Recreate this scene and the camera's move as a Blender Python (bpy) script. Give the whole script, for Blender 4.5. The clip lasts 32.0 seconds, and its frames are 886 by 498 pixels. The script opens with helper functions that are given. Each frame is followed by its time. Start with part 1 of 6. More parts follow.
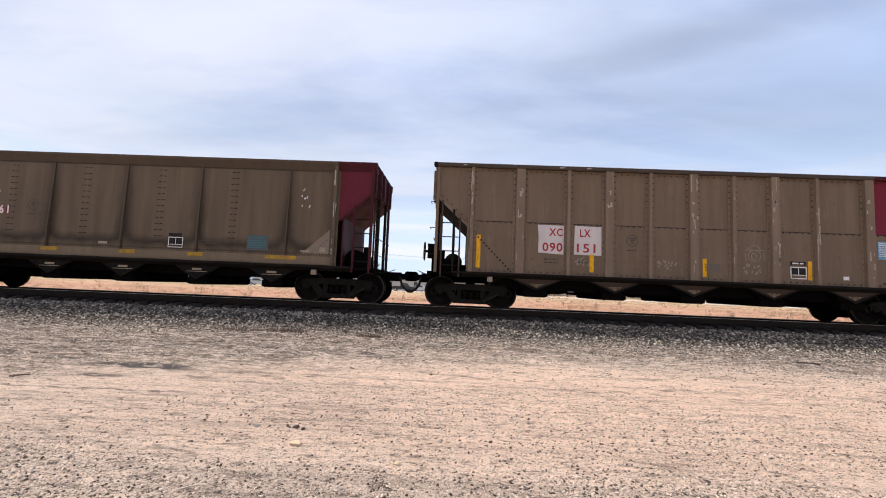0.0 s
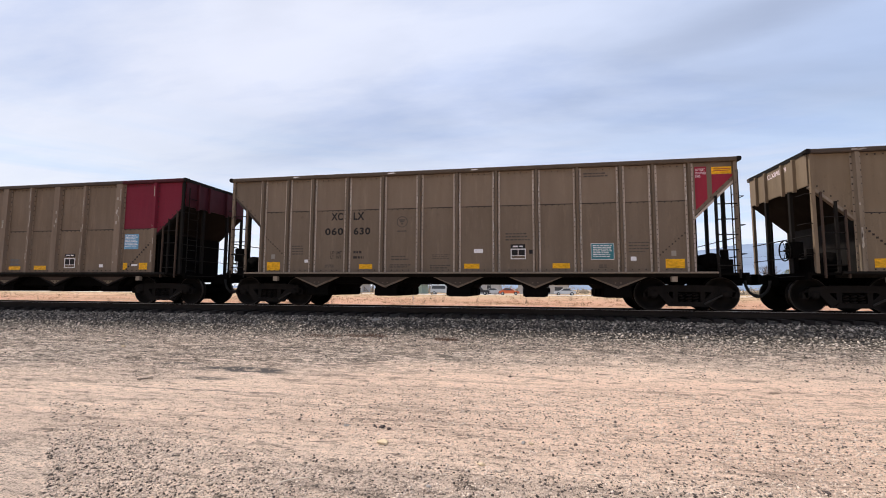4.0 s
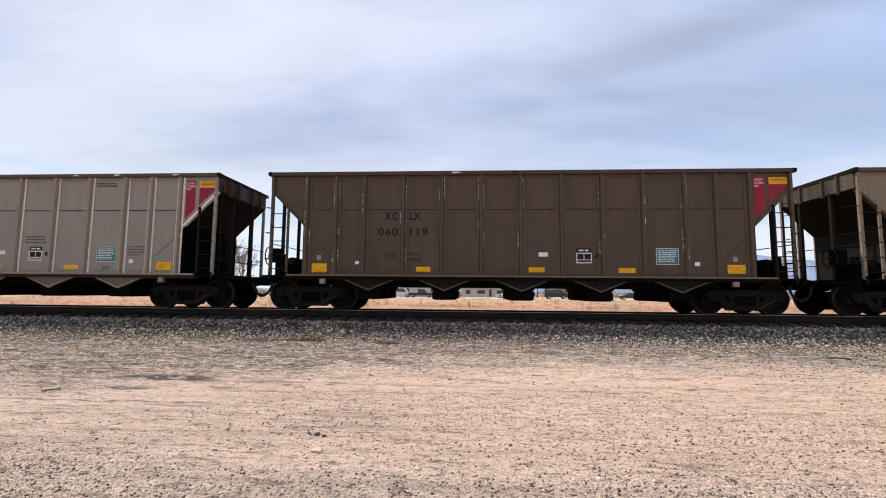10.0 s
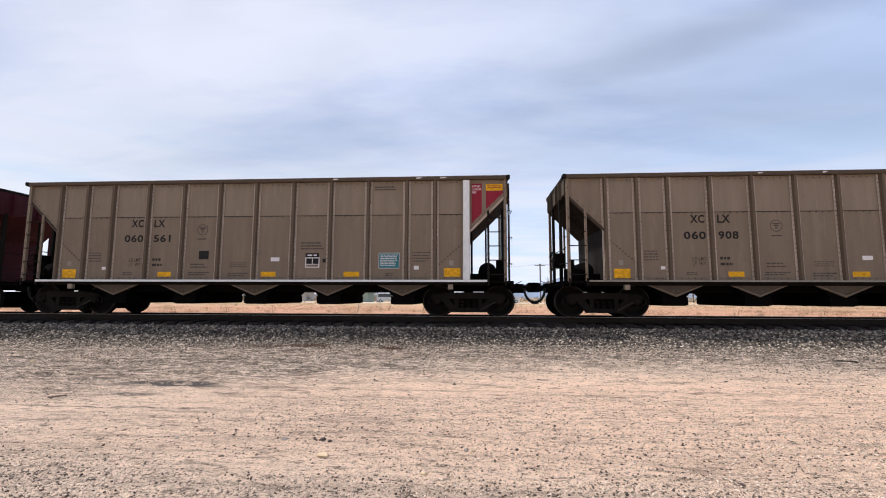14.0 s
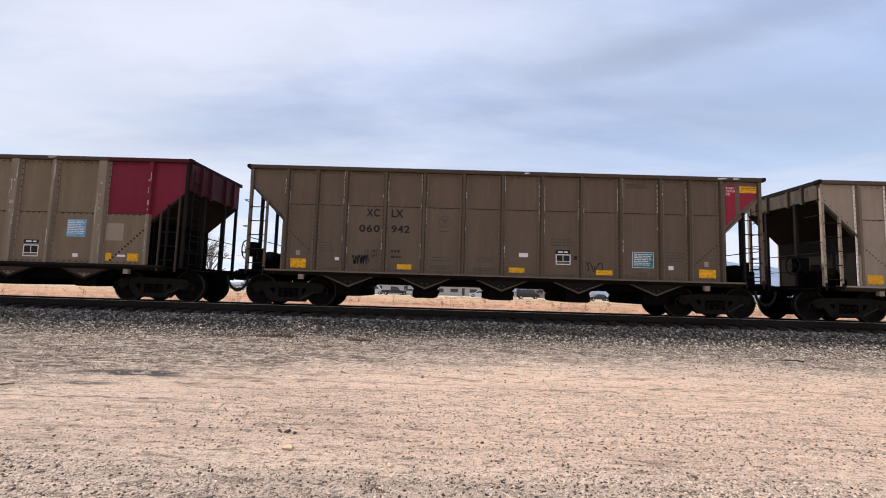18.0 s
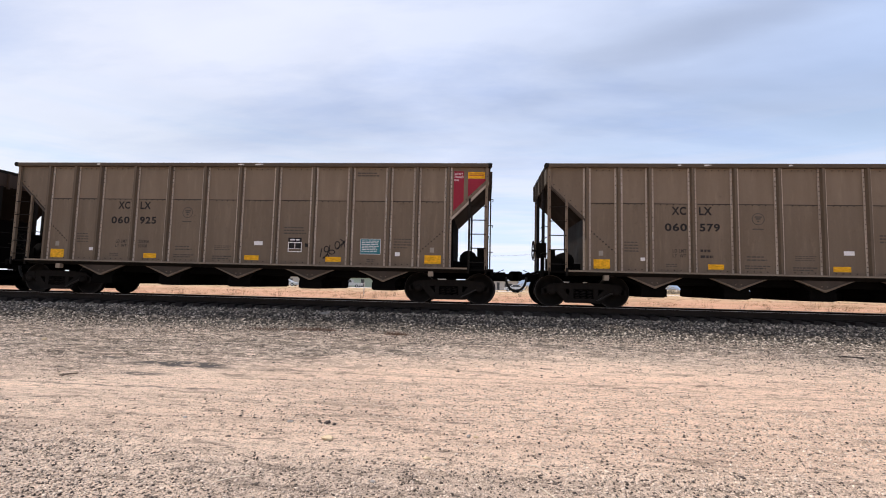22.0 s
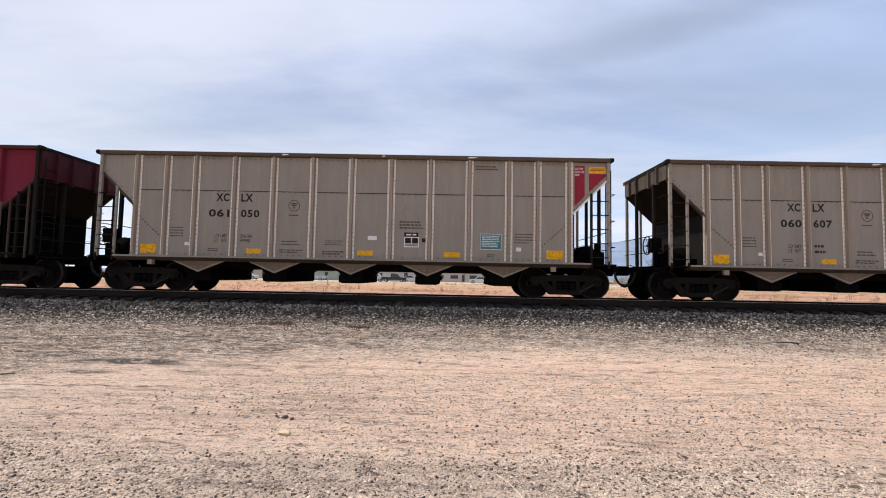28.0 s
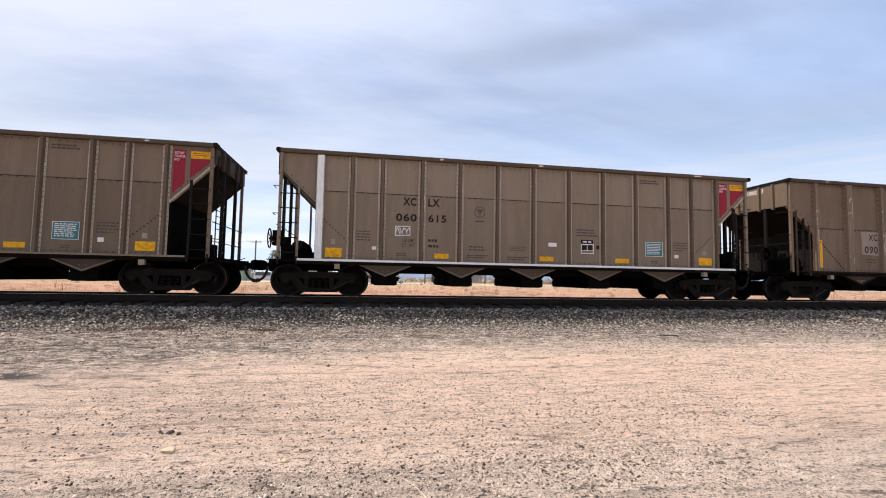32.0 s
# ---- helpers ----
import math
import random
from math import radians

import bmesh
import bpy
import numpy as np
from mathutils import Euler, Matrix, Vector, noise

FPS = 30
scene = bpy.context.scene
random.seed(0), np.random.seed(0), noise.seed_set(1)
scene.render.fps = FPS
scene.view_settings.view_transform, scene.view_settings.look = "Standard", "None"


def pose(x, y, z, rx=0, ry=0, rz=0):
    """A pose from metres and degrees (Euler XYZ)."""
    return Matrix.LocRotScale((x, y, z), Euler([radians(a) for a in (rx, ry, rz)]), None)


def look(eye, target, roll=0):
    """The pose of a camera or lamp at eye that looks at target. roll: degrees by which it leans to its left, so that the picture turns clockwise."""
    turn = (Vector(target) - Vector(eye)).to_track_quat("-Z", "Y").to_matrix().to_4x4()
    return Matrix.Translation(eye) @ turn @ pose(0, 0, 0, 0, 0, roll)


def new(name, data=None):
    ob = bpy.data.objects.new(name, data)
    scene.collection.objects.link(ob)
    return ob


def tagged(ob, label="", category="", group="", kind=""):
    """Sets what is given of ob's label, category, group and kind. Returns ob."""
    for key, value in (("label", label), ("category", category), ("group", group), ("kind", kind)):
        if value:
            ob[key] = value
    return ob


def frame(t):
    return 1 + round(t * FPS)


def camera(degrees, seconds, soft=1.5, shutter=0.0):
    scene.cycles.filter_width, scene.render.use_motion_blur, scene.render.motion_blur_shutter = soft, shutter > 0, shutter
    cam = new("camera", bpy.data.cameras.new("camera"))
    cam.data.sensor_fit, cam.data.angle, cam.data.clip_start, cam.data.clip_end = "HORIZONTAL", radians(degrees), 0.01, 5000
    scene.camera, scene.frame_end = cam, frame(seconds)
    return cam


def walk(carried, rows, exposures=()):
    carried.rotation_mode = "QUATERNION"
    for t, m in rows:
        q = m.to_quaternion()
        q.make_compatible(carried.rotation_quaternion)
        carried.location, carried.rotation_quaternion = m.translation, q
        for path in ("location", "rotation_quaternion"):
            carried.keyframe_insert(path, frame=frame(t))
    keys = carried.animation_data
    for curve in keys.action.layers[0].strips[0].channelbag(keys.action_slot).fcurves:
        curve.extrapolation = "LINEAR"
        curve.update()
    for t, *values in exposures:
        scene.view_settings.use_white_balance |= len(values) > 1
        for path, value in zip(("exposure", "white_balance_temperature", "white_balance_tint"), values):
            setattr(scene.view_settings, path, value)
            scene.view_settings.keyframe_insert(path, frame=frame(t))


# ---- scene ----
cam = camera(89.0, 32.0, soft=1.0)
# seconds, eye x y z, turn rx ry rz
PATH = [
    (0.0, -0.014, 0.029, 1.460, 94.82, -2.36, 1.57),
    (0.5, -0.017, 0.006, 1.456, 94.98, -2.27, 0.69),
    (1.0, -0.013, -0.016, 1.455, 95.07, -2.02, 0.42),
    (1.5, -0.000, -0.022, 1.449, 95.16, -1.68, 1.17),
    (2.0, 0.006, -0.021, 1.449, 95.24, -1.29, 3.03),
    (2.5, 0.014, 0.006, 1.441, 95.21, -0.94, 5.67),
    (3.0, -0.006, -0.005, 1.444, 95.14, -0.43, 8.24),
    (3.5, -0.021, -0.010, 1.444, 95.05, -0.25, 10.98),
    (5.5, -0.029, -0.001, 1.440, 94.95, -1.11, 7.51),
    (6.0, -0.013, 0.001, 1.445, 94.94, -0.90, 4.89),
    (6.5, -0.004, 0.001, 1.451, 94.97, -0.76, 3.47),
    (7.0, 0.015, -0.007, 1.452, 95.16, -0.71, 3.15),
    (7.5, 0.032, -0.010, 1.454, 95.31, -0.80, 3.51),
    (8.0, 0.039, -0.005, 1.445, 95.42, -0.92, 4.08),
    (8.5, 0.029, -0.006, 1.452, 95.40, -0.97, 4.39),
    (9.0, 0.020, 0.003, 1.454, 95.43, -0.92, 4.37),
    (9.5, 0.015, 0.010, 1.450, 95.52, -0.78, 4.15),
    (10.0, 0.016, 0.010, 1.450, 95.45, -0.54, 3.77),
    (10.5, 0.014, 0.004, 1.447, 95.37, -0.29, 3.31),
    (11.0, 0.016, 0.009, 1.447, 95.26, 0.08, 2.87),
    (11.5, 0.016, 0.016, 1.450, 95.23, 0.41, 2.51),
    (12.0, 0.016, 0.011, 1.458, 95.40, 0.67, 2.35),
    (12.5, 0.012, 0.015, 1.454, 95.67, 0.59, 2.59),
    (13.0, 0.009, 0.007, 1.451, 96.02, 0.38, 3.26),
    (13.5, -0.003, 0.003, 1.453, 96.11, 0.12, 3.85),
    (14.0, -0.004, -0.006, 1.441, 96.10, -0.21, 4.12),
    (14.5, -0.002, 0.004, 1.434, 95.91, -0.51, 3.96),
    (16.5, -0.010, -0.010, 1.449, 95.34, -1.15, 1.04),
    (17.0, -0.010, -0.008, 1.450, 95.37, -1.14, 0.63),
    (17.5, -0.015, -0.005, 1.446, 95.44, -1.26, 0.40),
    (18.0, -0.014, -0.009, 1.451, 95.28, -1.70, 0.35),
    (18.5, -0.011, -0.013, 1.451, 94.96, -2.30, 0.25),
    (19.0, -0.010, -0.016, 1.446, 94.66, -2.81, -0.01),
    (19.5, -0.002, -0.029, 1.446, 94.44, -3.09, 0.00),
    (20.0, -0.003, -0.019, 1.439, 94.32, -2.88, 0.47),
    (20.5, -0.011, -0.005, 1.443, 94.35, -2.36, 1.62),
    (21.0, -0.006, 0.003, 1.446, 94.40, -1.86, 2.97),
    (21.5, -0.004, -0.003, 1.449, 94.46, -1.57, 4.15),
    (22.0, -0.011, -0.010, 1.451, 94.45, -1.40, 4.75),
    (22.5, -0.015, -0.020, 1.446, 94.40, -1.33, 4.98),
    (23.0, -0.018, -0.024, 1.450, 94.31, -1.23, 4.80),
    (23.5, -0.017, -0.013, 1.448, 94.27, -1.12, 4.59),
    (24.0, -0.013, -0.011, 1.447, 94.34, -1.08, 4.58),
    (24.5, -0.011, -0.008, 1.448, 94.40, -1.28, 4.67),
    (25.0, -0.004, -0.009, 1.448, 94.51, -1.72, 5.16),
    (25.5, -0.005, -0.002, 1.445, 94.57, -2.14, 5.92),
    (27.5, 0.043, -0.027, 1.444, 94.00, -1.00, 3.14),
    (28.0, 0.051, -0.016, 1.450, 93.58, -1.10, 0.39),
    (28.5, 0.042, -0.005, 1.449, 93.30, -1.43, -1.76),
    (29.0, 0.001, 0.000, 1.457, 93.10, -1.90, -3.35),
    (29.5, -0.059, 0.024, 1.465, 92.83, -2.39, -4.59),
    (30.0, -0.110, 0.038, 1.468, 92.88, -2.79, -5.30),
    (30.5, -0.086, 0.047, 1.458, 92.96, -2.72, -5.75),
    (31.0, -0.026, 0.047, 1.454, 93.26, -2.70, -6.21),
    (31.5, 0.076, 0.057, 1.450, 93.46, -2.00, -7.26),
    (32.0, 0.114, 0.063, 1.446, 93.77, -1.03, -10.26),
]
# the film camera's own exposure drifts a little
EXPOSURE = [(0, -0.06), (3.5, -0.08), (5.5, -0.17), (6.5, -0.16), (9, -0.16), (10, -0.12), (13, -0.10), (14, -0.13), (17, -0.14), (18, -0.13), (19, -0.09),
            (20, -0.06), (25, -0.06), (27.5, -0.17), (28, -0.16), (29, -0.10), (30, -0.06), (32, -0.03)]
walk(cam, [(t, pose(x, y, z, a, b, c)) for t, x, y, z, a, b, c in PATH], EXPOSURE)

# ---- sky and sun ----
SUN_DIR = Vector((-0.56, 0.08, 0.83)).normalized()      # towards the sun, along the track


def make_world():
    w = bpy.data.worlds.new("sky")
    w.use_nodes = True
    scene.world = w
    nt = w.node_tree
    n, l = nt.nodes, nt.links
    n.clear()
    out = n.new("ShaderNodeOutputWorld")
    bg = n.new("ShaderNodeBackground")
    sky = n.new("ShaderNodeTexSky")
    sky.sky_type, sky.sun_disc = "NISHITA", False
    sky.sun_elevation = math.asin(SUN_DIR.z)
    sky.sun_rotation = math.atan2(SUN_DIR.x, SUN_DIR.y)
    sky.dust_density, sky.air_density = 2.0, 1.0
    bg.inputs["Strength"].default_value = 0.11
    co = n.new("ShaderNodeTexCoord")
    # thin streaked cloud deck: direction projected on a flat layer
    sep = n.new("ShaderNodeSeparateXYZ")
    l.new(co.outputs["Generated"], sep.inputs[0])
    up = n.new("ShaderNodeMath"); up.operation = "MAXIMUM"; up.inputs[1].default_value = 0.0
    l.new(sep.outputs[2], up.inputs[0])
    add = n.new("ShaderNodeMath"); add.operation = "ADD"; add.inputs[1].default_value = 0.18
    l.new(up.outputs[0], add.inputs[0])
    dv = n.new("ShaderNodeVectorMath"); dv.operation = "DIVIDE"
    comb = n.new("ShaderNodeCombineXYZ")
    for i in range(3):
        l.new(add.outputs[0], comb.inputs[i])
    l.new(co.outputs["Generated"], dv.inputs[0]); l.new(comb.outputs[0], dv.inputs[1])
    mp = n.new("ShaderNodeMapping")
    mp.inputs["Rotation"].default_value = (0, 0, radians(-24))
    mp.inputs["Scale"].default_value = (0.6, 1.15, 0.6)
    l.new(dv.outputs[0], mp.inputs[0])
    nz = n.new("ShaderNodeTexNoise")
    nz.inputs["Scale"].default_value, nz.inputs["Detail"].default_value = 0.95, 6.0
    nz.inputs["Roughness"].default_value, nz.inputs["Distortion"].default_value = 0.52, 0.25
    l.new(mp.outputs[0], nz.inputs["Vector"])
    ramp = n.new("ShaderNodeValToRGB")
    ramp.color_ramp.elements[0].position, ramp.color_ramp.elements[1].position = 0.32, 0.62
    ramp.color_ramp.elements[0].color = (0.50, 0.50, 0.50, 1)
    ramp.color_ramp.elements[1].color = (1.0, 1.0, 1.0, 1)
    l.new(nz.outputs[0], ramp.inputs[0])
    # clouds are brighter towards the sun
    dot = n.new("ShaderNodeVectorMath"); dot.operation = "DOT_PRODUCT"
    dot.inputs[1].default_value = SUN_DIR
    l.new(co.outputs["Generated"], dot.inputs[0])
    mr = n.new("ShaderNodeMapRange")
    mr.inputs["From Min"].default_value, mr.inputs["From Max"].default_value = -0.35, 0.70
    l.new(dot.outputs["Value"], mr.inputs[0])
    ccol = n.new("ShaderNodeValToRGB")
    ccol.color_ramp.elements[0].color = (3.5, 5.2, 8.75, 1)
    ccol.color_ramp.elements[1].color = (8.0, 8.4, 9.9, 1)
    l.new(mr.outputs[0], ccol.inputs[0])
    mix = n.new("ShaderNodeMix"); mix.data_type = "RGBA"
    l.new(ramp.outputs[0], mix.inputs[0])
    l.new(sky.outputs[0], mix.inputs[6]); l.new(ccol.outputs[0], mix.inputs[7])
    # thicker grey streaks in the deck
    mp2 = n.new("ShaderNodeMapping")
    mp2.inputs["Rotation"].default_value = (0, 0, radians(-18))
    mp2.inputs["Scale"].default_value = (0.7, 1.9, 0.6)
    mp2.inputs["Location"].default_value = (3.1, 1.4, 0.0)
    l.new(dv.outputs[0], mp2.inputs[0])
    nz2 = n.new("ShaderNodeTexNoise")
    nz2.inputs["Scale"].default_value, nz2.inputs["Detail"].default_value, nz2.inputs["Roughness"].default_value = 1.5, 7.0, 0.58
    l.new(mp2.outputs[0], nz2.inputs["Vector"])
    ramp2 = n.new("ShaderNodeValToRGB")
    ramp2.color_ramp.elements[0].position, ramp2.color_ramp.elements[1].position = 0.46, 0.72
    ramp2.color_ramp.elements[0].color, ramp2.color_ramp.elements[1].color = (1, 1, 1, 1), (0.78, 0.835, 0.93, 1)
    l.new(nz2.outputs[0], ramp2.inputs[0])
    shade = n.new("ShaderNodeMix"); shade.data_type, shade.blend_type = "RGBA", "MULTIPLY"
    shade.inputs[0].default_value = 1.0
    l.new(mix.outputs[2], shade.inputs[6]); l.new(ramp2.outputs[0], shade.inputs[7])
    # darker undersides of two thicker clouds: centre on the layer, half axes, turn
    for cx, cy, ax, ay, turn, depth in ((0.72, 1.29, 0.42, 0.085, -30, 0.34), (-0.02, 0.93, 0.60, 0.24, 4, 0.34), (-0.62, 1.12, 0.22, 0.07, -35, 0.08), (0.62, 1.62, 0.55, 0.06, -12, 0.10)):
        mc = n.new("ShaderNodeMapping"); mc.vector_type = "TEXTURE"
        mc.inputs["Location"].default_value, mc.inputs["Rotation"].default_value = (cx, cy, 0), (0, 0, radians(turn))
        mc.inputs["Scale"].default_value = (ax, ay, 1)
        wob = n.new("ShaderNodeVectorMath"); wob.operation = "MULTIPLY_ADD"
        wob.inputs[1].default_value = (0.16, 0.16, 0)
        l.new(nz2.outputs["Color"], wob.inputs[0]); l.new(dv.outputs[0], wob.inputs[2])
        l.new(wob.outputs[0], mc.inputs[0])
        flat = n.new("ShaderNodeVectorMath"); flat.operation = "MULTIPLY"; flat.inputs[1].default_value = (1, 1, 0)
        l.new(mc.outputs[0], flat.inputs[0])
        ln = n.new("ShaderNodeVectorMath"); ln.operation = "LENGTH"
        l.new(flat.outputs[0], ln.inputs[0])
        fo = n.new("ShaderNodeMapRange"); fo.interpolation_type = "SMOOTHSTEP"
        fo.inputs["From Min"].default_value, fo.inputs["From Max"].default_value = 1.5, 0.1
        fo.inputs["To Max"].default_value = depth
        l.new(ln.outputs["Value"], fo.inputs[0])
        dk = n.new("ShaderNodeMix"); dk.data_type = "RGBA"
        l.new(fo.outputs[0], dk.inputs[0]); l.new(shade.outputs[2], dk.inputs[6])
        dk.inputs[7].default_value = (2.6, 3.05, 4.3, 1)
        shade = dk
    low = n.new("ShaderNodeMapRange")
    low.interpolation_type = "SMOOTHSTEP"
    low.inputs["From Min"].default_value, low.inputs["From Max"].default_value = 0.40, 0.02
    low.inputs["To Min"].default_value, low.inputs["To Max"].default_value = 0.0, 0.88
    l.new(up.outputs[0], low.inputs[0])
    hz = n.new("ShaderNodeMix"); hz.data_type = "RGBA"
    l.new(low.outputs[0], hz.inputs[0]); l.new(shade.outputs[2], hz.inputs[6])
    mpb = n.new("ShaderNodeMapping"); mpb.inputs["Scale"].default_value = (1.3, 1.3, 21.0)
    l.new(co.outputs["Generated"], mpb.inputs[0])
    nzb = n.new("ShaderNodeTexNoise")
    nzb.inputs["Scale"].default_value, nzb.inputs["Detail"].default_value, nzb.inputs["Roughness"].default_value = 1.35, 5.0, 0.55
    l.new(mpb.outputs[0], nzb.inputs["Vector"])
    rb = n.new("ShaderNodeValToRGB")
    rb.color_ramp.elements[0].position, rb.color_ramp.elements[1].position = 0.44, 0.60
    rb.color_ramp.elements[0].color, rb.color_ramp.elements[1].color = (9.5, 9.75, 10.5, 1), (7.5, 8.9, 10.8, 1)
    l.new(nzb.outputs[0], rb.inputs[0])
    l.new(rb.outputs[0], hz.inputs[7])
    shade = hz
    l.new(shade.outputs[2], bg.inputs[0]); l.new(bg.outputs[0], out.inputs[0])


make_world()
sun_data = bpy.data.lights.new("sun", "SUN")
sun_data.energy, sun_data.angle, sun_data.color = 5.0, radians(1.5), (1.0, 0.95, 0.922)
sun = new("sun", sun_data)
sun.matrix_world = look((0, 0, 60), Vector((0, 0, 60)) - SUN_DIR)

# ---- materials ----


def nodes_of(name):
    m = bpy.data.materials.new(name)
    m.use_nodes = True
    nt = m.node_tree
    nt.nodes["Principled BSDF"].inputs["Specular IOR Level"].default_value = 0.12
    return m, nt.nodes, nt.links, nt.nodes["Principled BSDF"]


def noise_at(n, l, vec, scale, detail=4.0, rough=0.55):
    t = n.new("ShaderNodeTexNoise")
    t.inputs["Scale"].default_value, t.inputs["Detail"].default_value, t.inputs["Roughness"].default_value = scale, detail, rough
    l.new(vec, t.inputs["Vector"])
    return t.outputs[0]


def ramp_of(n, l, fac, stops):
    r = n.new("ShaderNodeValToRGB")
    e = r.color_ramp.elements
    while len(e) < len(stops):
        e.new(0.5)
    for el, (p, c) in zip(e, stops):
        el.position, el.color = p, (*c, 1) if len(c) == 3 else c
    l.new(fac, r.inputs[0])
    return r.outputs[0]


def blend(n, l, fac, a, b, kind="MIX"):
    m = n.new("ShaderNodeMix")
    m.data_type, m.blend_type = "RGBA", kind
    for i, v in ((0, fac), (6, a), (7, b)):
        if hasattr(v, "links"):
            l.new(v, m.inputs[i])
        elif i == 0:
            m.inputs[0].default_value = v
        else:
            m.inputs[i].default_value = (*v, 1)
    return m.outputs[2]


def bump(n, l, bs, height, strength, dist=0.01):
    b = n.new("ShaderNodeBump")
    b.inputs["Strength"].default_value, b.inputs["Distance"].default_value = strength, dist
    l.new(height, b.inputs["Height"])
    l.new(b.outputs[0], bs.inputs["Normal"])


def mapped(n, l, scale=(1, 1, 1), shift=True):
    """Object coordinates, shifted by the object's own random number."""
    co = n.new("ShaderNodeTexCoord")
    mp = n.new("ShaderNodeMapping")
    mp.inputs["Scale"].default_value = scale
    l.new(co.outputs["Object"], mp.inputs[0])
    if shift:
        oi = n.new("ShaderNodeObjectInfo")
        mu = n.new("ShaderNodeMath"); mu.operation = "MULTIPLY"; mu.inputs[1].default_value = 97.0
        l.new(oi.outputs["Random"], mu.inputs[0])
        cb = n.new("ShaderNodeCombineXYZ")
        l.new(mu.outputs[0], cb.inputs[0]); l.new(mu.outputs[0], cb.inputs[1]); l.new(mu.outputs[0], cb.inputs[2])
        l.new(cb.outputs[0], mp.inputs["Location"])
    return mp.outputs[0]


def painted(name, base, dirt, rough=0.55, metal=0.0, amount=0.55, grain=9.0):
    """Weathered paint or bare metal: streaks down the sheet, blotches and fine grain."""
    m, n, l, bs = nodes_of(name)
    streak = noise_at(n, l, mapped(n, l, (2.6, 2.6, 0.22)), 1.6, 5)
    blotch = noise_at(n, l, mapped(n, l), 0.9, 4)
    fine = noise_at(n, l, mapped(n, l), grain * 5, 3)
    f1 = ramp_of(n, l, streak, [(0.35, (0, 0, 0)), (0.75, (amount,) * 3)])
    f2 = ramp_of(n, l, blotch, [(0.4, (0, 0, 0)), (0.75, (amount,) * 3)])
    c = blend(n, l, f1, base, dirt)
    c = blend(n, l, f2, c, tuple(0.6 * a + 0.4 * b for a, b in zip(base, dirt)))
    rub = noise_at(n, l, mapped(n, l, (3.0, 3.0, 0.5)), 3.1, 6, 0.65)
    c = blend(n, l, ramp_of(n, l, rub, [(0.55, (0, 0, 0)), (0.75, (amount * 0.9,) * 3)]), c, tuple(min(1, 1.35 * a) for a in base))
    spot = noise_at(n, l, mapped(n, l, (1.0, 1.0, 0.7)), 5.5, 6, 0.7)
    c = blend(n, l, ramp_of(n, l, spot, [(0.60, (0, 0, 0)), (0.76, (amount,) * 3)]), c, tuple(0.8 * b for b in dirt))
    g = ramp_of(n, l, fine, [(0.3, (0.94,) * 3), (0.7, (1.04,) * 3)])
    c = blend(n, l, 1.0, c, g, "MULTIPLY")
    l.new(c, bs.inputs["Base Color"])
    rr = ramp_of(n, l, blotch, [(0.3, (rough - 0.1,) * 3), (0.7, (min(rough + 0.15, 1),) * 3)])
    l.new(rr, bs.inputs["Roughness"])
    bs.inputs["Metallic"].default_value = metal
    bump(n, l, bs, noise_at(n, l, mapped(n, l), 3.0, 3), 0.25, 0.02)
    return m


def plain(name, base, rough=0.6, metal=0.0, var=0.18, scale=14.0):
    m, n, l, bs = nodes_of(name)
    f = noise_at(n, l, mapped(n, l), scale, 4)
    c = ramp_of(n, l, f, [(0.3, tuple(v * (1 - var) for v in base)), (0.7, tuple(min(1, v * (1 + var)) for v in base))])
    l.new(c, bs.inputs["Base Color"])
    bs.inputs["Roughness"].default_value, bs.inputs["Metallic"].default_value = rough, metal
    return m


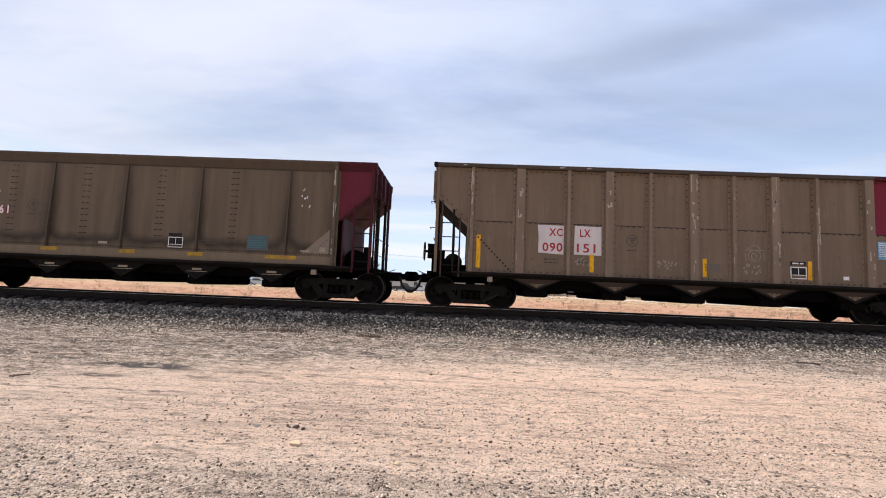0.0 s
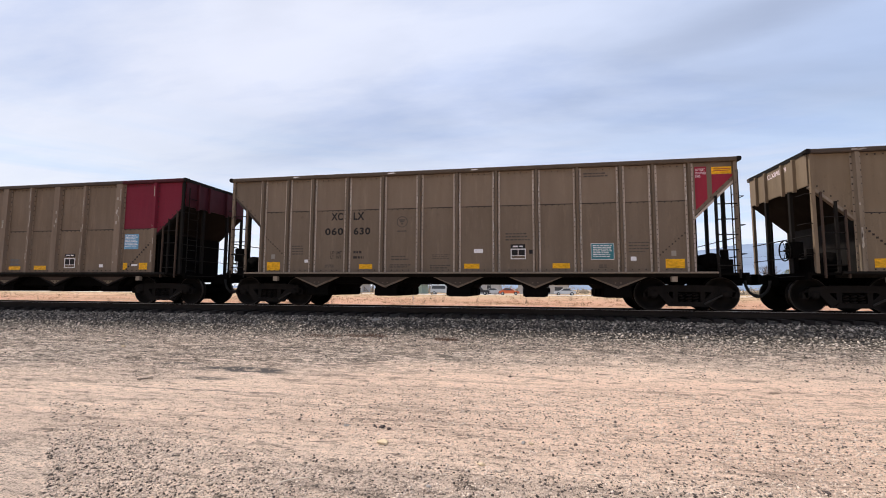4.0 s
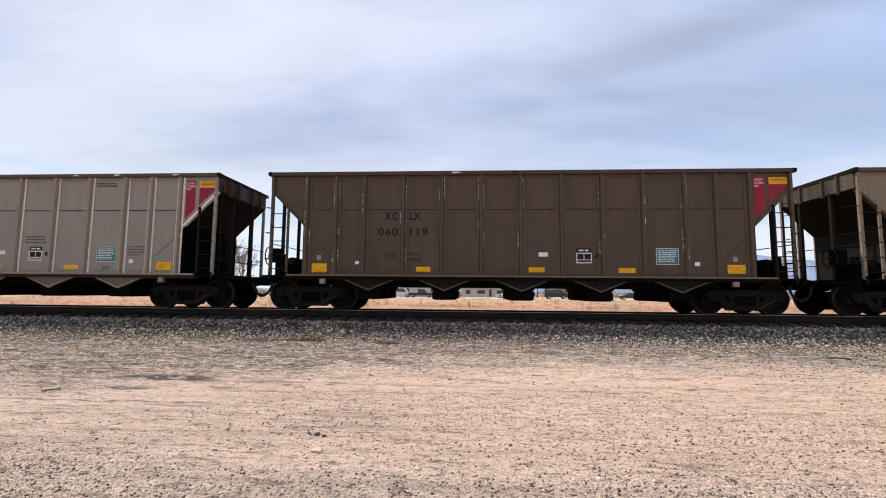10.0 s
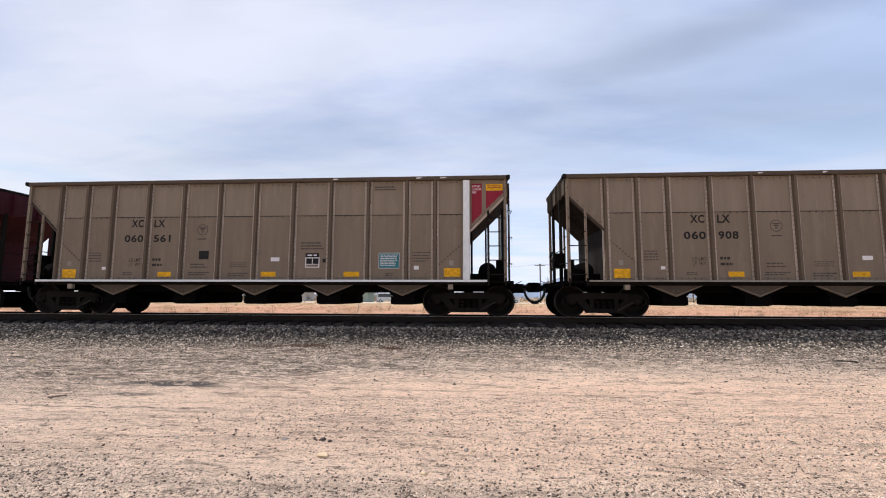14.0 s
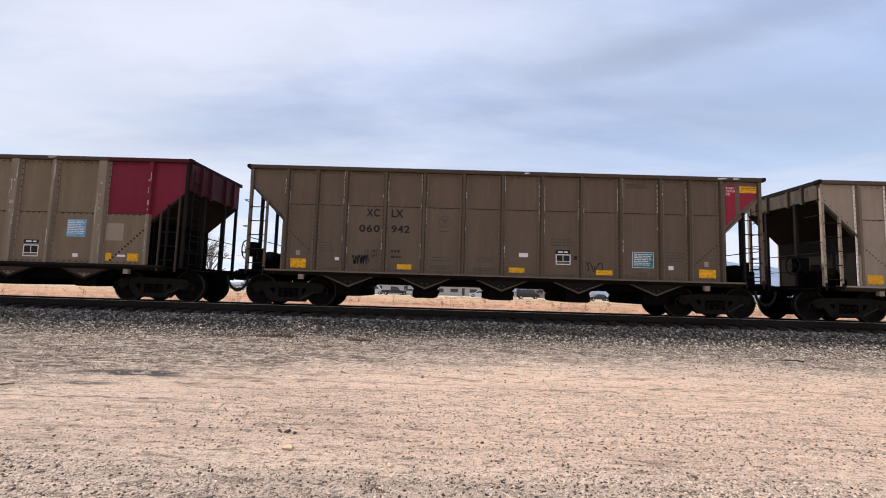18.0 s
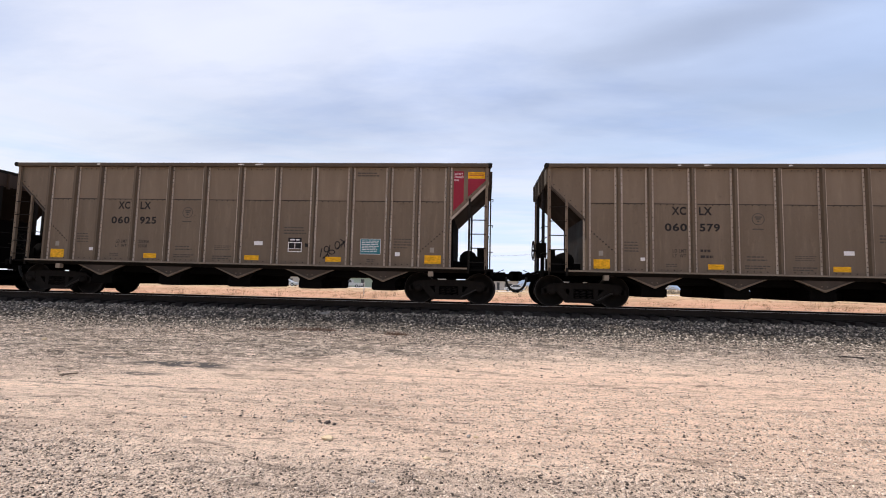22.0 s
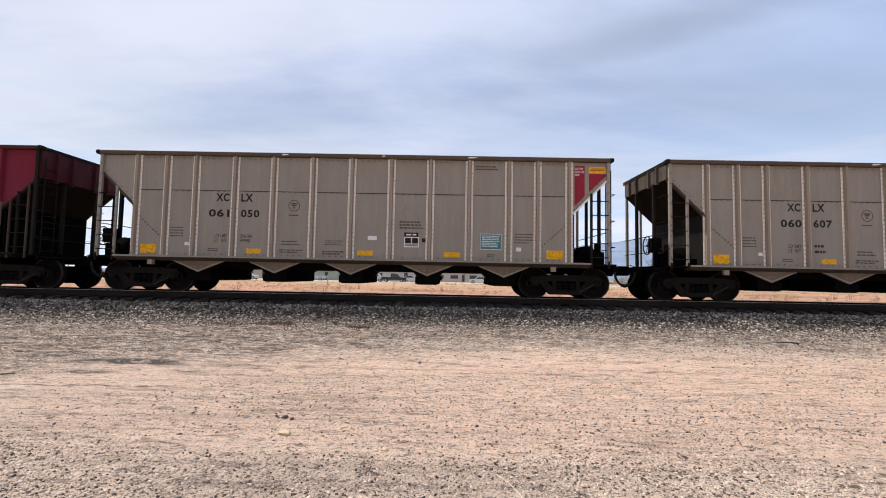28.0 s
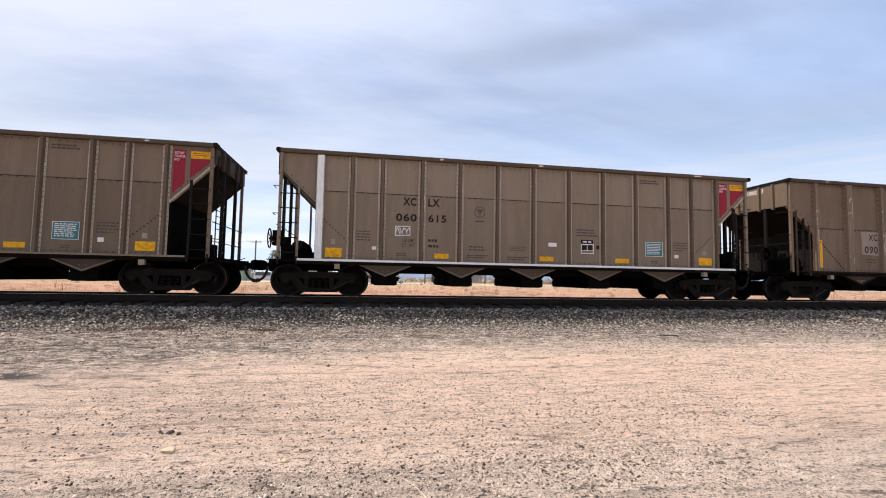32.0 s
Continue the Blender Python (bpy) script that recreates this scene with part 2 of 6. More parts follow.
BODY = {
    "pale": painted("aluminium_pale", (0.290, 0.252, 0.208), (0.182, 0.153, 0.122), 0.55, 0.0, 0.4),
    "grey": painted("aluminium_dusty", (0.2964, 0.235, 0.175), (0.1872, 0.145, 0.105), 0.55, 0.0, 0.45),
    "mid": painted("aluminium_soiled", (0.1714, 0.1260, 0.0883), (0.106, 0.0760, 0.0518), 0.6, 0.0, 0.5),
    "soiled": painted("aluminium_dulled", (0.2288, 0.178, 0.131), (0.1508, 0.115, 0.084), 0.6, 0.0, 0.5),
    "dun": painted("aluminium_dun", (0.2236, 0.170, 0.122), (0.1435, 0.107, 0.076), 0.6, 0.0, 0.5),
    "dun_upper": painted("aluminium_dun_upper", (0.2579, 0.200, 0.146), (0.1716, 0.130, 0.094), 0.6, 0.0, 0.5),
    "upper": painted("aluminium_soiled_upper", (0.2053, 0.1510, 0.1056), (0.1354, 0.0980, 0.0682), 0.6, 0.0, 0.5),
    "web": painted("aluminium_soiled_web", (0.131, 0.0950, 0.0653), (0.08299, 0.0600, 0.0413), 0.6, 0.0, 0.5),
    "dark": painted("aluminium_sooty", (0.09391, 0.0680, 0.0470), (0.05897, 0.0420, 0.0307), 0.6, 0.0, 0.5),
    "chord": painted("top_chord_soot", (0.0546, 0.0410, 0.0317), (0.09287, 0.0700, 0.0528), 0.6, 0.0, 0.5),
    "olive": painted("paint_olive_brown", (0.1924, 0.140, 0.090), (0.1196, 0.086, 0.055), 0.6, 0.0, 0.55),
    "tan": painted("paint_tan_brown", (0.286, 0.213, 0.143), (0.182, 0.134, 0.088), 0.6, 0.0, 0.55),
    "brown": painted("paint_dull_brown", (0.1768, 0.125, 0.084), (0.1019, 0.071, 0.048), 0.6, 0.0, 0.55),
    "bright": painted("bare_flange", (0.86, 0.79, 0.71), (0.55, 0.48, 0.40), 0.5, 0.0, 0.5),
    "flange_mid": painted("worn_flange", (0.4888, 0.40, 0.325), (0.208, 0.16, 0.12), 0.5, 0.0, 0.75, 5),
    "umber": painted("paint_umber", (0.05938, 0.0375, 0.0260), (0.03682, 0.0238, 0.0169), 0.6, 0.0, 0.6),
    "post_olive": painted("worn_post_olive", (0.1643, 0.124, 0.085), (0.3224, 0.255, 0.19), 0.55, 0.0, 0.8),
    "post_umber": painted("worn_post_umber", (0.05408, 0.0360, 0.0240), (0.1622, 0.1140, 0.0840), 0.55, 0.0, 0.7),
    "post_tan": painted("worn_post_tan", (0.2444, 0.185, 0.130), (0.4784, 0.39, 0.30), 0.55, 0.0, 0.85),
    "post_brown": painted("worn_post_brown", (0.156, 0.110, 0.075), (0.2646, 0.1900, 0.1372), 0.55, 0.0, 0.75),
    # soot plus the shade under the sloped ends, both put into this colour
    "soot": painted("soot_in_shade", (0.0104, 0.008, 0.006), (0.01872, 0.014, 0.010), 0.75, 0.0, 0.5),
    "mossgrey": painted("paint_moss_dusty", (0.1638, 0.1220, 0.0882), (0.1005, 0.0730, 0.0519), 0.6, 0.0, 0.6),
    "moss": painted("paint_moss_grey", (0.1227, 0.090, 0.062), (0.0728, 0.053, 0.037), 0.6, 0.0, 0.6),
}


def scallop_paint(name, base, dark):
    """Grimy steel with the scalloped soot line that coal dust leaves against the bays."""
    m, n, l, bs = nodes_of(name)
    co = n.new("ShaderNodeTexCoord")
    sep = n.new("ShaderNodeSeparateXYZ"); l.new(co.outputs["Object"], sep.inputs[0])
    wob = noise_at(n, l, co.outputs["Object"], 1.3, 3)

    def op(kind, a, b=None):
        o = n.new("ShaderNodeMath"); o.operation = kind
        for i, v in enumerate((a, b)):
            if hasattr(v, "links"):
                l.new(v, o.inputs[i])
            elif v is not None:
                o.inputs[i].default_value = v
        return o.outputs[0]
    # each bay keeps a rounded clean field; soot lies along its edge, thinner upwards
    side = None
    for u in (1.68, 3.22, 5.77, 7.97, 10.19, 12.78, 14.13):
        d = op("ABSOLUTE", op("SUBTRACT", sep.outputs[0], u), 0.0)
        side = d if side is None else op("MINIMUM", side, d)
    shake = op("MULTIPLY", op("SUBTRACT", wob, 0.5), 0.30)
    side = op("ADD", side, shake)
    rise = op("SUBTRACT", op("ADD", sep.outputs[2], shake), 1.48)
    r = 0.42
    a, b = op("MAXIMUM", op("SUBTRACT", r, side), 0.0), op("MAXIMUM", op("SUBTRACT", r, rise), 0.0)
    reach = op("SUBTRACT", r, op("SQRT", op("ADD", op("MULTIPLY", a, a), op("MULTIPLY", b, b)), 0.0))
    d = op("ABSOLUTE", op("SUBTRACT", reach, 0.06), 0.0)
    f = ramp_of(n, l, d, [(0.0, (0.95,) * 3), (0.06, (0.75,) * 3), (0.24, (0, 0, 0))])
    fade = n.new("ShaderNodeMapRange")
    fade.inputs["From Min"].default_value, fade.inputs["From Max"].default_value = 1.7, 3.6
    fade.inputs["To Min"].default_value, fade.inputs["To Max"].default_value = 1.0, 0.4
    l.new(sep.outputs[2], fade.inputs[0])
    f = op("MULTIPLY", op("MULTIPLY", f, fade.outputs[0]), op("ADD", op("MULTIPLY", wob, 0.9), 0.45))
    streak = noise_at(n, l, mapped(n, l, (2.6, 2.6, 0.22)), 1.8, 5)
    c = ramp_of(n, l, streak, [(0.3, tuple(v * 0.80 for v in base)), (0.7, tuple(v * 1.15 for v in base))])
    c = blend(n, l, f, c, dark)
    fine = noise_at(n, l, mapped(n, l), 45, 3)
    c = blend(n, l, 1.0, c, ramp_of(n, l, fine, [(0.3, (0.88,) * 3), (0.7, (1.08,) * 3)]), "MULTIPLY")
    l.new(c, bs.inputs["Base Color"])
    bs.inputs["Roughness"].default_value = 0.65
    bump(n, l, bs, noise_at(n, l, mapped(n, l), 1.4, 3), 0.4, 0.05)
    return m


BODY["scallop_pale"] = scallop_paint("paint_grey_scalloped", (0.162, 0.132, 0.099), (0.046, 0.037, 0.029))
BODY["scallop"] = scallop_paint("paint_moss_scalloped", (0.132, 0.095, 0.063), (0.040, 0.029, 0.021))
M_red = painted("paint_maroon", (0.27, 0.022, 0.038), (0.17, 0.016, 0.026), 0.5, 0.0, 0.4)
M_maroon = painted("paint_dark_maroon", (0.165, 0.016, 0.030), (0.11, 0.013, 0.022), 0.6, 0.0, 0.4)
M_maroondull = painted("paint_dulled_maroon", (0.125, 0.018, 0.029), (0.072, 0.013, 0.019), 0.6, 0.0, 0.6)
M_redend = painted("paint_maroon_end", (0.065, 0.0125, 0.017), (0.034, 0.009, 0.011), 0.6, 0.0, 0.6)
M_steel = painted("dark_steel", (0.016, 0.0135, 0.0115), (0.008, 0.007, 0.006), 0.7, 0.0, 0.6)
# the deep shade below the cars is put into this near-black colour
M_under = painted("shaded_underframe", (0.0055, 0.0048, 0.0042), (0.003, 0.0027, 0.0024), 0.95, 0.0, 0.6)
M_truck = painted("cast_steel", (0.012, 0.0102, 0.009), (0.027, 0.022, 0.0185), 0.8, 0.1, 0.5)
M_wheel = painted("wheel_steel", (0.008, 0.0068, 0.006), (0.02, 0.0165, 0.014), 0.55, 0.2, 0.5)
for sooty, sheen in ((M_steel, .05), (M_under, .01), (M_truck, .04), (M_wheel, .04), (BODY["soot"], .03)):
    sooty.node_tree.nodes["Principled BSDF"].inputs["Specular IOR Level"].default_value = sheen
M_rivet = plain("rivet_dark", (0.03, 0.024, 0.02), 0.6)
M_worn = painted("worn_bare_metal", (0.74, 0.69, 0.62), (0.34, 0.29, 0.24), 0.45, 0.2, 0.6, 4)
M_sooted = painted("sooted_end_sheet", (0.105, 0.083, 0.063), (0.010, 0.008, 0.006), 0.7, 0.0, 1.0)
M_scuff = painted("scuffed_paint", (0.40, 0.345, 0.28), (0.21, 0.175, 0.135), 0.5, 0.0, 0.8, 4)
M_yellow = plain("reflector_yellow", (0.70, 0.345, 0.014), 0.45, 0, 0.32, 5)
M_teal = plain("placard_teal", (0.045, 0.17, 0.19), 0.5, 0, 0.15, 6)
M_blue = plain("placard_blue", (0.16, 0.32, 0.45), 0.5, 0, 0.2, 6)
M_yellowold = painted("reflector_yellow_faded", (0.46, 0.25, 0.025), (0.17, 0.115, 0.05), 0.6, 0.0, 0.9, 5)
M_tealold = painted("notice_weathered", (0.075, 0.105, 0.115), (0.10, 0.085, 0.068), 0.6, 0.0, 0.8, 6)
M_note = plain("note_weathered", (0.10, 0.115, 0.13), 0.7)
M_white = plain("lettering_white", (0.72, 0.68, 0.66), 0.5)
M_black = plain("lettering_black", (0.02, 0.018, 0.017), 0.6)
M_faint = plain("lettering_faded", (0.075, 0.063, 0.053), 0.7)
M_patch = painted("patch_white", (0.62, 0.56, 0.54), (0.40, 0.34, 0.30), 0.6, 0.0, 0.5)
M_redtext = plain("lettering_red", (0.33, 0.035, 0.04), 0.6)
M_pinktext = plain("lettering_pinkish_white", (0.75, 0.60, 0.60), 0.6)
M_rubber = plain("rubber_hose", (0.02, 0.019, 0.018), 0.6)
M_tan = painted("sill_tan", (0.34, 0.27, 0.19), (0.19, 0.15, 0.10), 0.6, 0.0, 0.6)
M_sprayw = plain("spray_white", (0.7, 0.7, 0.68), 0.7)
M_chalk = plain("old_chalk", (0.27, 0.225, 0.18), 0.8)
M_sprayg = plain("spray_green", (0.12, 0.30, 0.20), 0.7)
M_sprayy = plain("spray_yellow", (0.72, 0.58, 0.05), 0.7)


def ground_material():
    m, n, l, bs = nodes_of("packed_sand_and_gravel")
    co = n.new("ShaderNodeTexCoord")
    pos = co.outputs["Object"]
    sep = n.new("ShaderNodeSeparateXYZ"); l.new(pos, sep.inputs[0])
    mp = n.new("ShaderNodeMapping"); mp.inputs["Scale"].default_value = (0.16, 1.0, 1.0); l.new(pos, mp.inputs[0])
    tracks = noise_at(n, l, mp.outputs[0], 1.7, 6, 0.6)
    big = noise_at(n, l, pos, 0.45, 4)
    mid = noise_at(n, l, pos, 5.0, 6, 0.65)
    mpl = n.new("ShaderNodeMapping"); mpl.inputs["Scale"].default_value = (0.5, 1.2, 1.0); l.new(pos, mpl.inputs[0])
    fine = noise_at(n, l, mpl.outputs[0], 27.0, 5, 0.75)
    c = ramp_of(n, l, tracks, [(0.28, (0.495, 0.371, 0.286)), (0.42, (0.63, 0.472, 0.360)), (0.55, (0.71, 0.533, 0.404)), (0.72, (0.785, 0.596, 0.457))])
    grey = ramp_of(n, l, mid, [(0.33, (0.34, 0.277, 0.227)), (0.5, (0.54, 0.436, 0.351)), (0.68, (0.74, 0.60, 0.48))])

    def ease(o, lo, hi, top=1.0):
        r = n.new("ShaderNodeMapRange")
        r.inputs["From Min"].default_value, r.inputs["From Max"].default_value, r.inputs["To Max"].default_value = lo, hi, top
        l.new(o, r.inputs[0])
        return r.outputs[0]

    def op(kind, a, b):
        o = n.new("ShaderNodeMath"); o.operation = kind
        for i, v in enumerate((a, b)):
            if hasattr(v, "links"):
                l.new(v, o.inputs[i])
            else:
                o.inputs[i].default_value = v
        return o.outputs[0]
    X, Y = sep.outputs[0], sep.outputs[1]
    # gravelly shoulder by the ballast, wider to one side, and loose gravel at the near edge
    edge = op("SUBTRACT", op("ADD", Y, op("MULTIPLY", op("SUBTRACT", big, 0.5), 3.0)), ease(X, 2.0, -6.5, -2.7))
    shoulder = ease(edge, 8.3, 10.2)
    near = op("MULTIPLY", ease(op("ADD", op("ADD", Y, op("MULTIPLY", big, 1.6)), ease(X, -0.5, -3.5, -0.5)), 4.7, 3.9), 0.72)
    br = ramp_of(n, l, big, [(0.35, (0.55,) * 3), (0.65, (1.0,) * 3)])
    c = blend(n, l, op("MULTIPLY", op("MAXIMUM", shoulder, op("MULTIPLY", near, 0.6)), op("MULTIPLY", br, 0.9)), c, grey)
    # paler, redder sand where wheels have worn the lot
    lane = op("MULTIPLY", ease(Y, 3.5, 4.3), ease(Y, 8.8, 7.2))
    c = blend(n, l, op("MULTIPLY", lane, op("ADD", ease(X, -5.0, 1.5, 0.68), 0.10)), c, (0.77, 0.54, 0.395))
    toe = op("MULTIPLY", op("MULTIPLY", ease(X, -6.2, -4.6), ease(X, 0.4, -1.8)), op("MULTIPLY", ease(Y, 10.3, 10.7), ramp_of(n, l, mid, [(0.38, (0,) * 3), (0.50, (0.95,) * 3)])))
    c = blend(n, l, toe, c, (0.70, 0.545, 0.43))
    # fine lines that wheels have drawn along the lot
    mpr = n.new("ShaderNodeMapping"); mpr.inputs["Scale"].default_value = (0.05, 1.0, 1.0); mpr.inputs["Rotation"].default_value = (0, 0, radians(1.5)); l.new(pos, mpr.inputs[0])
    lines = noise_at(n, l, mpr.outputs[0], 5.5, 4, 0.6)
    c = blend(n, l, 0.8, c, ramp_of(n, l, lines, [(0.34, (0.80,) * 3), (0.46, (1.0,) * 3), (0.7, (1.08,) * 3)]), "MULTIPLY")

    def flakes(scale, squash, detail, rough, cut, dark, amount, turn=0.0):
        """Sharp dark flakes, crust and painted micro shadow, with pale ground between them."""
        nonlocal c
        mp = n.new("ShaderNodeMapping"); mp.inputs["Scale"].default_value = (squash, 1.0, 1.0)
        mp.inputs["Rotation"].default_value = (0, 0, radians(turn)); l.new(pos, mp.inputs[0])
        f = noise_at(n, l, mp.outputs[0], scale, detail, rough)
        c = blend(n, l, amount, c, ramp_of(n, l, f, [(cut - 0.03, (dark,) * 3), (cut + 0.015, (0.98,) * 3), (0.72, (1.12,) * 3)]), "MULTIPLY")
        return f

    def specks(scale, share, dark, amount):
        """Single dark grains with their small shadows painted in, one cell each."""
        nonlocal c
        v = n.new("ShaderNodeTexVoronoi"); v.inputs["Scale"].default_value = scale
        l.new(pos, v.inputs["Vector"])
        c = blend(n, l, amount, c, ramp_of(n, l, v.outputs["Color"], [(share, (dark,) * 3), (share + 0.05, (1.0,) * 3), (0.9, (1.10,) * 3)]), "MULTIPLY")
        return v.outputs["Distance"]
    wild = op("SUBTRACT", 0.95, op("MULTIPLY", lane, 0.22))
    clods = flakes(8.5, 0.40, 6, 0.72, 0.415, 0.42, wild)
    flakes(21.0, 0.45, 5, 0.7, 0.415, 0.45, wild, 4)
    flakes(11.0, 0.20, 5, 0.7, 0.39, 0.50, op("MULTIPLY", lane, 0.9), 1.2)
    flakes(3.6, 0.17, 8, 0.74, 0.42, 0.50, 0.7, -1.0)
    flakes(5.0, 0.38, 7, 0.75, 0.48, 0.45, op("MULTIPLY", shoulder, 0.9))
    flakes(13.0, 0.50, 5, 0.72, 0.49, 0.42, op("MULTIPLY", shoulder, 0.95), -3)
    coarse = op("MAXIMUM", near, op("MULTIPLY", shoulder, 0.8))
    grain = specks(62.0, 0.15, 0.40, op("SUBTRACT", 0.9, op("MULTIPLY", lane, 0.25)))
    specks(95.0, 0.26, 0.42, op("ADD", op("MULTIPLY", coarse, 0.6), 0.35))
    specks(38.0, 0.13, 0.45, op("MULTIPLY", coarse, 0.9))
    # dark damp streaks in the sand and a thin wheel line: span along x, middle y, half width, depth
    wob = op("ADD", Y, op("MULTIPLY", op("SUBTRACT", mid, 0.5), 0.12))
    for x0, x1, y, half, deep in ((-6.0, -3.9, 7.12, 0.19, 1.0), (-5.75, -4.5, 6.50, 0.09, 0.85), (-7.0, -5.8, 7.34, 0.12, 0.85), (-6.6, -3.2, 5.77, 0.035, 0.6), (-9.5, -6.6, 5.9, 0.05, 0.4)):
        along = op("MULTIPLY", ease(X, x0, x0 + 0.5), ease(X, x1, x1 - 0.4))
        off = op("ABSOLUTE", op("SUBTRACT", wob, y), 0.0)
        st = op("MULTIPLY", op("MULTIPLY", along, ease(off, half, half * 0.55)), ramp_of(n, l, clods, [(0.36, (deep,) * 3), (0.52, (deep,) * 3), (0.56, (0.25 * deep,) * 3)]))
        c = blend(n, l, st, c, (0.11, 0.095, 0.085))
    # dry grass beyond the line
    far = n.new("ShaderNodeMapRange"); far.inputs["From Min"].default_value, far.inputs["From Max"].default_value = 17.0, 19.0
    l.new(sep.outputs[1], far.inputs[0])
    mpf = n.new("ShaderNodeMapping"); mpf.inputs["Scale"].default_value = (0.05, 0.16, 1.0); l.new(pos, mpf.inputs[0])
    gr = noise_at(n, l, mpf.outputs[0], 2.2, 5)
    olive = ramp_of(n, l, gr, [(0.3, (0.27, 0.21, 0.11)), (0.5, (0.46, 0.33, 0.19)), (0.7, (0.55, 0.40, 0.26))])
    grass = ramp_of(n, l, gr, [(0.3, (0.30, 0.20, 0.115)), (0.5, (0.50, 0.285, 0.175)), (0.7, (0.57, 0.31, 0.215))])
    grass = blend(n, l, ease(Y, 46.0, 75.0, 0.85), grass, olive)
    c = blend(n, l, far.outputs[0], c, grass)
    l.new(c, bs.inputs["Base Color"])
    bs.inputs["Roughness"].default_value = 0.95
    h = blend(n, l, 0.07, blend(n, l, 0.5, blend(n, l, 0.5, mid, clods), fine), grain)
    bump(n, l, bs, h, 1.0, 0.13)
    return m


def ballast_material():
    m, n, l, bs = nodes_of("crushed_granite_ballast")
    g = n.new("ShaderNodeNewGeometry")
    c = ramp_of(n, l, g.outputs["Random Per Island"], [(0.0, (0.032, 0.028, 0.024)), (0.45, (0.170, 0.141, 0.115)), (0.82, (0.36, 0.300, 0.243)), (1.0, (0.80, 0.68, 0.56))])
    co = n.new("ShaderNodeTexCoord")
    f = noise_at(n, l, co.outputs["Object"], 40, 3)
    c = blend(n, l, 1.0, c, ramp_of(n, l, f, [(0.3, (0.75,) * 3), (0.7, (1.15,) * 3)]), "MULTIPLY")
    l.new(c, bs.inputs["Base Color"])
    bs.inputs["Roughness"].default_value = 0.95
    return m


def bed_material():
    m, n, l, bs = nodes_of("ballast_bed")
    co = n.new("ShaderNodeTexCoord")
    v = n.new("ShaderNodeTexVoronoi"); v.inputs["Scale"].default_value = 17.0
    l.new(co.outputs["Object"], v.inputs["Vector"])
    c = ramp_of(n, l, v.outputs["Color"], [(0.0, (0.018, 0.016, 0.015)), (0.5, (0.065, 0.057, 0.049)), (1.0, (0.15, 0.130, 0.111))])
    l.new(c, bs.inputs["Base Color"])
    bs.inputs["Roughness"].default_value = 0.85
    bump(n, l, bs, v.outputs["Distance"], 1.0, 0.05)
    return m


M_ground, M_ballast, M_bed = ground_material(), ballast_material(), bed_material()
# rust darkened so its colour holds the shadow along the rail's side
M_rail = painted("rail_rust_shaded", (0.026, 0.019, 0.015), (0.014, 0.011, 0.009), 0.8, 0.0, 0.5)
M_head = plain("rail_head_polished", (0.34, 0.31, 0.29), 0.42, 1.0, 0.15)
M_tie = painted("creosote_wood", (0.020, 0.016, 0.0145), (0.036, 0.030, 0.027), 0.9, 0.0, 0.6)

# ---- mesh tools ----
MESHES = {}


def finish(bm, name, smooth=False):
    bmesh.ops.recalc_face_normals(bm, faces=bm.faces)
    me = bpy.data.meshes.new(name)
    bm.to_mesh(me)
    bm.free()
    if smooth:
        me.shade_smooth()
    me.materials.append(None)
    return me


def cached(key, fn, smooth=False):
    if key not in MESHES:
        bm = bmesh.new()
        fn(bm)
        MESHES[key] = finish(bm, key.split("|")[0], smooth)
    return MESHES[key]


def part(name, me, material, parent=None, label="", at=None):
    """Links a mesh as one object, with its own material, under a thing or under a part."""
    ob = new(name, me)
    ob.material_slots[0].link = "OBJECT"
    ob.material_slots[0].material = material
    if parent:
        ob.parent = parent
    if at is not None:
        ob.matrix_basis = at
    if label:
        ob["label"] = label
    return ob


def thing(name, label, category, m=None, group="", kind=""):
    ob = new(name)
    ob.empty_display_size = 0.3
    if m is not None:
        ob.matrix_basis = m
    return tagged(ob, label, category, group, kind)


def box(bm, x0, x1, y0, y1, z0, z1):
    v = [bm.verts.new((x, y, z)) for x in (x0, x1) for y in (y0, y1) for z in (z0, z1)]
    for a in ((0, 1, 3, 2), (4, 6, 7, 5), (0, 4, 5, 1), (2, 3, 7, 6), (0, 2, 6, 4), (1, 5, 7, 3)):
        bm.faces.new([v[i] for i in a])


def prism(bm, pts, y0, y1):
    """A polygon in x and z, drawn out along y."""
    a = [bm.verts.new((x, y0, z)) for x, z in pts]
    b = [bm.verts.new((x, y1, z)) for x, z in pts]
    bm.faces.new(a), bm.faces.new(b[::-1])
    for i in range(len(pts)):
        j = (i + 1) % len(pts)
        bm.faces.new((a[j], a[i], b[i], b[j]))


def prism_x(bm, pts, x0, x1):
    """A polygon in y and z, drawn out along x."""
    a = [bm.verts.new((x0, y, z)) for y, z in pts]
    b = [bm.verts.new((x1, y, z)) for y, z in pts]
    bm.faces.new(a), bm.faces.new(b[::-1])
    for i in range(len(pts)):
        j = (i + 1) % len(pts)
        bm.faces.new((a[j], a[i], b[i], b[j]))


def rod(bm, p, q, r, n=6):
    """A round bar from p to q."""
    p, q = Vector(p), Vector(q)
    t = (q - p).to_track_quat("Z", "Y")
    a, b = [], []
    for i in range(n):
        o = t @ Vector((r * math.cos(2 * math.pi * i / n), r * math.sin(2 * math.pi * i / n), 0))
        a.append(bm.verts.new(p + o)), b.append(bm.verts.new(q + o))
    bm.faces.new(a[::-1]), bm.faces.new(b)
    for i in range(n):
        j = (i + 1) % n
        bm.faces.new((a[i], a[j], b[j], b[i]))


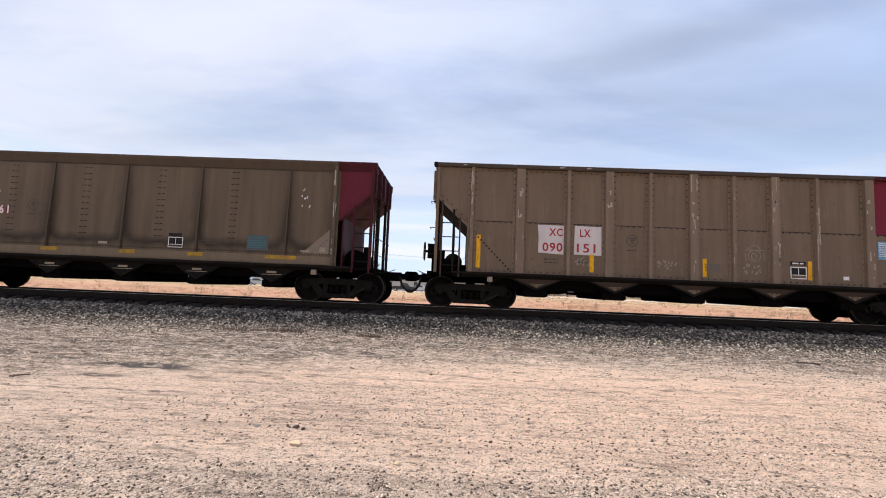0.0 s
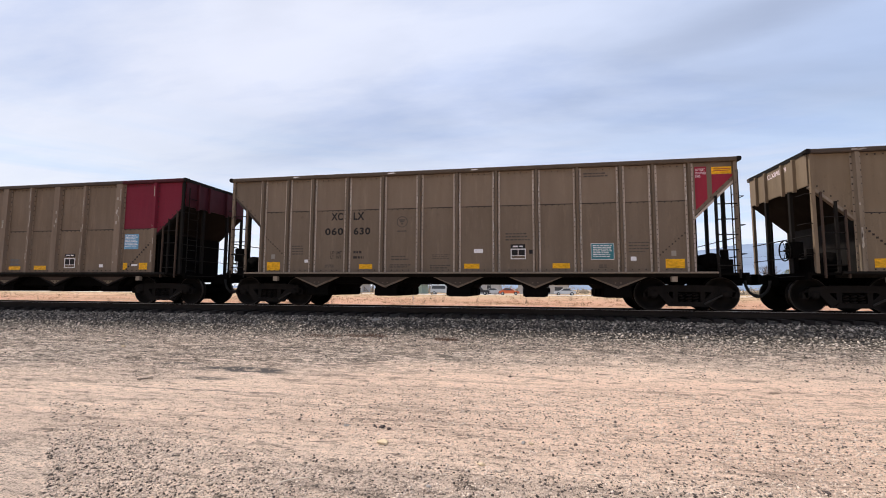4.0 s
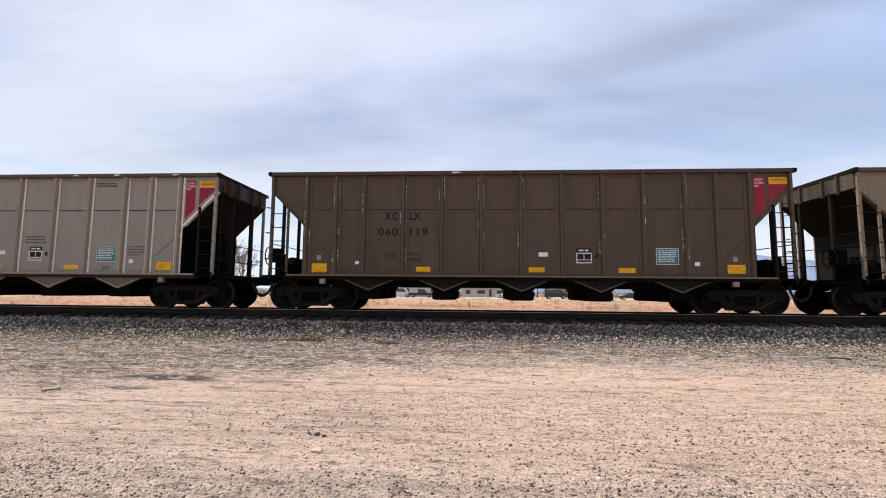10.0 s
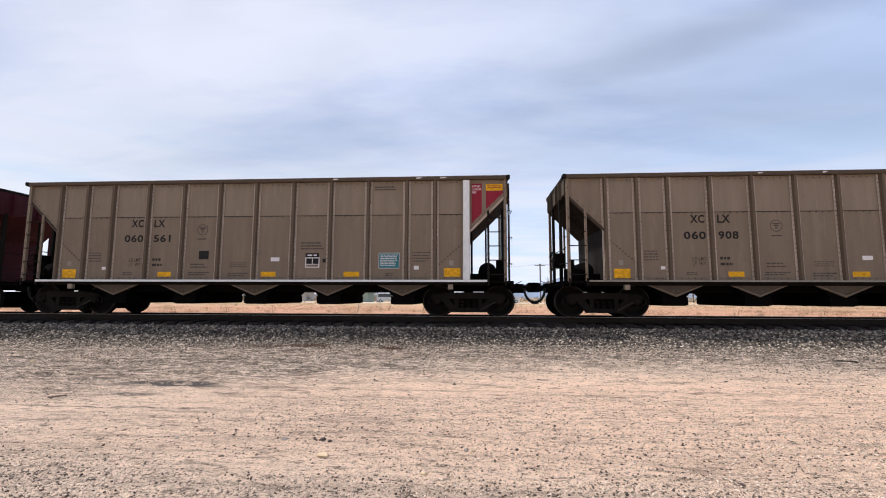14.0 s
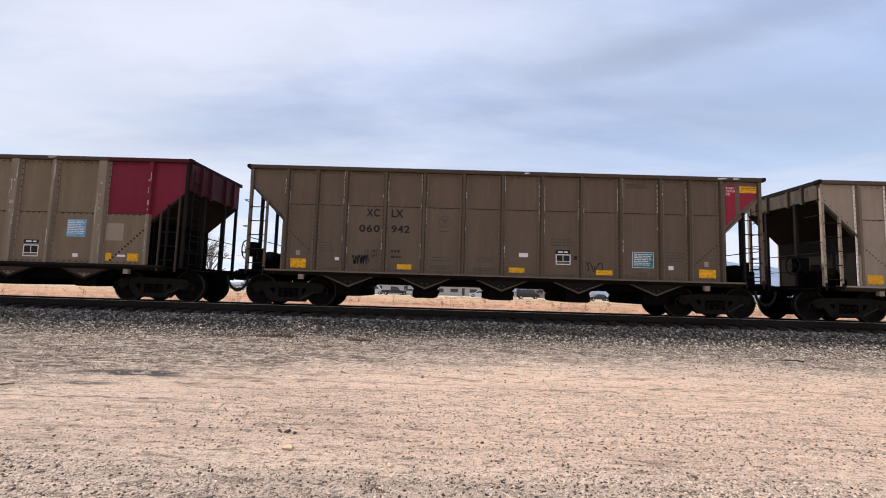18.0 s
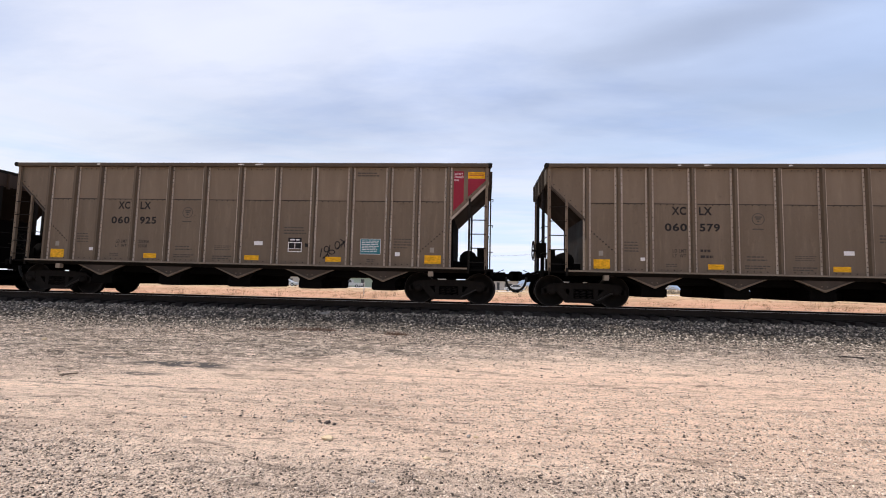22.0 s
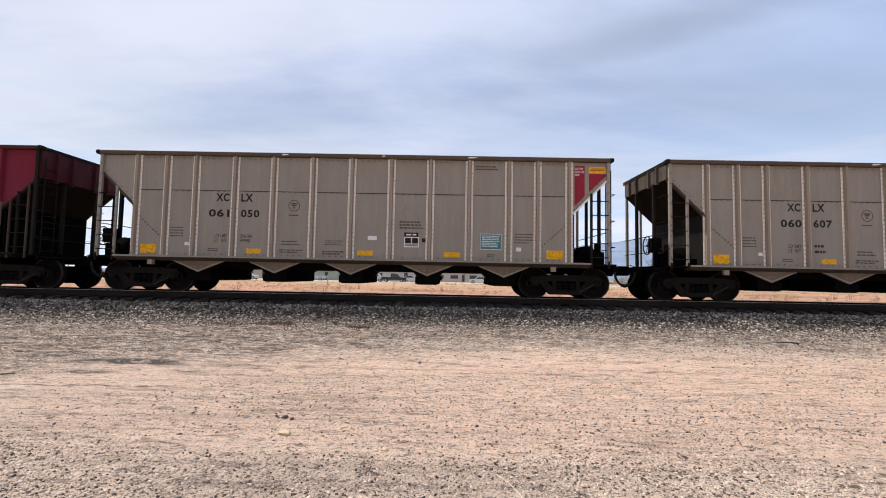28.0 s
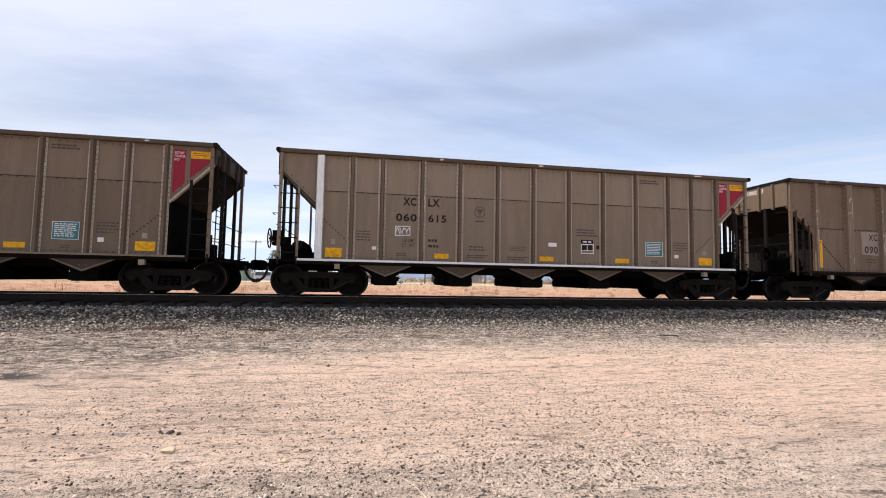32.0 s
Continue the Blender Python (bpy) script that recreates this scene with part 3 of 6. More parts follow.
def tube(bm, pts, r, n=6):
    """One unbroken round bar along a line of points."""
    rings = []
    for i, p in enumerate(pts):
        d = (Vector(pts[min(i + 1, len(pts) - 1)]) - Vector(pts[max(i - 1, 0)])).to_track_quat("Z", "Y")
        rings.append([bm.verts.new(Vector(p) + d @ Vector((r * math.cos(6.2832 * k / n), r * math.sin(6.2832 * k / n), 0))) for k in range(n)])
    for a, b in zip(rings, rings[1:]):
        for k in range(n):
            j = (k + 1) % n
            bm.faces.new((a[k], a[j], b[j], b[k]))
    bm.faces.new(rings[0][::-1]), bm.faces.new(rings[-1])


def lathe_y(bm, prof, n=28, y_sign=1):
    """A turned shape about the y axis: prof holds (radius, y)."""
    rings = []
    for r, y in prof:
        if r < 1e-6:
            rings.append([bm.verts.new((0, y * y_sign, 0))])
        else:
            rings.append([bm.verts.new((r * math.cos(2 * math.pi * i / n), y * y_sign, r * math.sin(2 * math.pi * i / n))) for i in range(n)])
    for a, b in zip(rings, rings[1:]):
        for i in range(n):
            j = (i + 1) % n
            vs = [a[i % len(a)], a[j % len(a)], b[j % len(b)], b[i % len(b)]]
            u = []
            for v in vs:
                if v not in u:
                    u.append(v)
            if len(u) > 2:
                bm.faces.new(u)


def letters(body, fat=0.03, gap=1.12):
    """A built-in-font word as a flat mesh, one unit wide and high, upright, facing the near side."""
    key = "letters|%s|%.3f|%.2f" % (body, fat, gap)
    if key not in MESHES:
        cu = bpy.data.curves.new("letters", "FONT")
        cu.body, cu.size, cu.resolution_u, cu.offset = body, 1.0, 3, fat
        cu.space_character = gap
        ob = new("letters", cu)
        bpy.context.view_layer.update()
        me = bpy.data.meshes.new_from_object(ob)
        bpy.data.objects.remove(ob)
        co = np.empty(len(me.vertices) * 3)
        me.vertices.foreach_get("co", co)
        co = co.reshape(-1, 3)
        lo, hi = co.min(0), co.max(0)
        w = np.zeros_like(co)
        w[:, 0] = (co[:, 0] - lo[0]) / (hi[0] - lo[0])
        w[:, 2] = (co[:, 1] - lo[1]) / (hi[1] - lo[1])
        me.vertices.foreach_set("co", w.ravel())
        me.materials.clear()
        me.materials.append(None)
        me.name = "letters"
        MESHES[key] = me
    return MESHES[key]


def lettering(body, u0, u1, z0, z1, y, mat, parent, label="", fat=0.03, gap=1.12):
    m = Matrix.Translation((u0, y, z0)) @ Matrix.Diagonal((u1 - u0, 1, z1 - z0, 1))
    return part("lettering", letters(body, fat, gap), mat, parent, label, m)


def decal(name, u0, u1, z0, z1, y, mat, parent, label=""):
    me = cached("unit_plate", lambda bm: box(bm, 0, 1, -0.004, 0.0, 0, 1))
    m = Matrix.Translation((u0, y, z0)) @ Matrix.Diagonal((u1 - u0, 1, z1 - z0, 1))
    return part(name, me, mat, parent, label, m)


def bars(name, key, rows, y, mat, parent, label=""):
    """Small writing that cannot be read: short bars. rows holds (u0, u1, z0, z1)."""
    def fn(bm):
        for u0, u1, z0, z1 in rows:
            box(bm, u0, u1, y - 0.004, y, z0, z1)
    return tagged(part(name, cached("bars|" + key, fn), mat, parent, label), kind="stuff")


# ---- the ground, the bed and the track ----
YT, ZR = 14.25, 0.88            # the track's middle line and the top of its rails


def ground_height(x, y):
    """Flat where the camera stands, rising gently to the foot of the ballast."""
    t = np.clip((y - 5.5) / 6.3, 0, 1)
    return 0.22 * t * t * (3 - 2 * t)


def lattice(n, seed):
    return np.random.RandomState(seed).rand(n, n)


def value_noise(x, y, seed):
    g = lattice(64, seed)
    xi, yi = np.floor(x).astype(int), np.floor(y).astype(int)
    fx, fy = x - xi, y - yi
    fx, fy = fx * fx * (3 - 2 * fx), fy * fy * (3 - 2 * fy)
    a, b = g[xi % 64, yi % 64], g[(xi + 1) % 64, yi % 64]
    c, d = g[xi % 64, (yi + 1) % 64], g[(xi + 1) % 64, (yi + 1) % 64]
    return (a * (1 - fx) + b * fx) * (1 - fy) + (c * (1 - fx) + d * fx) * fy - 0.5


def relief(x, y):
    z = ground_height(x, y)
    near = np.clip((11.8 - y) / 1.0, 0, 1) * np.clip((30 - np.abs(x)) / 10, 0, 1)
    ruts = 0.035 * value_noise(x * 0.13, y * 1.6, 1) + 0.018 * value_noise(x * 0.4, y * 3.7, 2)
    small = 0.022 * value_noise(x * 4.1, y * 4.1, 3) + 0.014 * value_noise(x * 11, y * 11, 4)
    return z + near * (ruts + small)


def quad_sheet(name, xs, ys, zfun):
    X, Y = np.meshgrid(xs, ys, indexing="ij")
    co = np.stack([X, Y, zfun(X, Y)], -1).reshape(-1, 3)
    nx, ny = len(xs), len(ys)
    i = (np.arange(nx - 1)[:, None] * ny + np.arange(ny - 1)[None, :]).ravel()
    f = np.stack([i, i + ny, i + ny + 1, i + 1], 1)
    me = bpy.data.meshes.new(name)
    me.vertices.add(len(co)); me.vertices.foreach_set("co", co.ravel().astype(np.float32))
    me.loops.add(f.size); me.loops.foreach_set("vertex_index", f.ravel().astype(np.int32))
    me.polygons.add(len(f)); me.polygons.foreach_set("loop_start", np.arange(0, f.size, 4, dtype=np.int32))
    me.update(calc_edges=True)
    me.shade_smooth()
    me.materials.append(None)
    return me


grow = [1.25 ** k for k in range(1, 28)]
xs = np.concatenate([[-14 - 3 * g for g in grow[::-1]], np.arange(-14, 14.01, 0.07), [14 + 3 * g for g in grow]])
ys = np.concatenate([[-1 - 3 * g for g in grow[::-1]], np.arange(-1, 2, 0.25), np.arange(2, 12.4, 0.055), np.arange(12.5, 20, 0.5), [20 + 3 * g for g in grow]])
ground = part("ground", quad_sheet("ground", xs, ys, relief), M_ground)
tagged(ground, "packed tan sand and gravel lot with faint tyre ruts", "ground", kind="structure")

# shoulder profile of the ballast, camera side and far side, as y and z
BED = [(11.75, 0.14), (12.05, 0.27), (12.66, 0.545), (12.90, 0.565), (13.15, 0.665), (15.55, 0.665), (15.8, 0.63), (16.7, 0.16)]


def bed_height(y):
    return np.interp(y, [p[0] for p in BED], [p[1] for p in BED])


def bed_mesh(bm):
    pts = BED + [(16.7, -0.1), (11.75, -0.1)]
    prism_x(bm, pts, -900, 900)


bed = part("ballast_bed", cached("ballast_bed", bed_mesh), M_bed)
tagged(bed, "raised bed of dark grey crushed ballast under the track", "ballast", kind="structure")


def stone_field(name, n, place, size, seed, mat, flat=0.6):
    """Many broken stones in one mesh: jittered octahedra with cut corners."""
    rs = np.random.RandomState(seed)
    p = place(rs, n)
    n = len(p)
    base = np.array([[1, 0, 0], [-1, 0, 0], [0, 1, 0], [0, -1, 0], [0, 0, 1], [0, 0, -1], [.7, .7, .5], [-.7, -.7, .4]], float)
    faces = np.array([[0, 6, 4], [6, 2, 4], [2, 1, 4], [1, 7, 4], [7, 3, 4], [3, 0, 4], [6, 0, 5], [2, 6, 5], [1, 2, 5], [7, 1, 5], [3, 7, 5], [0, 3, 5]])
    v = base[None] * rs.uniform(0.65, 1.25, (n, 8, 1)) + rs.uniform(-.18, .18, (n, 8, 3))
    s = size(rs, n)
    v *= np.stack([s * rs.uniform(.8, 1.4, n), s * rs.uniform(.7, 1.2, n), s * rs.uniform(flat * .8, flat * 1.3, n)], 1)[:, None, :]
    a = rs.uniform(0, 2 * np.pi, n)
    ca, sa = np.cos(a)[:, None], np.sin(a)[:, None]
    x, y = v[:, :, 0] * ca - v[:, :, 1] * sa, v[:, :, 0] * sa + v[:, :, 1] * ca
    v[:, :, 0], v[:, :, 1] = x, y
    tilt = rs.uniform(-.5, .5, (n, 1))
    y, z = v[:, :, 1] * np.cos(tilt) - v[:, :, 2] * np.sin(tilt), v[:, :, 1] * np.sin(tilt) + v[:, :, 2] * np.cos(tilt)
    v[:, :, 1], v[:, :, 2] = y, z
    v += p[:, None, :]
    f = (faces[None] + 8 * np.arange(n)[:, None, None]).reshape(-1, 3)
    me = bpy.data.meshes.new(name)
    co = v.reshape(-1, 3)
    me.vertices.add(len(co)); me.vertices.foreach_set("co", co.ravel().astype(np.float32))
    me.loops.add(f.size); me.loops.foreach_set("vertex_index", f.ravel().astype(np.int32))
    me.polygons.add(len(f)); me.polygons.foreach_set("loop_start", np.arange(0, f.size, 3, dtype=np.int32))
    me.update(calc_edges=True)
    me.materials.append(None)
    return part(name, me, mat)


def on_bed(rs, n):
    x = rs.uniform(-21, 21, n)
    y = 11.55 + 1.42 * rs.rand(n) ** 0.9
    z = np.where(y < 11.75, ground_height(x, y), bed_height(y))
    return np.stack([x, y, z + rs.uniform(-0.01, 0.02, n)], 1)


def past_toe(rs, n):
    x = rs.uniform(-18, 18, n)
    y = 11.9 - np.abs(rs.normal(0, 0.75, n))
    return np.stack([x, y, relief(x, y) + 0.004], 1)


def past_shoulder(rs, n):
    x = rs.uniform(-17, 17, n)
    y = 11.9 - np.abs(rs.normal(0, 1.9, n))
    x, y = x[y > 7.0], y[y > 7.0]
    return np.stack([x, y, relief(x, y) + 0.003], 1)


def on_lot(rs, n):
    y = 2.4 + 9.0 * rs.rand(n) ** 1.6
    x = rs.uniform(-1.25, 1.25, n) * y
    keep = value_noise(x * 0.5 + 7, y * 1.1 + 3, 9) + 0.5 + np.where(y < 3.8, 0.2, -.10) > rs.uniform(0.25, 0.95, n)
    x, y = x[keep], y[keep]
    return np.stack([x, y, relief(x, y) + 0.001], 1)


ballast = stone_field("ballast_stones", 38000, on_bed, lambda rs, n: rs.uniform(0.018, 0.038, n), 11, M_ballast, 0.75)
tagged(ballast, "loose broken grey ballast stones on the shoulder", "ballast", kind="stuff")
spill = stone_field("spilled_ballast", 9000, past_toe, lambda rs, n: rs.uniform(0.010, 0.032, n), 12, M_ballast, 0.6)
fines = stone_field("gravel_fines", 26000, past_shoulder, lambda rs, n: 0.006 + 0.016 * rs.rand(n) ** 1.6, 14, M_ballast, 0.6)
tagged(fines, "fine grey gravel thinning out from the ballast", "gravel", kind="stuff")
tagged(spill, "scattered grey stones rolled from the ballast onto sand", "gravel", kind="stuff")


def pebble_material():
    m, n, l, bs = nodes_of("pebble_tan")
    g = n.new("ShaderNodeNewGeometry")
    c = ramp_of(n, l, g.outputs["Random Per Island"], [(0.0, (0.05, 0.040, 0.034)), (0.27, (0.15, 0.120, 0.097)), (0.42, (0.50, 0.392, 0.306)), (1.0, (0.78, 0.62, 0.49))])
    l.new(c, bs.inputs["Base Color"])
    bs.inputs["Roughness"].default_value = 0.85
    return m


M_pebble = pebble_material()
pebbles = stone_field("gravel_pebbles", 150000, on_lot, lambda rs, n: 0.0042 + 0.0105 * rs.rand(n) ** 3, 13, M_pebble, 0.8)
tagged(pebbles, "loose tan and grey pebbles strewn over the lot", "gravel", kind="stuff")


def rail_profile(bm):
    p = [(-.076, 0), (.076, 0), (.076, .012), (.012, .032), (.009, .125), (.035, .138), (.036, .165), (-.036, .165), (-.035, .138), (-.009, .125), (-.012, .032), (-.076, .012)]
    prism_x(bm, p, -900, 900)


track = thing("railway_track", "single railway track with worn steel rails on dark ties", "railway track", kind="structure")
for y in (YT - 0.7535, YT + 0.7535):
    r = part("rail", cached("rail", rail_profile), M_rail, track, "rust-brown steel rail", pose(0, y, ZR - 0.172))
    part("rail_head", cached("rail_head", lambda bm: box(bm, -900, 900, -0.03, 0.03, 0.1655, 0.172)), M_head, r, "polished running surface")
tie = cached("tie", lambda bm: box(bm, -0.115, 0.115, -1.3, 1.3, -0.17, 0.0))
rt = random.Random(4)
for i in range(-75, 76):
    part("tie", tie, M_tie, track, "", pose(i * 0.53 + rt.uniform(-.03, .03), YT + rt.uniform(-.04, .04), ZR - 0.172 + rt.uniform(-.006, .0), 0, 0, rt.uniform(-1.5, 1.5)))


def far_ties(bm):
    for i in list(range(-500, -75)) + list(range(76, 500)):
        box(bm, i * .53 - .115, i * .53 + .115, YT - 1.3, YT + 1.3, ZR - .34, ZR - .172)


tagged(part("tie_row", cached("tie_row", far_ties), M_tie, track), kind="stuff")

# ---- the train ----
LEN = 16.27                      # coupler to coupler
REACH = {"a": 16.12, "b": 16.00, "c": 15.98}     # mirror length of the body, end to end
REAR = {"a": 14.26, "b": 14.16, "c": 14.20}      # the rear truck's centre
SIDE, SKIN = -1.60, -1.50        # outer face of the posts, face of the side sheets
WHEEL_R = 0.457
POSTS = {
    "a": [(1.84, .09), (2.70, .085), (3.53, .085), (4.66, .085), (5.77, .085), (6.90, .085), (8.01, .085), (9.14, .085), (10.26, .085), (11.37, .085), (12.50, .085), (13.32, .085), (14.22, .09)],
    "b": [(1.79, .11), (3.15, .26), (4.51, .11), (5.64, .24), (6.78, .11), (7.97, .24), (9.07, .11), (10.20, .24), (11.34, .11), (12.75, .26), (14.15, .12)],
    "c": [(1.68, .10), (3.22, .06), (5.77, .06), (7.97, .06), (10.19, .06), (12.78, .06), (14.13, .10)],
}
TOP = {"a": 4.03, "b": 4.13, "c": 4.05}
SLOPE = {"a": ((0.78, 3.52), (1.84, 2.46)), "b": ((0.78, 3.25), (1.79, 2.33)), "c": ((0.76, 3.26), (1.68, 2.42))}
SEAM = {"a": 2.93, "b": 2.50, "c": None}
BOT = 1.05


def end_shape(kind):
    """The side sheet that hangs out past the last post, over the sloped end."""
    (u0, z0), (u1, z1) = SLOPE[kind]
    return [(u0 - .04, TOP[kind] - .08), (u1, TOP[kind] - .08), (u1, z1), (u0 - .04, z0)]


def end_shape_right(kind):
    (u0, z0), (u1, z1) = SLOPE[kind]
    m, last = REACH[kind], POSTS[kind][-1][0]
    zl = z0 + (z1 - z0) * (m - last - u0) / (u1 - u0)
    return [(last, TOP[kind] - .08), (m - u0 + .04, TOP[kind] - .08), (m - u0 + .04, z0), (last, zl)]


def hat_post(bm, w, z0, z1):
    """The web and cheeks of a pressed hat-section post."""
    prof = [(-w / 2 - .012, SKIN), (-w / 2 + .012, SIDE), (w / 2 - .012, SIDE), (w / 2 + .012, SKIN)]
    a = [bm.verts.new((x, y, z0)) for x, y in prof]
    b = [bm.verts.new((x, y, z1)) for x, y in prof]
    bm.faces.new(a), bm.faces.new(b)
    for i in range(len(prof)):
        j = (i + 1) % len(prof)
        bm.faces.new((a[i], a[j], b[j], b[i]))


def flanges(bm, w, z0, z1):
    f = w / 2 + .064
    for x0, x1 in ((-f, -w / 2 - .013), (w / 2 + .013, f)):
        box(bm, x0, x1, SKIN - .012, SKIN - .001, z0, z1)


def rivets(bm, kind):
    s = .012 if kind == "a" else .016
    if kind != "c":
        box(bm, POSTS[kind][0][0], POSTS[kind][-1][0], SKIN - .003, SKIN, SEAM[kind] - .016, SEAM[kind] + .004)

    def dot(x, z, y=SKIN - .012, s=s):
        box(bm, x - s, x + s, y - .008, y, z - s, z + s)
    for u, w in POSTS[kind]:
        if kind == "c":
            continue
        f = w / 2 + .039
        k = 22 if kind == "a" else 17
        for i in range(k):
            z = BOT + .10 + (TOP[kind] - BOT - .32) * i / (k - 1)
            big = .011 if kind == "a" else .017 if z > 3.1 else .011
            dot(u - f, z, s=big), dot(u + f, z, s=big)
    if kind == "c":
        for u in (4.57, 6.77, 9.01, 11.17):
            for i in range(13):
                z = 1.55 + 2.1 * i / 12
                box(bm, u - .11, u - .02, SKIN - .006, SKIN, z - .012, z + .012)
                box(bm, u + .02, u + .11, SKIN - .006, SKIN, z - .012, z + .012)
        for i in range(150):
            dot(1.9 + 12.1 * i / 149, TOP["c"] - .28, SKIN, .021), dot(1.9 + 12.1 * i / 149, 1.37, SKIN)
    else:
        for i in range(72):
            x = POSTS[kind][0][0] + .1 + (POSTS[kind][-1][0] - POSTS[kind][0][0] - .2) * i / 71
            if min(abs(x - u) for u, w in POSTS[kind]) > .2:
                dot(x, SEAM[kind] - .03, SKIN), dot(x, BOT + .05, SKIN), dot(x, TOP[kind] - .17, SKIN)
    (u0, z0), (u1, z1) = SLOPE[kind]
    n = 13
    for i in range(n):                       # bolts along the hidden slope sheet
        x, z = u1 + .12 + .95 * i / (n - 1), z1 - .45 - .85 * i / (n - 1)
        if kind == "b":
            z = z1 - .22 - .95 * i / (n - 1)
        if kind == "a" and i > 9:
            continue
        big = {"a": .017, "b": .025, "c": .012}[kind]
        dot(x, z + (.12 if kind == "a" else 0), SKIN, big), dot(REACH[kind] - x, z + (.12 if kind == "a" else 0), SKIN, big)
    for i in range(7):                       # along the open slope edge
        x, z = u0 + (u1 - u0) * i / 7, z0 + (z1 - z0) * i / 7 + .08
        dot(x, z, SKIN), dot(REACH[kind] - x, z, SKIN)
    if kind == "a":                          # bolts of the ladder clips on the corner and end posts
        for k in range(9):
            z = 1.25 + .30 * k
            dot(u0 + .02, z, -1.571), dot(REACH[kind] - u0 - .02, z, -1.571)
            if z < z0 + (z1 - z0) * .5 / (u1 - u0) - .1:
                dot(u0 + .5, z, -1.561), dot(REACH[kind] - u0 - .5, z, -1.561)


def slope_lip(bm, kind):
    """The turned-out lip along the lower edge of the overhanging side sheet."""
    (u0, z0), (u1, z1) = SLOPE[kind]
    k = (z1 - z0) / (u1 - u0)
    d = .075 if kind == "a" else .09
    prism(bm, [(u0 - .03, z0), (u1 - .05, z0 + k * (u1 - .02 - u0)), (u1 - .05, z0 + k * (u1 - .02 - u0) - d), (u0 - .03, z0 - d)], SKIN - .022, SKIN + .10)


def chord_cap(bm, kind):
    """The worn rounded cap where side and end chords meet."""
    t = TOP[kind]
    prism(bm, [(.655, t - .03), (.66, t - .085), (.69, t - .115), (.75, t - .115), (.77, t - .08), (.77, t + .004), (.69, t + .006), (.665, t - .006)], SIDE - .026, SKIN + .05)


def slope_sheet(bm, kind):
    (u0, z0), (u1, z1) = SLOPE[kind]
    k = (z1 - z0) / (u1 - u0)
    ue = u0 + (0.95 - z0) / k
    prism(bm, [(u0 - .03, z0), (u0, z0), (ue, .95), (ue, .91), (u0 - .03, z0 - .05)], -1.49, 1.49)


def vee(bm, wide, tip):
    """Pressed gusset plate under the sill."""
    prism(bm, [(-wide, .90), (wide, .90), (0, tip + .04)], -1.44, -1.40)


def vee_rim(bm, wide, tip):
    for s in (-1, 1):
        prism(bm, [(s * (wide - .02), .90), (s * (wide + .05), .90), (0, tip - .01), (0, tip + .045)], -1.47, -1.38)
    for x in (-.07, .07):
        box(bm, x - .015, x + .015, -1.448, -1.44, tip + .13, tip + .16)


def chute(bm, kind):
    """A hopper bottom running across the car: sloped sheets down to a narrow gate box."""
    w, z = {"a": (.31, .345), "b": (.30, .40), "c": (.26, .37)}[kind]
    prism(bm, [(-.64, .93), (-w, .60), (-w, z + .03), (-w + .04, z), (w - .04, z), (w, z + .03), (w, .60), (.64, .93)], -1.36, 1.36)
    for y in (-1.38, -.5, .5, 1.30):
        prism(bm, [(-w - .03, .58), (-w - .03, z + .02), (w + .03, z + .02), (w + .03, .58)], y, y + .06)
    if kind == "b":
        rod(bm, (-1.0, -.9, .60), (1.0, -.9, .60), .035, 6)
        rod(bm, (-.9, .4, .54), (.9, .4, .54), .045, 6)
        prism(bm, [(.40, .62), (.75, .50), (.95, .54), (1.0, .66)], -.9, -.5)
    else:
        box(bm, .2, .42, -1.0, -.8, .47, .60)


def truck_frame(bm):
    """Cast side frame: arched top, windows, spring seat and pedestals."""
    y0, y1 = -1.07, -.93
    prism(bm, [(-1.14, .52), (-.98, .65), (-.50, .70), (.50, .70), (.98, .65), (1.14, .52), (1.09, .38), (.74, .47), (.44, .52), (-.44, .52), (-.74, .47), (-1.09, .38)], y0, y1)
    for s in (-1, 1):
        prism(bm, [(s * .84, .54), (s * .60, .54), (s * .22, .13), (s * .50, .13)], y0 + .01, y1 - .01)
        prism(bm, [(s * .40, .52), (s * .28, .52), (s * .28, .24), (s * .40, .24)], y0 + .02, y1 - .02)
        box(bm, s * 1.10 - .07, s * 1.10 + .07, y0, y1, .36, .52)
    prism(bm, [(-.50, .13), (.50, .13), (.38, .25), (-.38, .25)], y0 - .02, y1 + .02)
    for s in (-1, 1):
        prism(bm, [(s * .74, .66), (s * 1.02, .64), (s * 1.06, .44), (s * .72, .44)], y0 - .015, y1)


def spring_coil(bm):
    n, turns, r = 28, 3.5, .062
    tube(bm, [Vector((r * math.cos(turns * 2 * math.pi * i / n), r * math.sin(turns * 2 * math.pi * i / n), .26 * i / n)) for i in range(n + 1)], .021, 5)


def wheel_mesh(bm):
    prof = [(0, -.83), (.09, -.83), (.10, -.80), (.14, -.76), (.34, -.735), (.375, -.80), (.45, -.80), (.457, -.79), (.459, -.70), (.485, -.69), (.485, -.665), (.40, -.66), (.36, -.70), (.14, -.71), (.10, -.69), (0, -.69)]
    lathe_y(bm, prof, 36)


M_rim = painted("worn_rim", (0.055, 0.047, 0.041), (0.02, 0.017, 0.015), 0.4, 0.5, 0.7)


def rim_face(bm):
    lathe_y(bm, [(.435, -.8005), (.437, -.806), (.452, -.806), (.459, -.797), (.4595, -.76), (.457, -.76)], 36)


def bearing(bm):
    lathe_y(bm, [(0, -1.13), (.06, -1.13), (.075, -1.12), (.105, -1.10), (.105, -.93), (0, -.93)], 14)
    for i in range(3):
        a = 2 * math.pi * i / 3
        rod(bm, (.05 * math.cos(a), -1.14, .05 * math.sin(a)), (.05 * math.cos(a), -1.12, .05 * math.sin(a)), .014, 6)


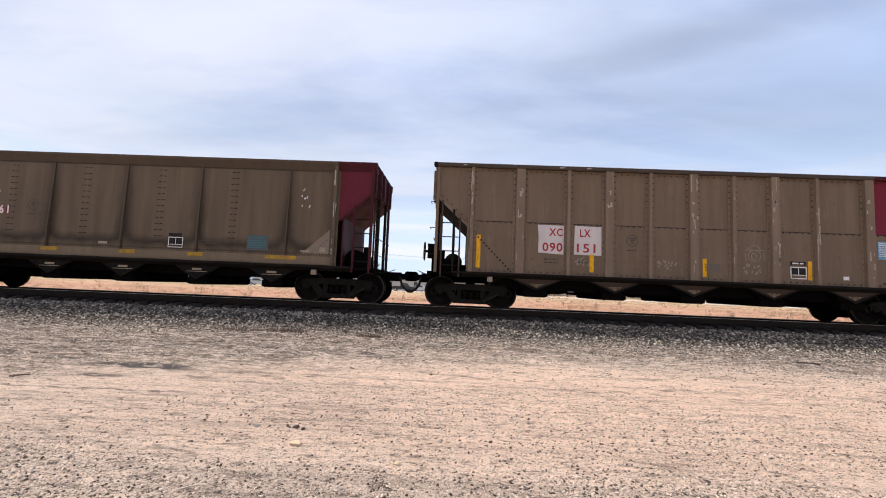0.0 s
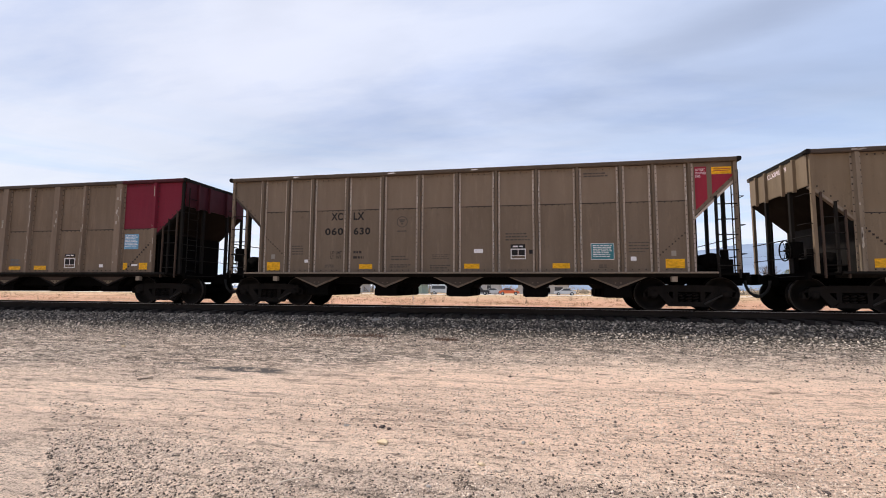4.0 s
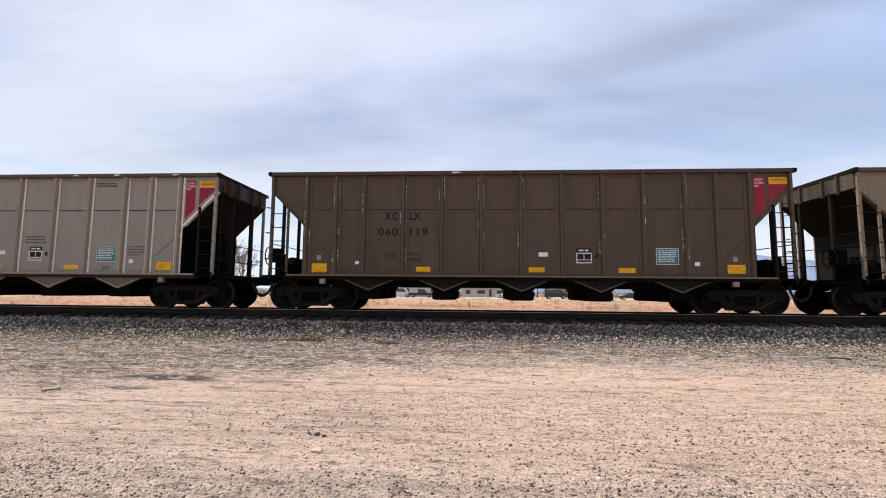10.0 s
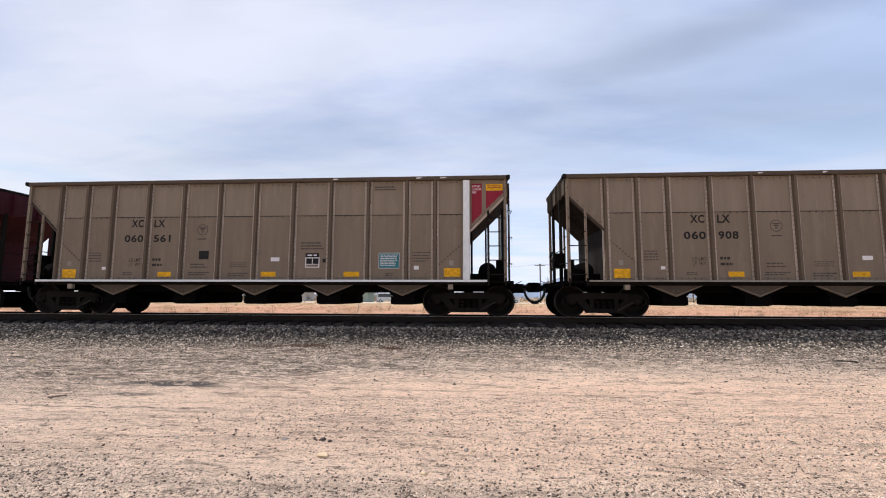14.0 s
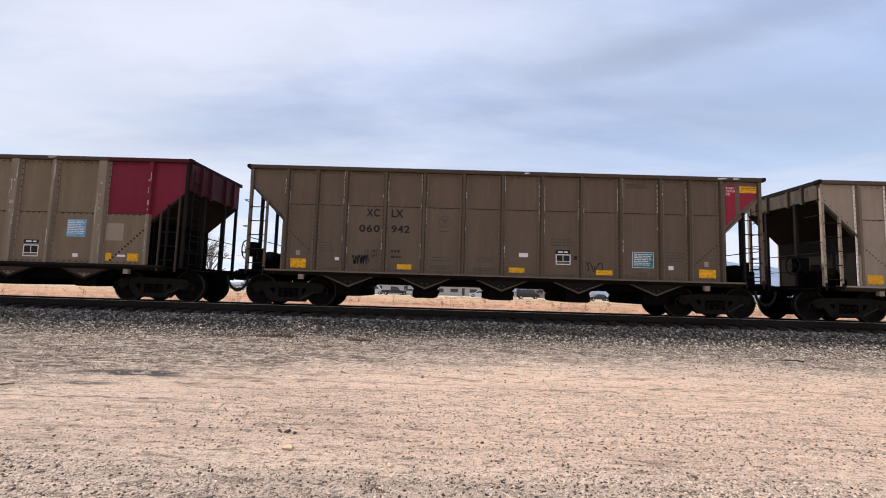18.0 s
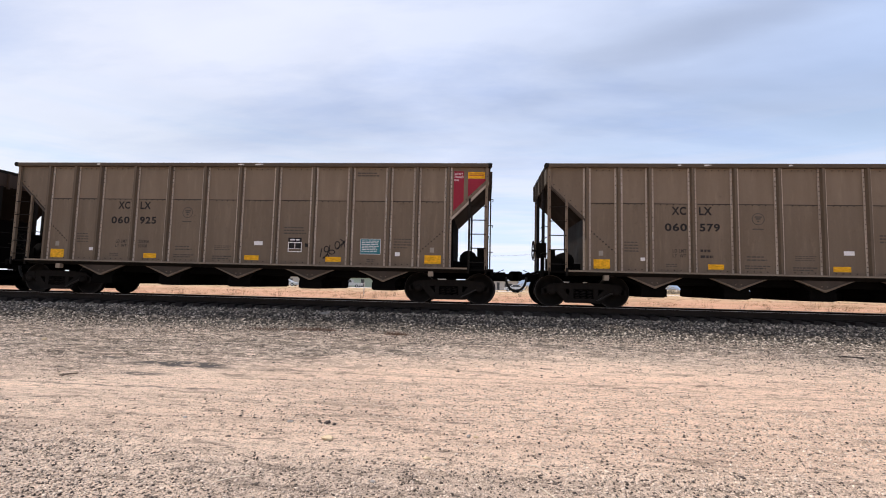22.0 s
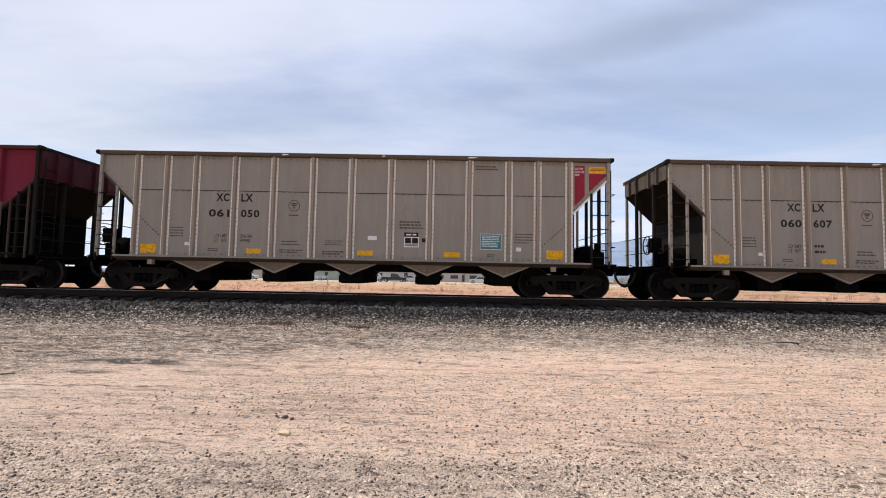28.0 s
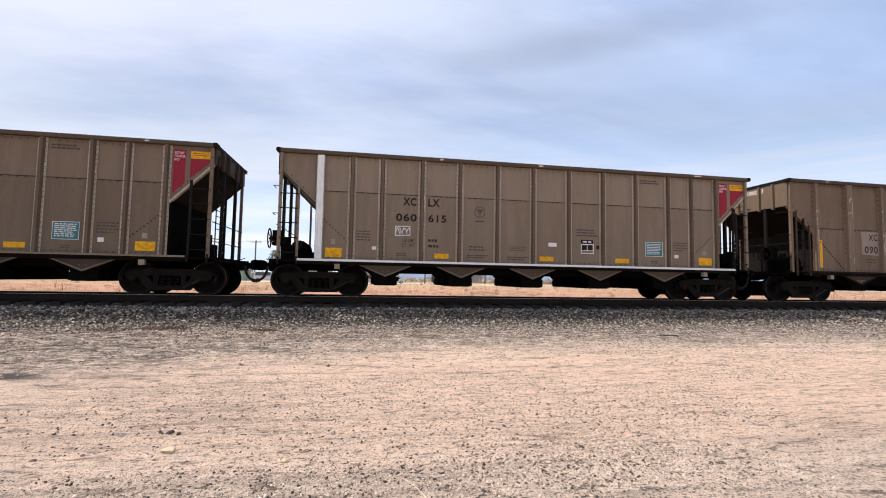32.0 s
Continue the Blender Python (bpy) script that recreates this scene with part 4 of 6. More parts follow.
def hose(bm):
    """Half of a coupled pair: it hangs from the end sill to the joint between the cars."""
    pts = [Vector((.31 * math.cos(math.pi * i / 20), -.28, .84 - .43 * math.sin(math.pi * i / 20))) for i in range(11)]
    tube(bm, pts, .038, 7)
    rod(bm, (.10, -.28, .43), (0, -.28, .405), .052, 8)


def coupler_mesh(bm):
    box(bm, .32, .90, -.16, .16, .70, .98)
    box(bm, .10, .34, -.09, .09, .76, .94)
    prism(bm, [(-.08, .72), (.16, .72), (.20, .78), (.20, .98), (.14, 1.02), (-.08, 1.02)], -.14, .13)


def brake_wheel(bm):
    n, R = 20, .27
    p = [Vector((0, R * math.cos(2 * math.pi * i / n), R * math.sin(2 * math.pi * i / n))) for i in range(n)]
    for i in range(n):
        rod(bm, p[i], p[(i + 1) % n], .018, 5)
    for i in range(0, n, 4):
        rod(bm, (.03, 0, 0), p[i], .011, 4)
    rod(bm, (-.02, 0, 0), (.16, 0, 0), .035, 8)


def tank(bm):
    rod(bm, (0, -.42, 0), (0, .42, 0), .26, 16)
    rod(bm, (0, -.47, 0), (0, -.42, 0), .13, 12)
    rod(bm, (0, .42, 0), (0, .47, 0), .13, 12)


WHEELS = {0: [], 1: []}
TURN = {k: Matrix.Translation((m, 0, 0)) @ Matrix.Diagonal((-1, 1, 1, 1)) for k, m in REACH.items()}   # one end to the other


def build_truck(car, u):
    t = part("truck", cached("bolster", lambda bm: (box(bm, -.30, .30, -.93, .93, .20, .62), box(bm, -.14, .14, -.3, .3, .62, .78), box(bm, -.62, .62, -.5, .5, .30, .42))), M_under, car, "two-axle cast steel truck", pose(u, 0, 0))
    for s in (1, -1):
        m = Matrix.Diagonal((1, s, 1, 1))
        part("side_frame", cached("truck_frame", truck_frame), M_truck, t, "", m)
        for c in (-.18, 0, .18):
            part("spring", cached("spring", spring_coil, True), M_truck, t, "", pose(c, -1.0 * s, .22))
    part("brake_rod", cached("brakerod", lambda bm: rod(bm, (.36, -1.09, .20), (.80, -1.09, .43), .026, 6)), M_rim, t, "rubbed brake rod")
    for k, x in enumerate((-.89, .89)):
        for s in (1, -1):
            nm = "wheel" if s > 0 else "wheel_far"
            w = part("wheel", cached("wheel|" + nm, (wheel_mesh if s > 0 else lambda bm: (wheel_mesh(bm), bmesh.ops.scale(bm, vec=(1, -1, 1), verts=bm.verts))), True), M_wheel, t, "", pose(x, 0, WHEEL_R))
            b = part("bearing_cap", cached("bearing|" + nm, (bearing if s > 0 else lambda bm: (bearing(bm), bmesh.ops.scale(bm, vec=(1, -1, 1), verts=bm.verts)))), M_truck, t, "", pose(x, 0, WHEEL_R))
            WHEELS[k] += [w, b]
            if s > 0:
                WHEELS[k].append(part("wheel_rim", cached("wheel_rim", rim_face, True), M_rim, t, "worn bright wheel rim", pose(x, 0, WHEEL_R)))
        a = part("axle", cached("axle", lambda bm: rod(bm, (0, -.75, 0), (0, .75, 0), .085, 12)), M_under, t, "", pose(x, 0, WHEEL_R))
        WHEELS[k].append(a)


def build_car(kind, tone, label):
    """A four- or five-bay open hopper car; its origin is the left coupler face, on the rails."""
    car = thing("hopper_car", label, "hopper car", group="cars of the coal train")
    top, posts = TOP[kind], POSTS[kind]
    body = BODY[{"scallop": "moss", "scallop_pale": "mossgrey"}.get(tone, tone)]
    skin = BODY[tone]
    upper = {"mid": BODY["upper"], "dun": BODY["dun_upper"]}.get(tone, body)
    # kind a gets umber here: the unlit end's shade painted as colour
    endpaint = BODY["umber"] if kind == "a" else M_redend
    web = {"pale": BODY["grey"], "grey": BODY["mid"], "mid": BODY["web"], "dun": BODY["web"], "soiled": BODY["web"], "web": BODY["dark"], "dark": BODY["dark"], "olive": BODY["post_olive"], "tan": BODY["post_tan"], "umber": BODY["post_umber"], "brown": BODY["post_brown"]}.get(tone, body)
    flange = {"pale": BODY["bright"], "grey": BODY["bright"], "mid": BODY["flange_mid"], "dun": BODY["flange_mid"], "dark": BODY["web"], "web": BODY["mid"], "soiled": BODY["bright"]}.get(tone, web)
    chordmat = (BODY["dark"] if tone.startswith("scallop") else body) if kind == "c" else BODY["dark"] if tone in ("pale", "grey", "soiled", "mid", "dun") else BODY["chord"]
    # sill and gusset plate colours are darkened to carry the underside's shade
    sillmat = M_steel if kind != "a" else BODY["chord"] if tone in ("pale", "grey") else M_steel
    plate = {"pale": BODY["mid"], "grey": BODY["mid"], "soiled": BODY["web"], "mid": BODY["chord"], "dun": BODY["dark"]}.get(tone, M_steel) if kind == "a" else M_steel if kind == "c" else BODY["umber"]
    seam = SEAM[kind]
    # the near side, sheet by sheet
    for a, b in zip(posts, posts[1:]):
        x0, x1 = a[0], b[0]
        cuts = ((BOT, seam), (seam, top - .08)) if seam else ((1.30, top - .2),)
        for i, (z0, z1) in enumerate(cuts):
            red = kind == "b" and x0 > 12.5 and i == 1
            y = SKIN + (.010 if i else 0)
            key = "panel|%s%.2f%d" % (kind, x0, i)
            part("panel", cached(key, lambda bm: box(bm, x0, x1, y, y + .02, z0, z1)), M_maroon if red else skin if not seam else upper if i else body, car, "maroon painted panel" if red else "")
    part("end_panel", cached("endpan|" + kind, lambda bm: prism(bm, end_shape(kind), SKIN, SKIN + .02)), body, car)
    part("end_panel", cached("endpanr|" + kind, lambda bm: prism(bm, end_shape_right(kind), SKIN, SKIN + .02)), body if kind == "a" else M_maroon if kind == "b" or label.endswith("pale band") else M_maroondull, car, "" if kind == "a" else "maroon painted end")
    for i, (u, w) in enumerate(posts):
        if kind == "c" and 0 < i < 6:
            me = cached("blade|c", lambda bm: prism_x(bm, [(SKIN, 1.30), (SKIN, top - .24), (SKIN - .03, top - .26), (SKIN - .09, 1.9), (SKIN - .09, 1.30)], -.02, .02))
            part("post", me, BODY["dark"], car, "", pose(u, 0, 0))
            continue
        red = kind == "b" and i == len(posts) - 1
        if red:
            part("post", cached("postup|%.2f" % w, lambda bm: hat_post(bm, w, seam, top - .10)), M_maroon, car, "", pose(u, 0, 0))
            part("post", cached("postlow|%.2f" % w, lambda bm: hat_post(bm, w, BOT - .02, seam - .002)), web, car, "", pose(u, 0, 0))
        else:
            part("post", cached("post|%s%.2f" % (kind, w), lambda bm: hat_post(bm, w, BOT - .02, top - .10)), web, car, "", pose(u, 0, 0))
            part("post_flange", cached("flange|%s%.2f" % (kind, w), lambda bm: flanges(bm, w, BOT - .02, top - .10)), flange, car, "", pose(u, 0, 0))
    tagged(part("rivets", cached("rivets|" + kind, lambda bm: rivets(bm, kind)), M_rivet, car), kind="stuff")
    # the far side, which no one sees from here, in plainer pieces
    F = Matrix.Diagonal((1, -1, 1, 1))

    def far_sheet(bm):
        box(bm, posts[0][0], posts[-1][0], SKIN, SKIN + .02, BOT, top - .08)
        prism(bm, end_shape(kind), SKIN, SKIN + .02), prism(bm, end_shape_right(kind), SKIN, SKIN + .02)
    part("side_sheet", cached("farsheet|" + kind, far_sheet), body, car, "", F)
    for u, w in posts:
        part("post", cached("post|%s%.2f" % (kind, w), lambda bm: hat_post(bm, w, BOT - .02, top - .10)), body, car, "", F @ pose(u, 0, 0))
    for s in (1, -1):
        F = Matrix.Diagonal((1, s, 1, 1))
        if kind == "c":
            chord = [(SKIN + .02, top - .26), (SKIN - .01, top - .26), (SIDE - .02, top - .06), (SIDE - .02, top), (SKIN + .02, top)]
        else:
            chord = [(SKIN + .03, top - .11), (SIDE - .005, top - .11), (SIDE - .02, top - .09), (SIDE - .02, top - .01), (SIDE - .01, top), (SKIN + .03, top)]
        cut = {"a": REACH[kind] - .68, "b": 12.88, "c": 14.19}[kind]
        part("top_chord", cached("chord|" + kind, lambda bm: prism_x(bm, chord, .70, cut)), chordmat, car, "", F)
        if kind != "a":
            part("top_chord", cached("chordend|" + kind, lambda bm: prism_x(bm, chord, cut + .002, REACH[kind] - .68)), M_redend, car, "maroon end of the top chord", F)
        if kind == "c":
            part("sill_band", cached("band|c", lambda bm: box(bm, 1.68, 14.2, SKIN - .03, SKIN + .01, 1.06, 1.30)), M_tan if tone == "scallop_pale" and label.endswith("pale band") else BODY["olive"], car, "painted band along the sill", F)
        if kind == "a" and s == 1:
            part("sill_edge", cached("silledge", lambda bm: box(bm, 1.32, REACH[kind] - 1.32, -1.632, -1.622, .997, 1.043)), {"pale": BODY["pale"], "grey": BODY["pale"], "soiled": BODY["pale"], "mid": BODY["soiled"], "dun": BODY["pale"]}.get(tone, BODY["mid"]), car, "bright worn edge of the sill")
        part("side_sill", cached("sill|" + kind, lambda bm: prism_x(bm, [(-1.30, .90), (-1.45, .90), (-1.62, .99), (-1.62, 1.045), (-1.30, 1.045)], 1.3, REACH[kind] - 1.30)), sillmat, car, "", F)
    for i in range(5):
        uc = 8.03 + 2.18 * (i - 2)
        wide, tip = (.68, .60) if kind != "c" else (.62, .52)
        g = part("gusset", cached("vee|" + kind, lambda bm: vee(bm, wide, tip)), plate, car, "", pose(uc, 0, 0))
        part("gusset_rim", cached("veerim|" + kind, lambda bm: vee_rim(bm, wide, tip)), {"pale": BODY["grey"], "grey": BODY["grey"], "soiled": BODY["soiled"], "mid": BODY["mid"], "dun": BODY["mid"]}.get(tone, BODY["dark"]) if kind == "a" else M_steel, g)
        if kind == "b":
            part("gusset_tip", cached("veetip", lambda bm: prism(bm, [(-.20, .775), (.20, .775), (0, .665)], -1.445, -1.441)), BODY["olive"], g, "rubbed tan tip")
    for i in range(5):
        uc = 8.03 + 2.18 * (i - 2)
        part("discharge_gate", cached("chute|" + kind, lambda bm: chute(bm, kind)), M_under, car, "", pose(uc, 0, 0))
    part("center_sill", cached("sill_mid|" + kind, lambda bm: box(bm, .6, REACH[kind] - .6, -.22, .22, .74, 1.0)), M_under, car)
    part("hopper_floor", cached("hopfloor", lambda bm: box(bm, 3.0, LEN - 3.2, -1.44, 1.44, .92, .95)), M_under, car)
    # added dark filler between the gates, standing for the underside's shade
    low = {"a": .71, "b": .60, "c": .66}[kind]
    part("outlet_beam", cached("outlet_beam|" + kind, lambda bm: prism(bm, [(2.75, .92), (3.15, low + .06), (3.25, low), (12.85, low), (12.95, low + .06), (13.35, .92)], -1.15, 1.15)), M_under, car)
    for i in range(4):
        uc = 8.03 + 2.18 * (i - 1.5)
        part("hopper_ridge", cached("ridge|" + kind, lambda bm: prism(bm, [(-.75, .95), (.75, .95), (0, 1.75)], -1.48, 1.48)), body, car, "", pose(uc, 0, 0))
    # ends
    for e, (E, endmat) in enumerate(((Matrix.Identity(4), M_sooted if kind == "a" else body), (TURN[kind], endpaint))):
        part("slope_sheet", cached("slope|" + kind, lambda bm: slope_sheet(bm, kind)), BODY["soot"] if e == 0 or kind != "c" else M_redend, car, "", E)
        (u0, z0), (u1, z1) = SLOPE[kind]
        part("slope_lip", cached("slopelip|" + kind, lambda bm: slope_lip(bm, kind)), (BODY["chord"] if e == 0 else flange) if kind == "a" else M_redend if e == 1 and kind == "c" else web if kind == "b" and e == 0 else M_steel, car, "", E)
        if kind != "c":
            part("chord_cap", cached("chordcap|" + kind, lambda bm: chord_cap(bm, kind)), M_steel, car, "", E)
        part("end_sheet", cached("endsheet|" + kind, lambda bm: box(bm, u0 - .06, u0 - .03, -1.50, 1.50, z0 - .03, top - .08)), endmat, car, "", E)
        part("end_chord", cached("endchord|" + kind, lambda bm: box(bm, .70, .80, -1.46, 1.46, top - .10, top)), M_steel, car, "", E)
        for y in (-1.0, -.45, .45, 1.0):
            part("end_stiffener", cached("endstiff|" + kind, lambda bm: box(bm, u0 - .14, u0 - .06, -.03, .03, z0 - .1, top - .10)), endmat, car, "", E @ pose(0, y, 0))
        for y in (-1.53, 1.53):
            part("corner_post", cached("corner|" + kind, lambda bm: box(bm, u0 - .02, u0 + .06, -.04, .04, 1.0, top - .10)), body if e == 0 or kind == "a" else M_redend if kind == "c" else M_steel, car, "", E @ pose(0, y, 0))
            zt = z0 + (z1 - z0) * .5 / (u1 - u0)
            # kind a: paler colour on the left end post paints it as sunlit
            part("end_post", cached("endpost|" + kind, lambda bm: box(bm, u0 + .47, u0 + .53, -.03, .03, 1.0, zt)), body if e == 0 and kind == "a" else M_redend if e == 1 and kind == "c" else M_steel, car, "", E @ pose(0, y, 0))
        # bulkhead colour is darkened to stand for the slope sheet's shadow
        part("bulkhead", cached("bulkhead|" + kind, lambda bm: box(bm, u1 - .10, u1 - .06, -1.46, 1.46, 1.02, z1 + .02)), M_steel if e == 0 else M_redend if kind == "c" else M_under, car, "", E)
        for y in (-.62, .62):
            part("end_post", cached("inpost|" + kind, lambda bm: box(bm, u0 - .06, u0 + .02, -.05, .05, 1.0, z0)), M_steel, car, "", E @ pose(0, y, 0))
        if e == 1:
            lad = part("ladder", cached("ladstile|" + kind, lambda bm: (rod(bm, (u0 - .10, -1.40, .95), (u0 - .10, -1.40, top - .3), .016, 5), rod(bm, (u0 - .10, -.98, .95), (u0 - .10, -.98, top - .3), .016, 5), rod(bm, (u0 - .10, -1.40, 1.0), (u0 - .10, -.98, 1.0), .012, 5))), M_steel, car, "", E)
            for k in range(8):
                part("rung", cached("rung", lambda bm: rod(bm, (0, -1.40, 0), (0, -.98, 0), .012, 5)), M_steel, lad, "", pose(u0 - .10, 0, 1.1 + .34 * k))
        # climbing ladder on the side, by the end
        la, lb = (u0 + .17, u0 + .68) if kind == "b" else (u0 + .02, u0 + .50)
        edge = (z1 - z0) / (u1 - u0)
        za, zb = z0 + edge * (la - u0) - .06, z0 + edge * (lb - u0) - .06
        ladmat = M_redend if e == 1 and kind == "c" else BODY["umber"] if kind == "b" else M_steel
        sl = part("side_ladder", cached("sidelad|" + kind, lambda bm: box(bm, la - .022, la + .022, -1.60, -1.555, .88, 1.1 if kind == "a" else za)), ladmat, car, "", E)
        part("stile", cached("stile|" + kind, lambda bm: box(bm, lb - .022, lb + .022, -1.60, -1.555, .88, 1.1 if kind == "a" else zb)), ladmat, sl)
        for k in range(5 if kind == "a" else 4):
            part("rung", cached("srung|" + kind, lambda bm: rod(bm, (la, 0, 0), (lb, 0, 0), .015, 5)), M_steel, sl, "", pose(0, -1.575, 1.20 + .40 * k))
        for k in range(3):
            part("grab_iron", cached("grab|" + kind, lambda bm: (rod(bm, (u0 - .16, -1.55, 0), (u0 - .16, -1.15, 0), .011, 5), rod(bm, (u0 - .16, -1.55, 0), (u0 - .02, -1.55, 0), .011, 5))), M_steel, car, "", E @ pose(0, 0, 1.5 + .75 * k))
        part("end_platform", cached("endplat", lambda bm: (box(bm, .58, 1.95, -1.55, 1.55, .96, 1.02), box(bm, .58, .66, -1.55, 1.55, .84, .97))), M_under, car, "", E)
        part("handrail", cached("erail|" + kind, lambda bm: (rod(bm, (u0 - .05, -1.5, 1.95), (u0 - .05, 1.5, 1.95), .014, 5), rod(bm, (u0 - .05, -1.5, 1.45), (u0 - .05, 1.5, 1.45), .012, 5))), M_steel, car, "", E)
        part("coupler", cached("coupler", coupler_mesh), M_under, car, "", E if e == 0 else Matrix.Translation((LEN, 0, 0)) @ Matrix.Diagonal((-1, 1, 1, 1)))
        part("air_hose", cached("hose", hose, True), M_rubber, car, "", E if e == 0 else Matrix.Translation((LEN, 0, 0)) @ Matrix.Diagonal((-1, 1, 1, 1)))
        part("uncoupling_lever", cached("lever", lambda bm: (rod(bm, (.52, -1.5, .93), (.52, -.3, .93), .012, 5), rod(bm, (.52, -.3, .93), (.22, -.1, 1.06), .012, 5))), M_steel, car, "", E)
        part("air_tank", cached("tank", tank, True), M_under, car, "", E @ pose(1.30, -.75, 1.30))
        part("valve", cached("valve", lambda bm: (box(bm, -.18, .20, -.3, .3, 0, .36), rod(bm, (-.05, -.1, .34), (-.05, -.1, .62), .10, 10), box(bm, .25, .8, -.2, .2, 0, .22), rod(bm, (.0, -.3, .1), (.45, -.3, .1), .02, 6))), M_under, car, "", E @ pose(1.0, -.95, 1.02))
        if e == 0:
            bw = part("brake_wheel", cached("brakewheel", brake_wheel), M_steel, car, "", pose(.44, -.85, 1.62))
            part("brake_housing", cached("brakebox", lambda bm: (box(bm, -.12, .14, -.16, .16, -.2, .22), box(bm, .0, .08, -.03, .03, -.7, -.2))), M_under, car, "", pose(.66, -.85, 1.62))
        part("jacking_pad", cached("jackpad", lambda bm: box(bm, -.07, .07, -1.56, -1.44, .78, .92)), BODY["grey"], car, "", E @ pose(2.35, 0, 0))
    for u in (1.85, REAR[kind]):
        build_truck(car, u)
    return car


M_shade = painted("number_shade", (0.155, 0.018, 0.026), (0.10, 0.022, 0.024), 0.7, 0.0, 0.5)
D = SKIN - .001      # face on which stencils lie


def text_rows(key, u0, u1, z1, lines, h=.028, gap=.03, seed=0):
    """Bars for a block of small writing."""
    r = random.Random(key)
    out = []
    for k in range(lines):
        x, z = u0, z1 - k * (h + gap)
        end = u0 + (u1 - u0) * r.uniform(.75, 1.0)
        while x < end:
            w = r.uniform(.04, .13)
            out.append((x, min(x + w, end), z - h, z))
            x += w + .025
    return out


M_mark = plain("lettering_weathered", (0.04, 0.034, 0.030), 0.7)
LIMITS = {"060745": "235900\n50100", "060925": "235900\n50100", "060108": "236400\n49600", "061050": "236100\n49900"}


def ring(bm, u0, z0):
    """A round stencil with three short words and a line below."""
    n = 28
    for i in range(n):
        a, b = 2 * math.pi * i / n, 2 * math.pi * (i + 1) / n
        bm.faces.new([bm.verts.new((u0 + r * math.cos(t), D - .003, z0 + r * math.sin(t))) for r, t in ((.165, a), (.165, b), (.145, b), (.145, a))])
    for z, w in ((z0 + .055, .09), (z0 + .005, .06), (z0 - .06, .03)):
        box(bm, u0 - w, u0 + w, D - .004, D, z - .018, z + .018)
    box(bm, u0 - .15, u0 + .13, D - .004, D, z0 - .29, z0 - .26)


def marks_a(car, left, right):
    ink = M_black
    lettering("XC", 4.12, 4.50, 2.62, 2.85, D, ink, car, "black reporting mark")
    lettering("LX", 4.84, 5.18, 2.62, 2.85, D, ink, car)
    lettering(left, 3.93, 4.52, 2.17, 2.39, D, ink, car)
    lettering(right, 4.85, 5.38, 2.17, 2.39, D, ink, car)
    for k, (u0, u1, z0, z1) in enumerate(((2.02, 2.46, 1.10, 1.36), (5.05, 5.46, 1.14, 1.28), (8.22, 8.66, 1.14, 1.28), (10.68, 11.14, 1.14, 1.28), (13.58, 14.05, 1.14, 1.38))):
        decal("reflector", u0, u1, z0, z1, D, M_yellow, car, "yellow reflective sheet")
    decal("placard", 11.70, 12.30, 1.38, 1.82, D, M_teal, car, "teal notice with pale writing")
    bars("placard_rim", "rim_a", [(11.70, 12.30, 1.375, 1.387), (11.70, 12.30, 1.81, 1.822), (11.70, 11.71, 1.38, 1.82), (12.29, 12.30, 1.38, 1.82)] + text_rows("teal", 11.75, 12.25, 1.77, 7, .022, .028), D - .005, M_white, car)
    decal("test_stencil", 9.54, 9.94, 1.70, 1.82, D, M_black, car)
    bars("stencil_frame", "box_a", [(9.54, 9.96, 1.40, 1.425), (9.54, 9.96, 1.67, 1.695), (9.54, 9.565, 1.40, 1.69), (9.935, 9.96, 1.40, 1.69), (9.54, 9.96, 1.49, 1.505), (9.74, 9.755, 1.5, 1.69), (9.60, 9.74, 1.74, 1.78), (9.78, 9.88, 1.74, 1.78)], D - .005, M_white, car)
    bars("stencil_block", "blk_a", [(9.57, 9.73, 1.51, 1.665), (9.765, 9.93, 1.51, 1.665), (10.05, 10.15, 1.55, 1.66)], D, M_black, car)
    decal("label_tag", 8.50, 8.76, 1.585, 1.70, D, M_white, car)
    decal("label_tag", 12.72, 12.86, 1.34, 1.45, D, M_white, car)
    decal("label_tag", 3.28, 3.40, 1.34, 1.43, D, M_white, car)
    bars("small_lettering", "small_a", text_rows("rt", 9.40, 10.1, 2.14, 3, .04, .045), D, M_faint, car)
    bars("small_lettering", "small_b", text_rows("w1", 2.85, 3.30, 1.86, 4, .03, .05) + text_rows("w2", 12.68, 13.20, 1.84, 4, .03, .05) + text_rows("w3", 6.05, 6.6, 1.52, 2, .035, .05) + text_rows("w4", 6.0, 6.68, 1.27, 2, .03, .03) + text_rows("w5", 7.28, 7.85, 1.55, 3, .02, .035) + text_rows("w6", 7.22, 7.85, 1.25, 2, .035, .03) + text_rows("w7", 11.55, 12.2, 3.77, 2, .035, .04) + text_rows("w8", 3.95, 4.3, 1.27, 2, .025, .03) + text_rows("w9", 11.9, 12.2, 1.24, 2, .025, .03), D, M_faint, car)

    part("round_stencil", cached("round_stencil", lambda bm: ring(bm, 6.37, 2.53)), M_faint, car)
    # maroon corner with a yellow plate
    part("corner_paint", cached("corner_paint", lambda bm: (prism(bm, [(14.37, 3.82), (14.37, 2.66), (14.66, 2.95), (14.66, 3.82)], D - .004, D), prism(bm, [(14.78, 3.60), (14.78, 3.07), (15.28, 3.55), (15.28, 3.60)], D - .004, D))), M_red, car, "maroon corner panel")
    decal("corner_plate", 14.78, 15.26, 3.61, 3.80, D, M_yellow, car, "yellow plate with bars of writing")
    lettering("ROTARY\nCOUPLER\nEND", 14.39, 14.65, 3.53, 3.77, D - .006, M_pinktext, car, "", .02)
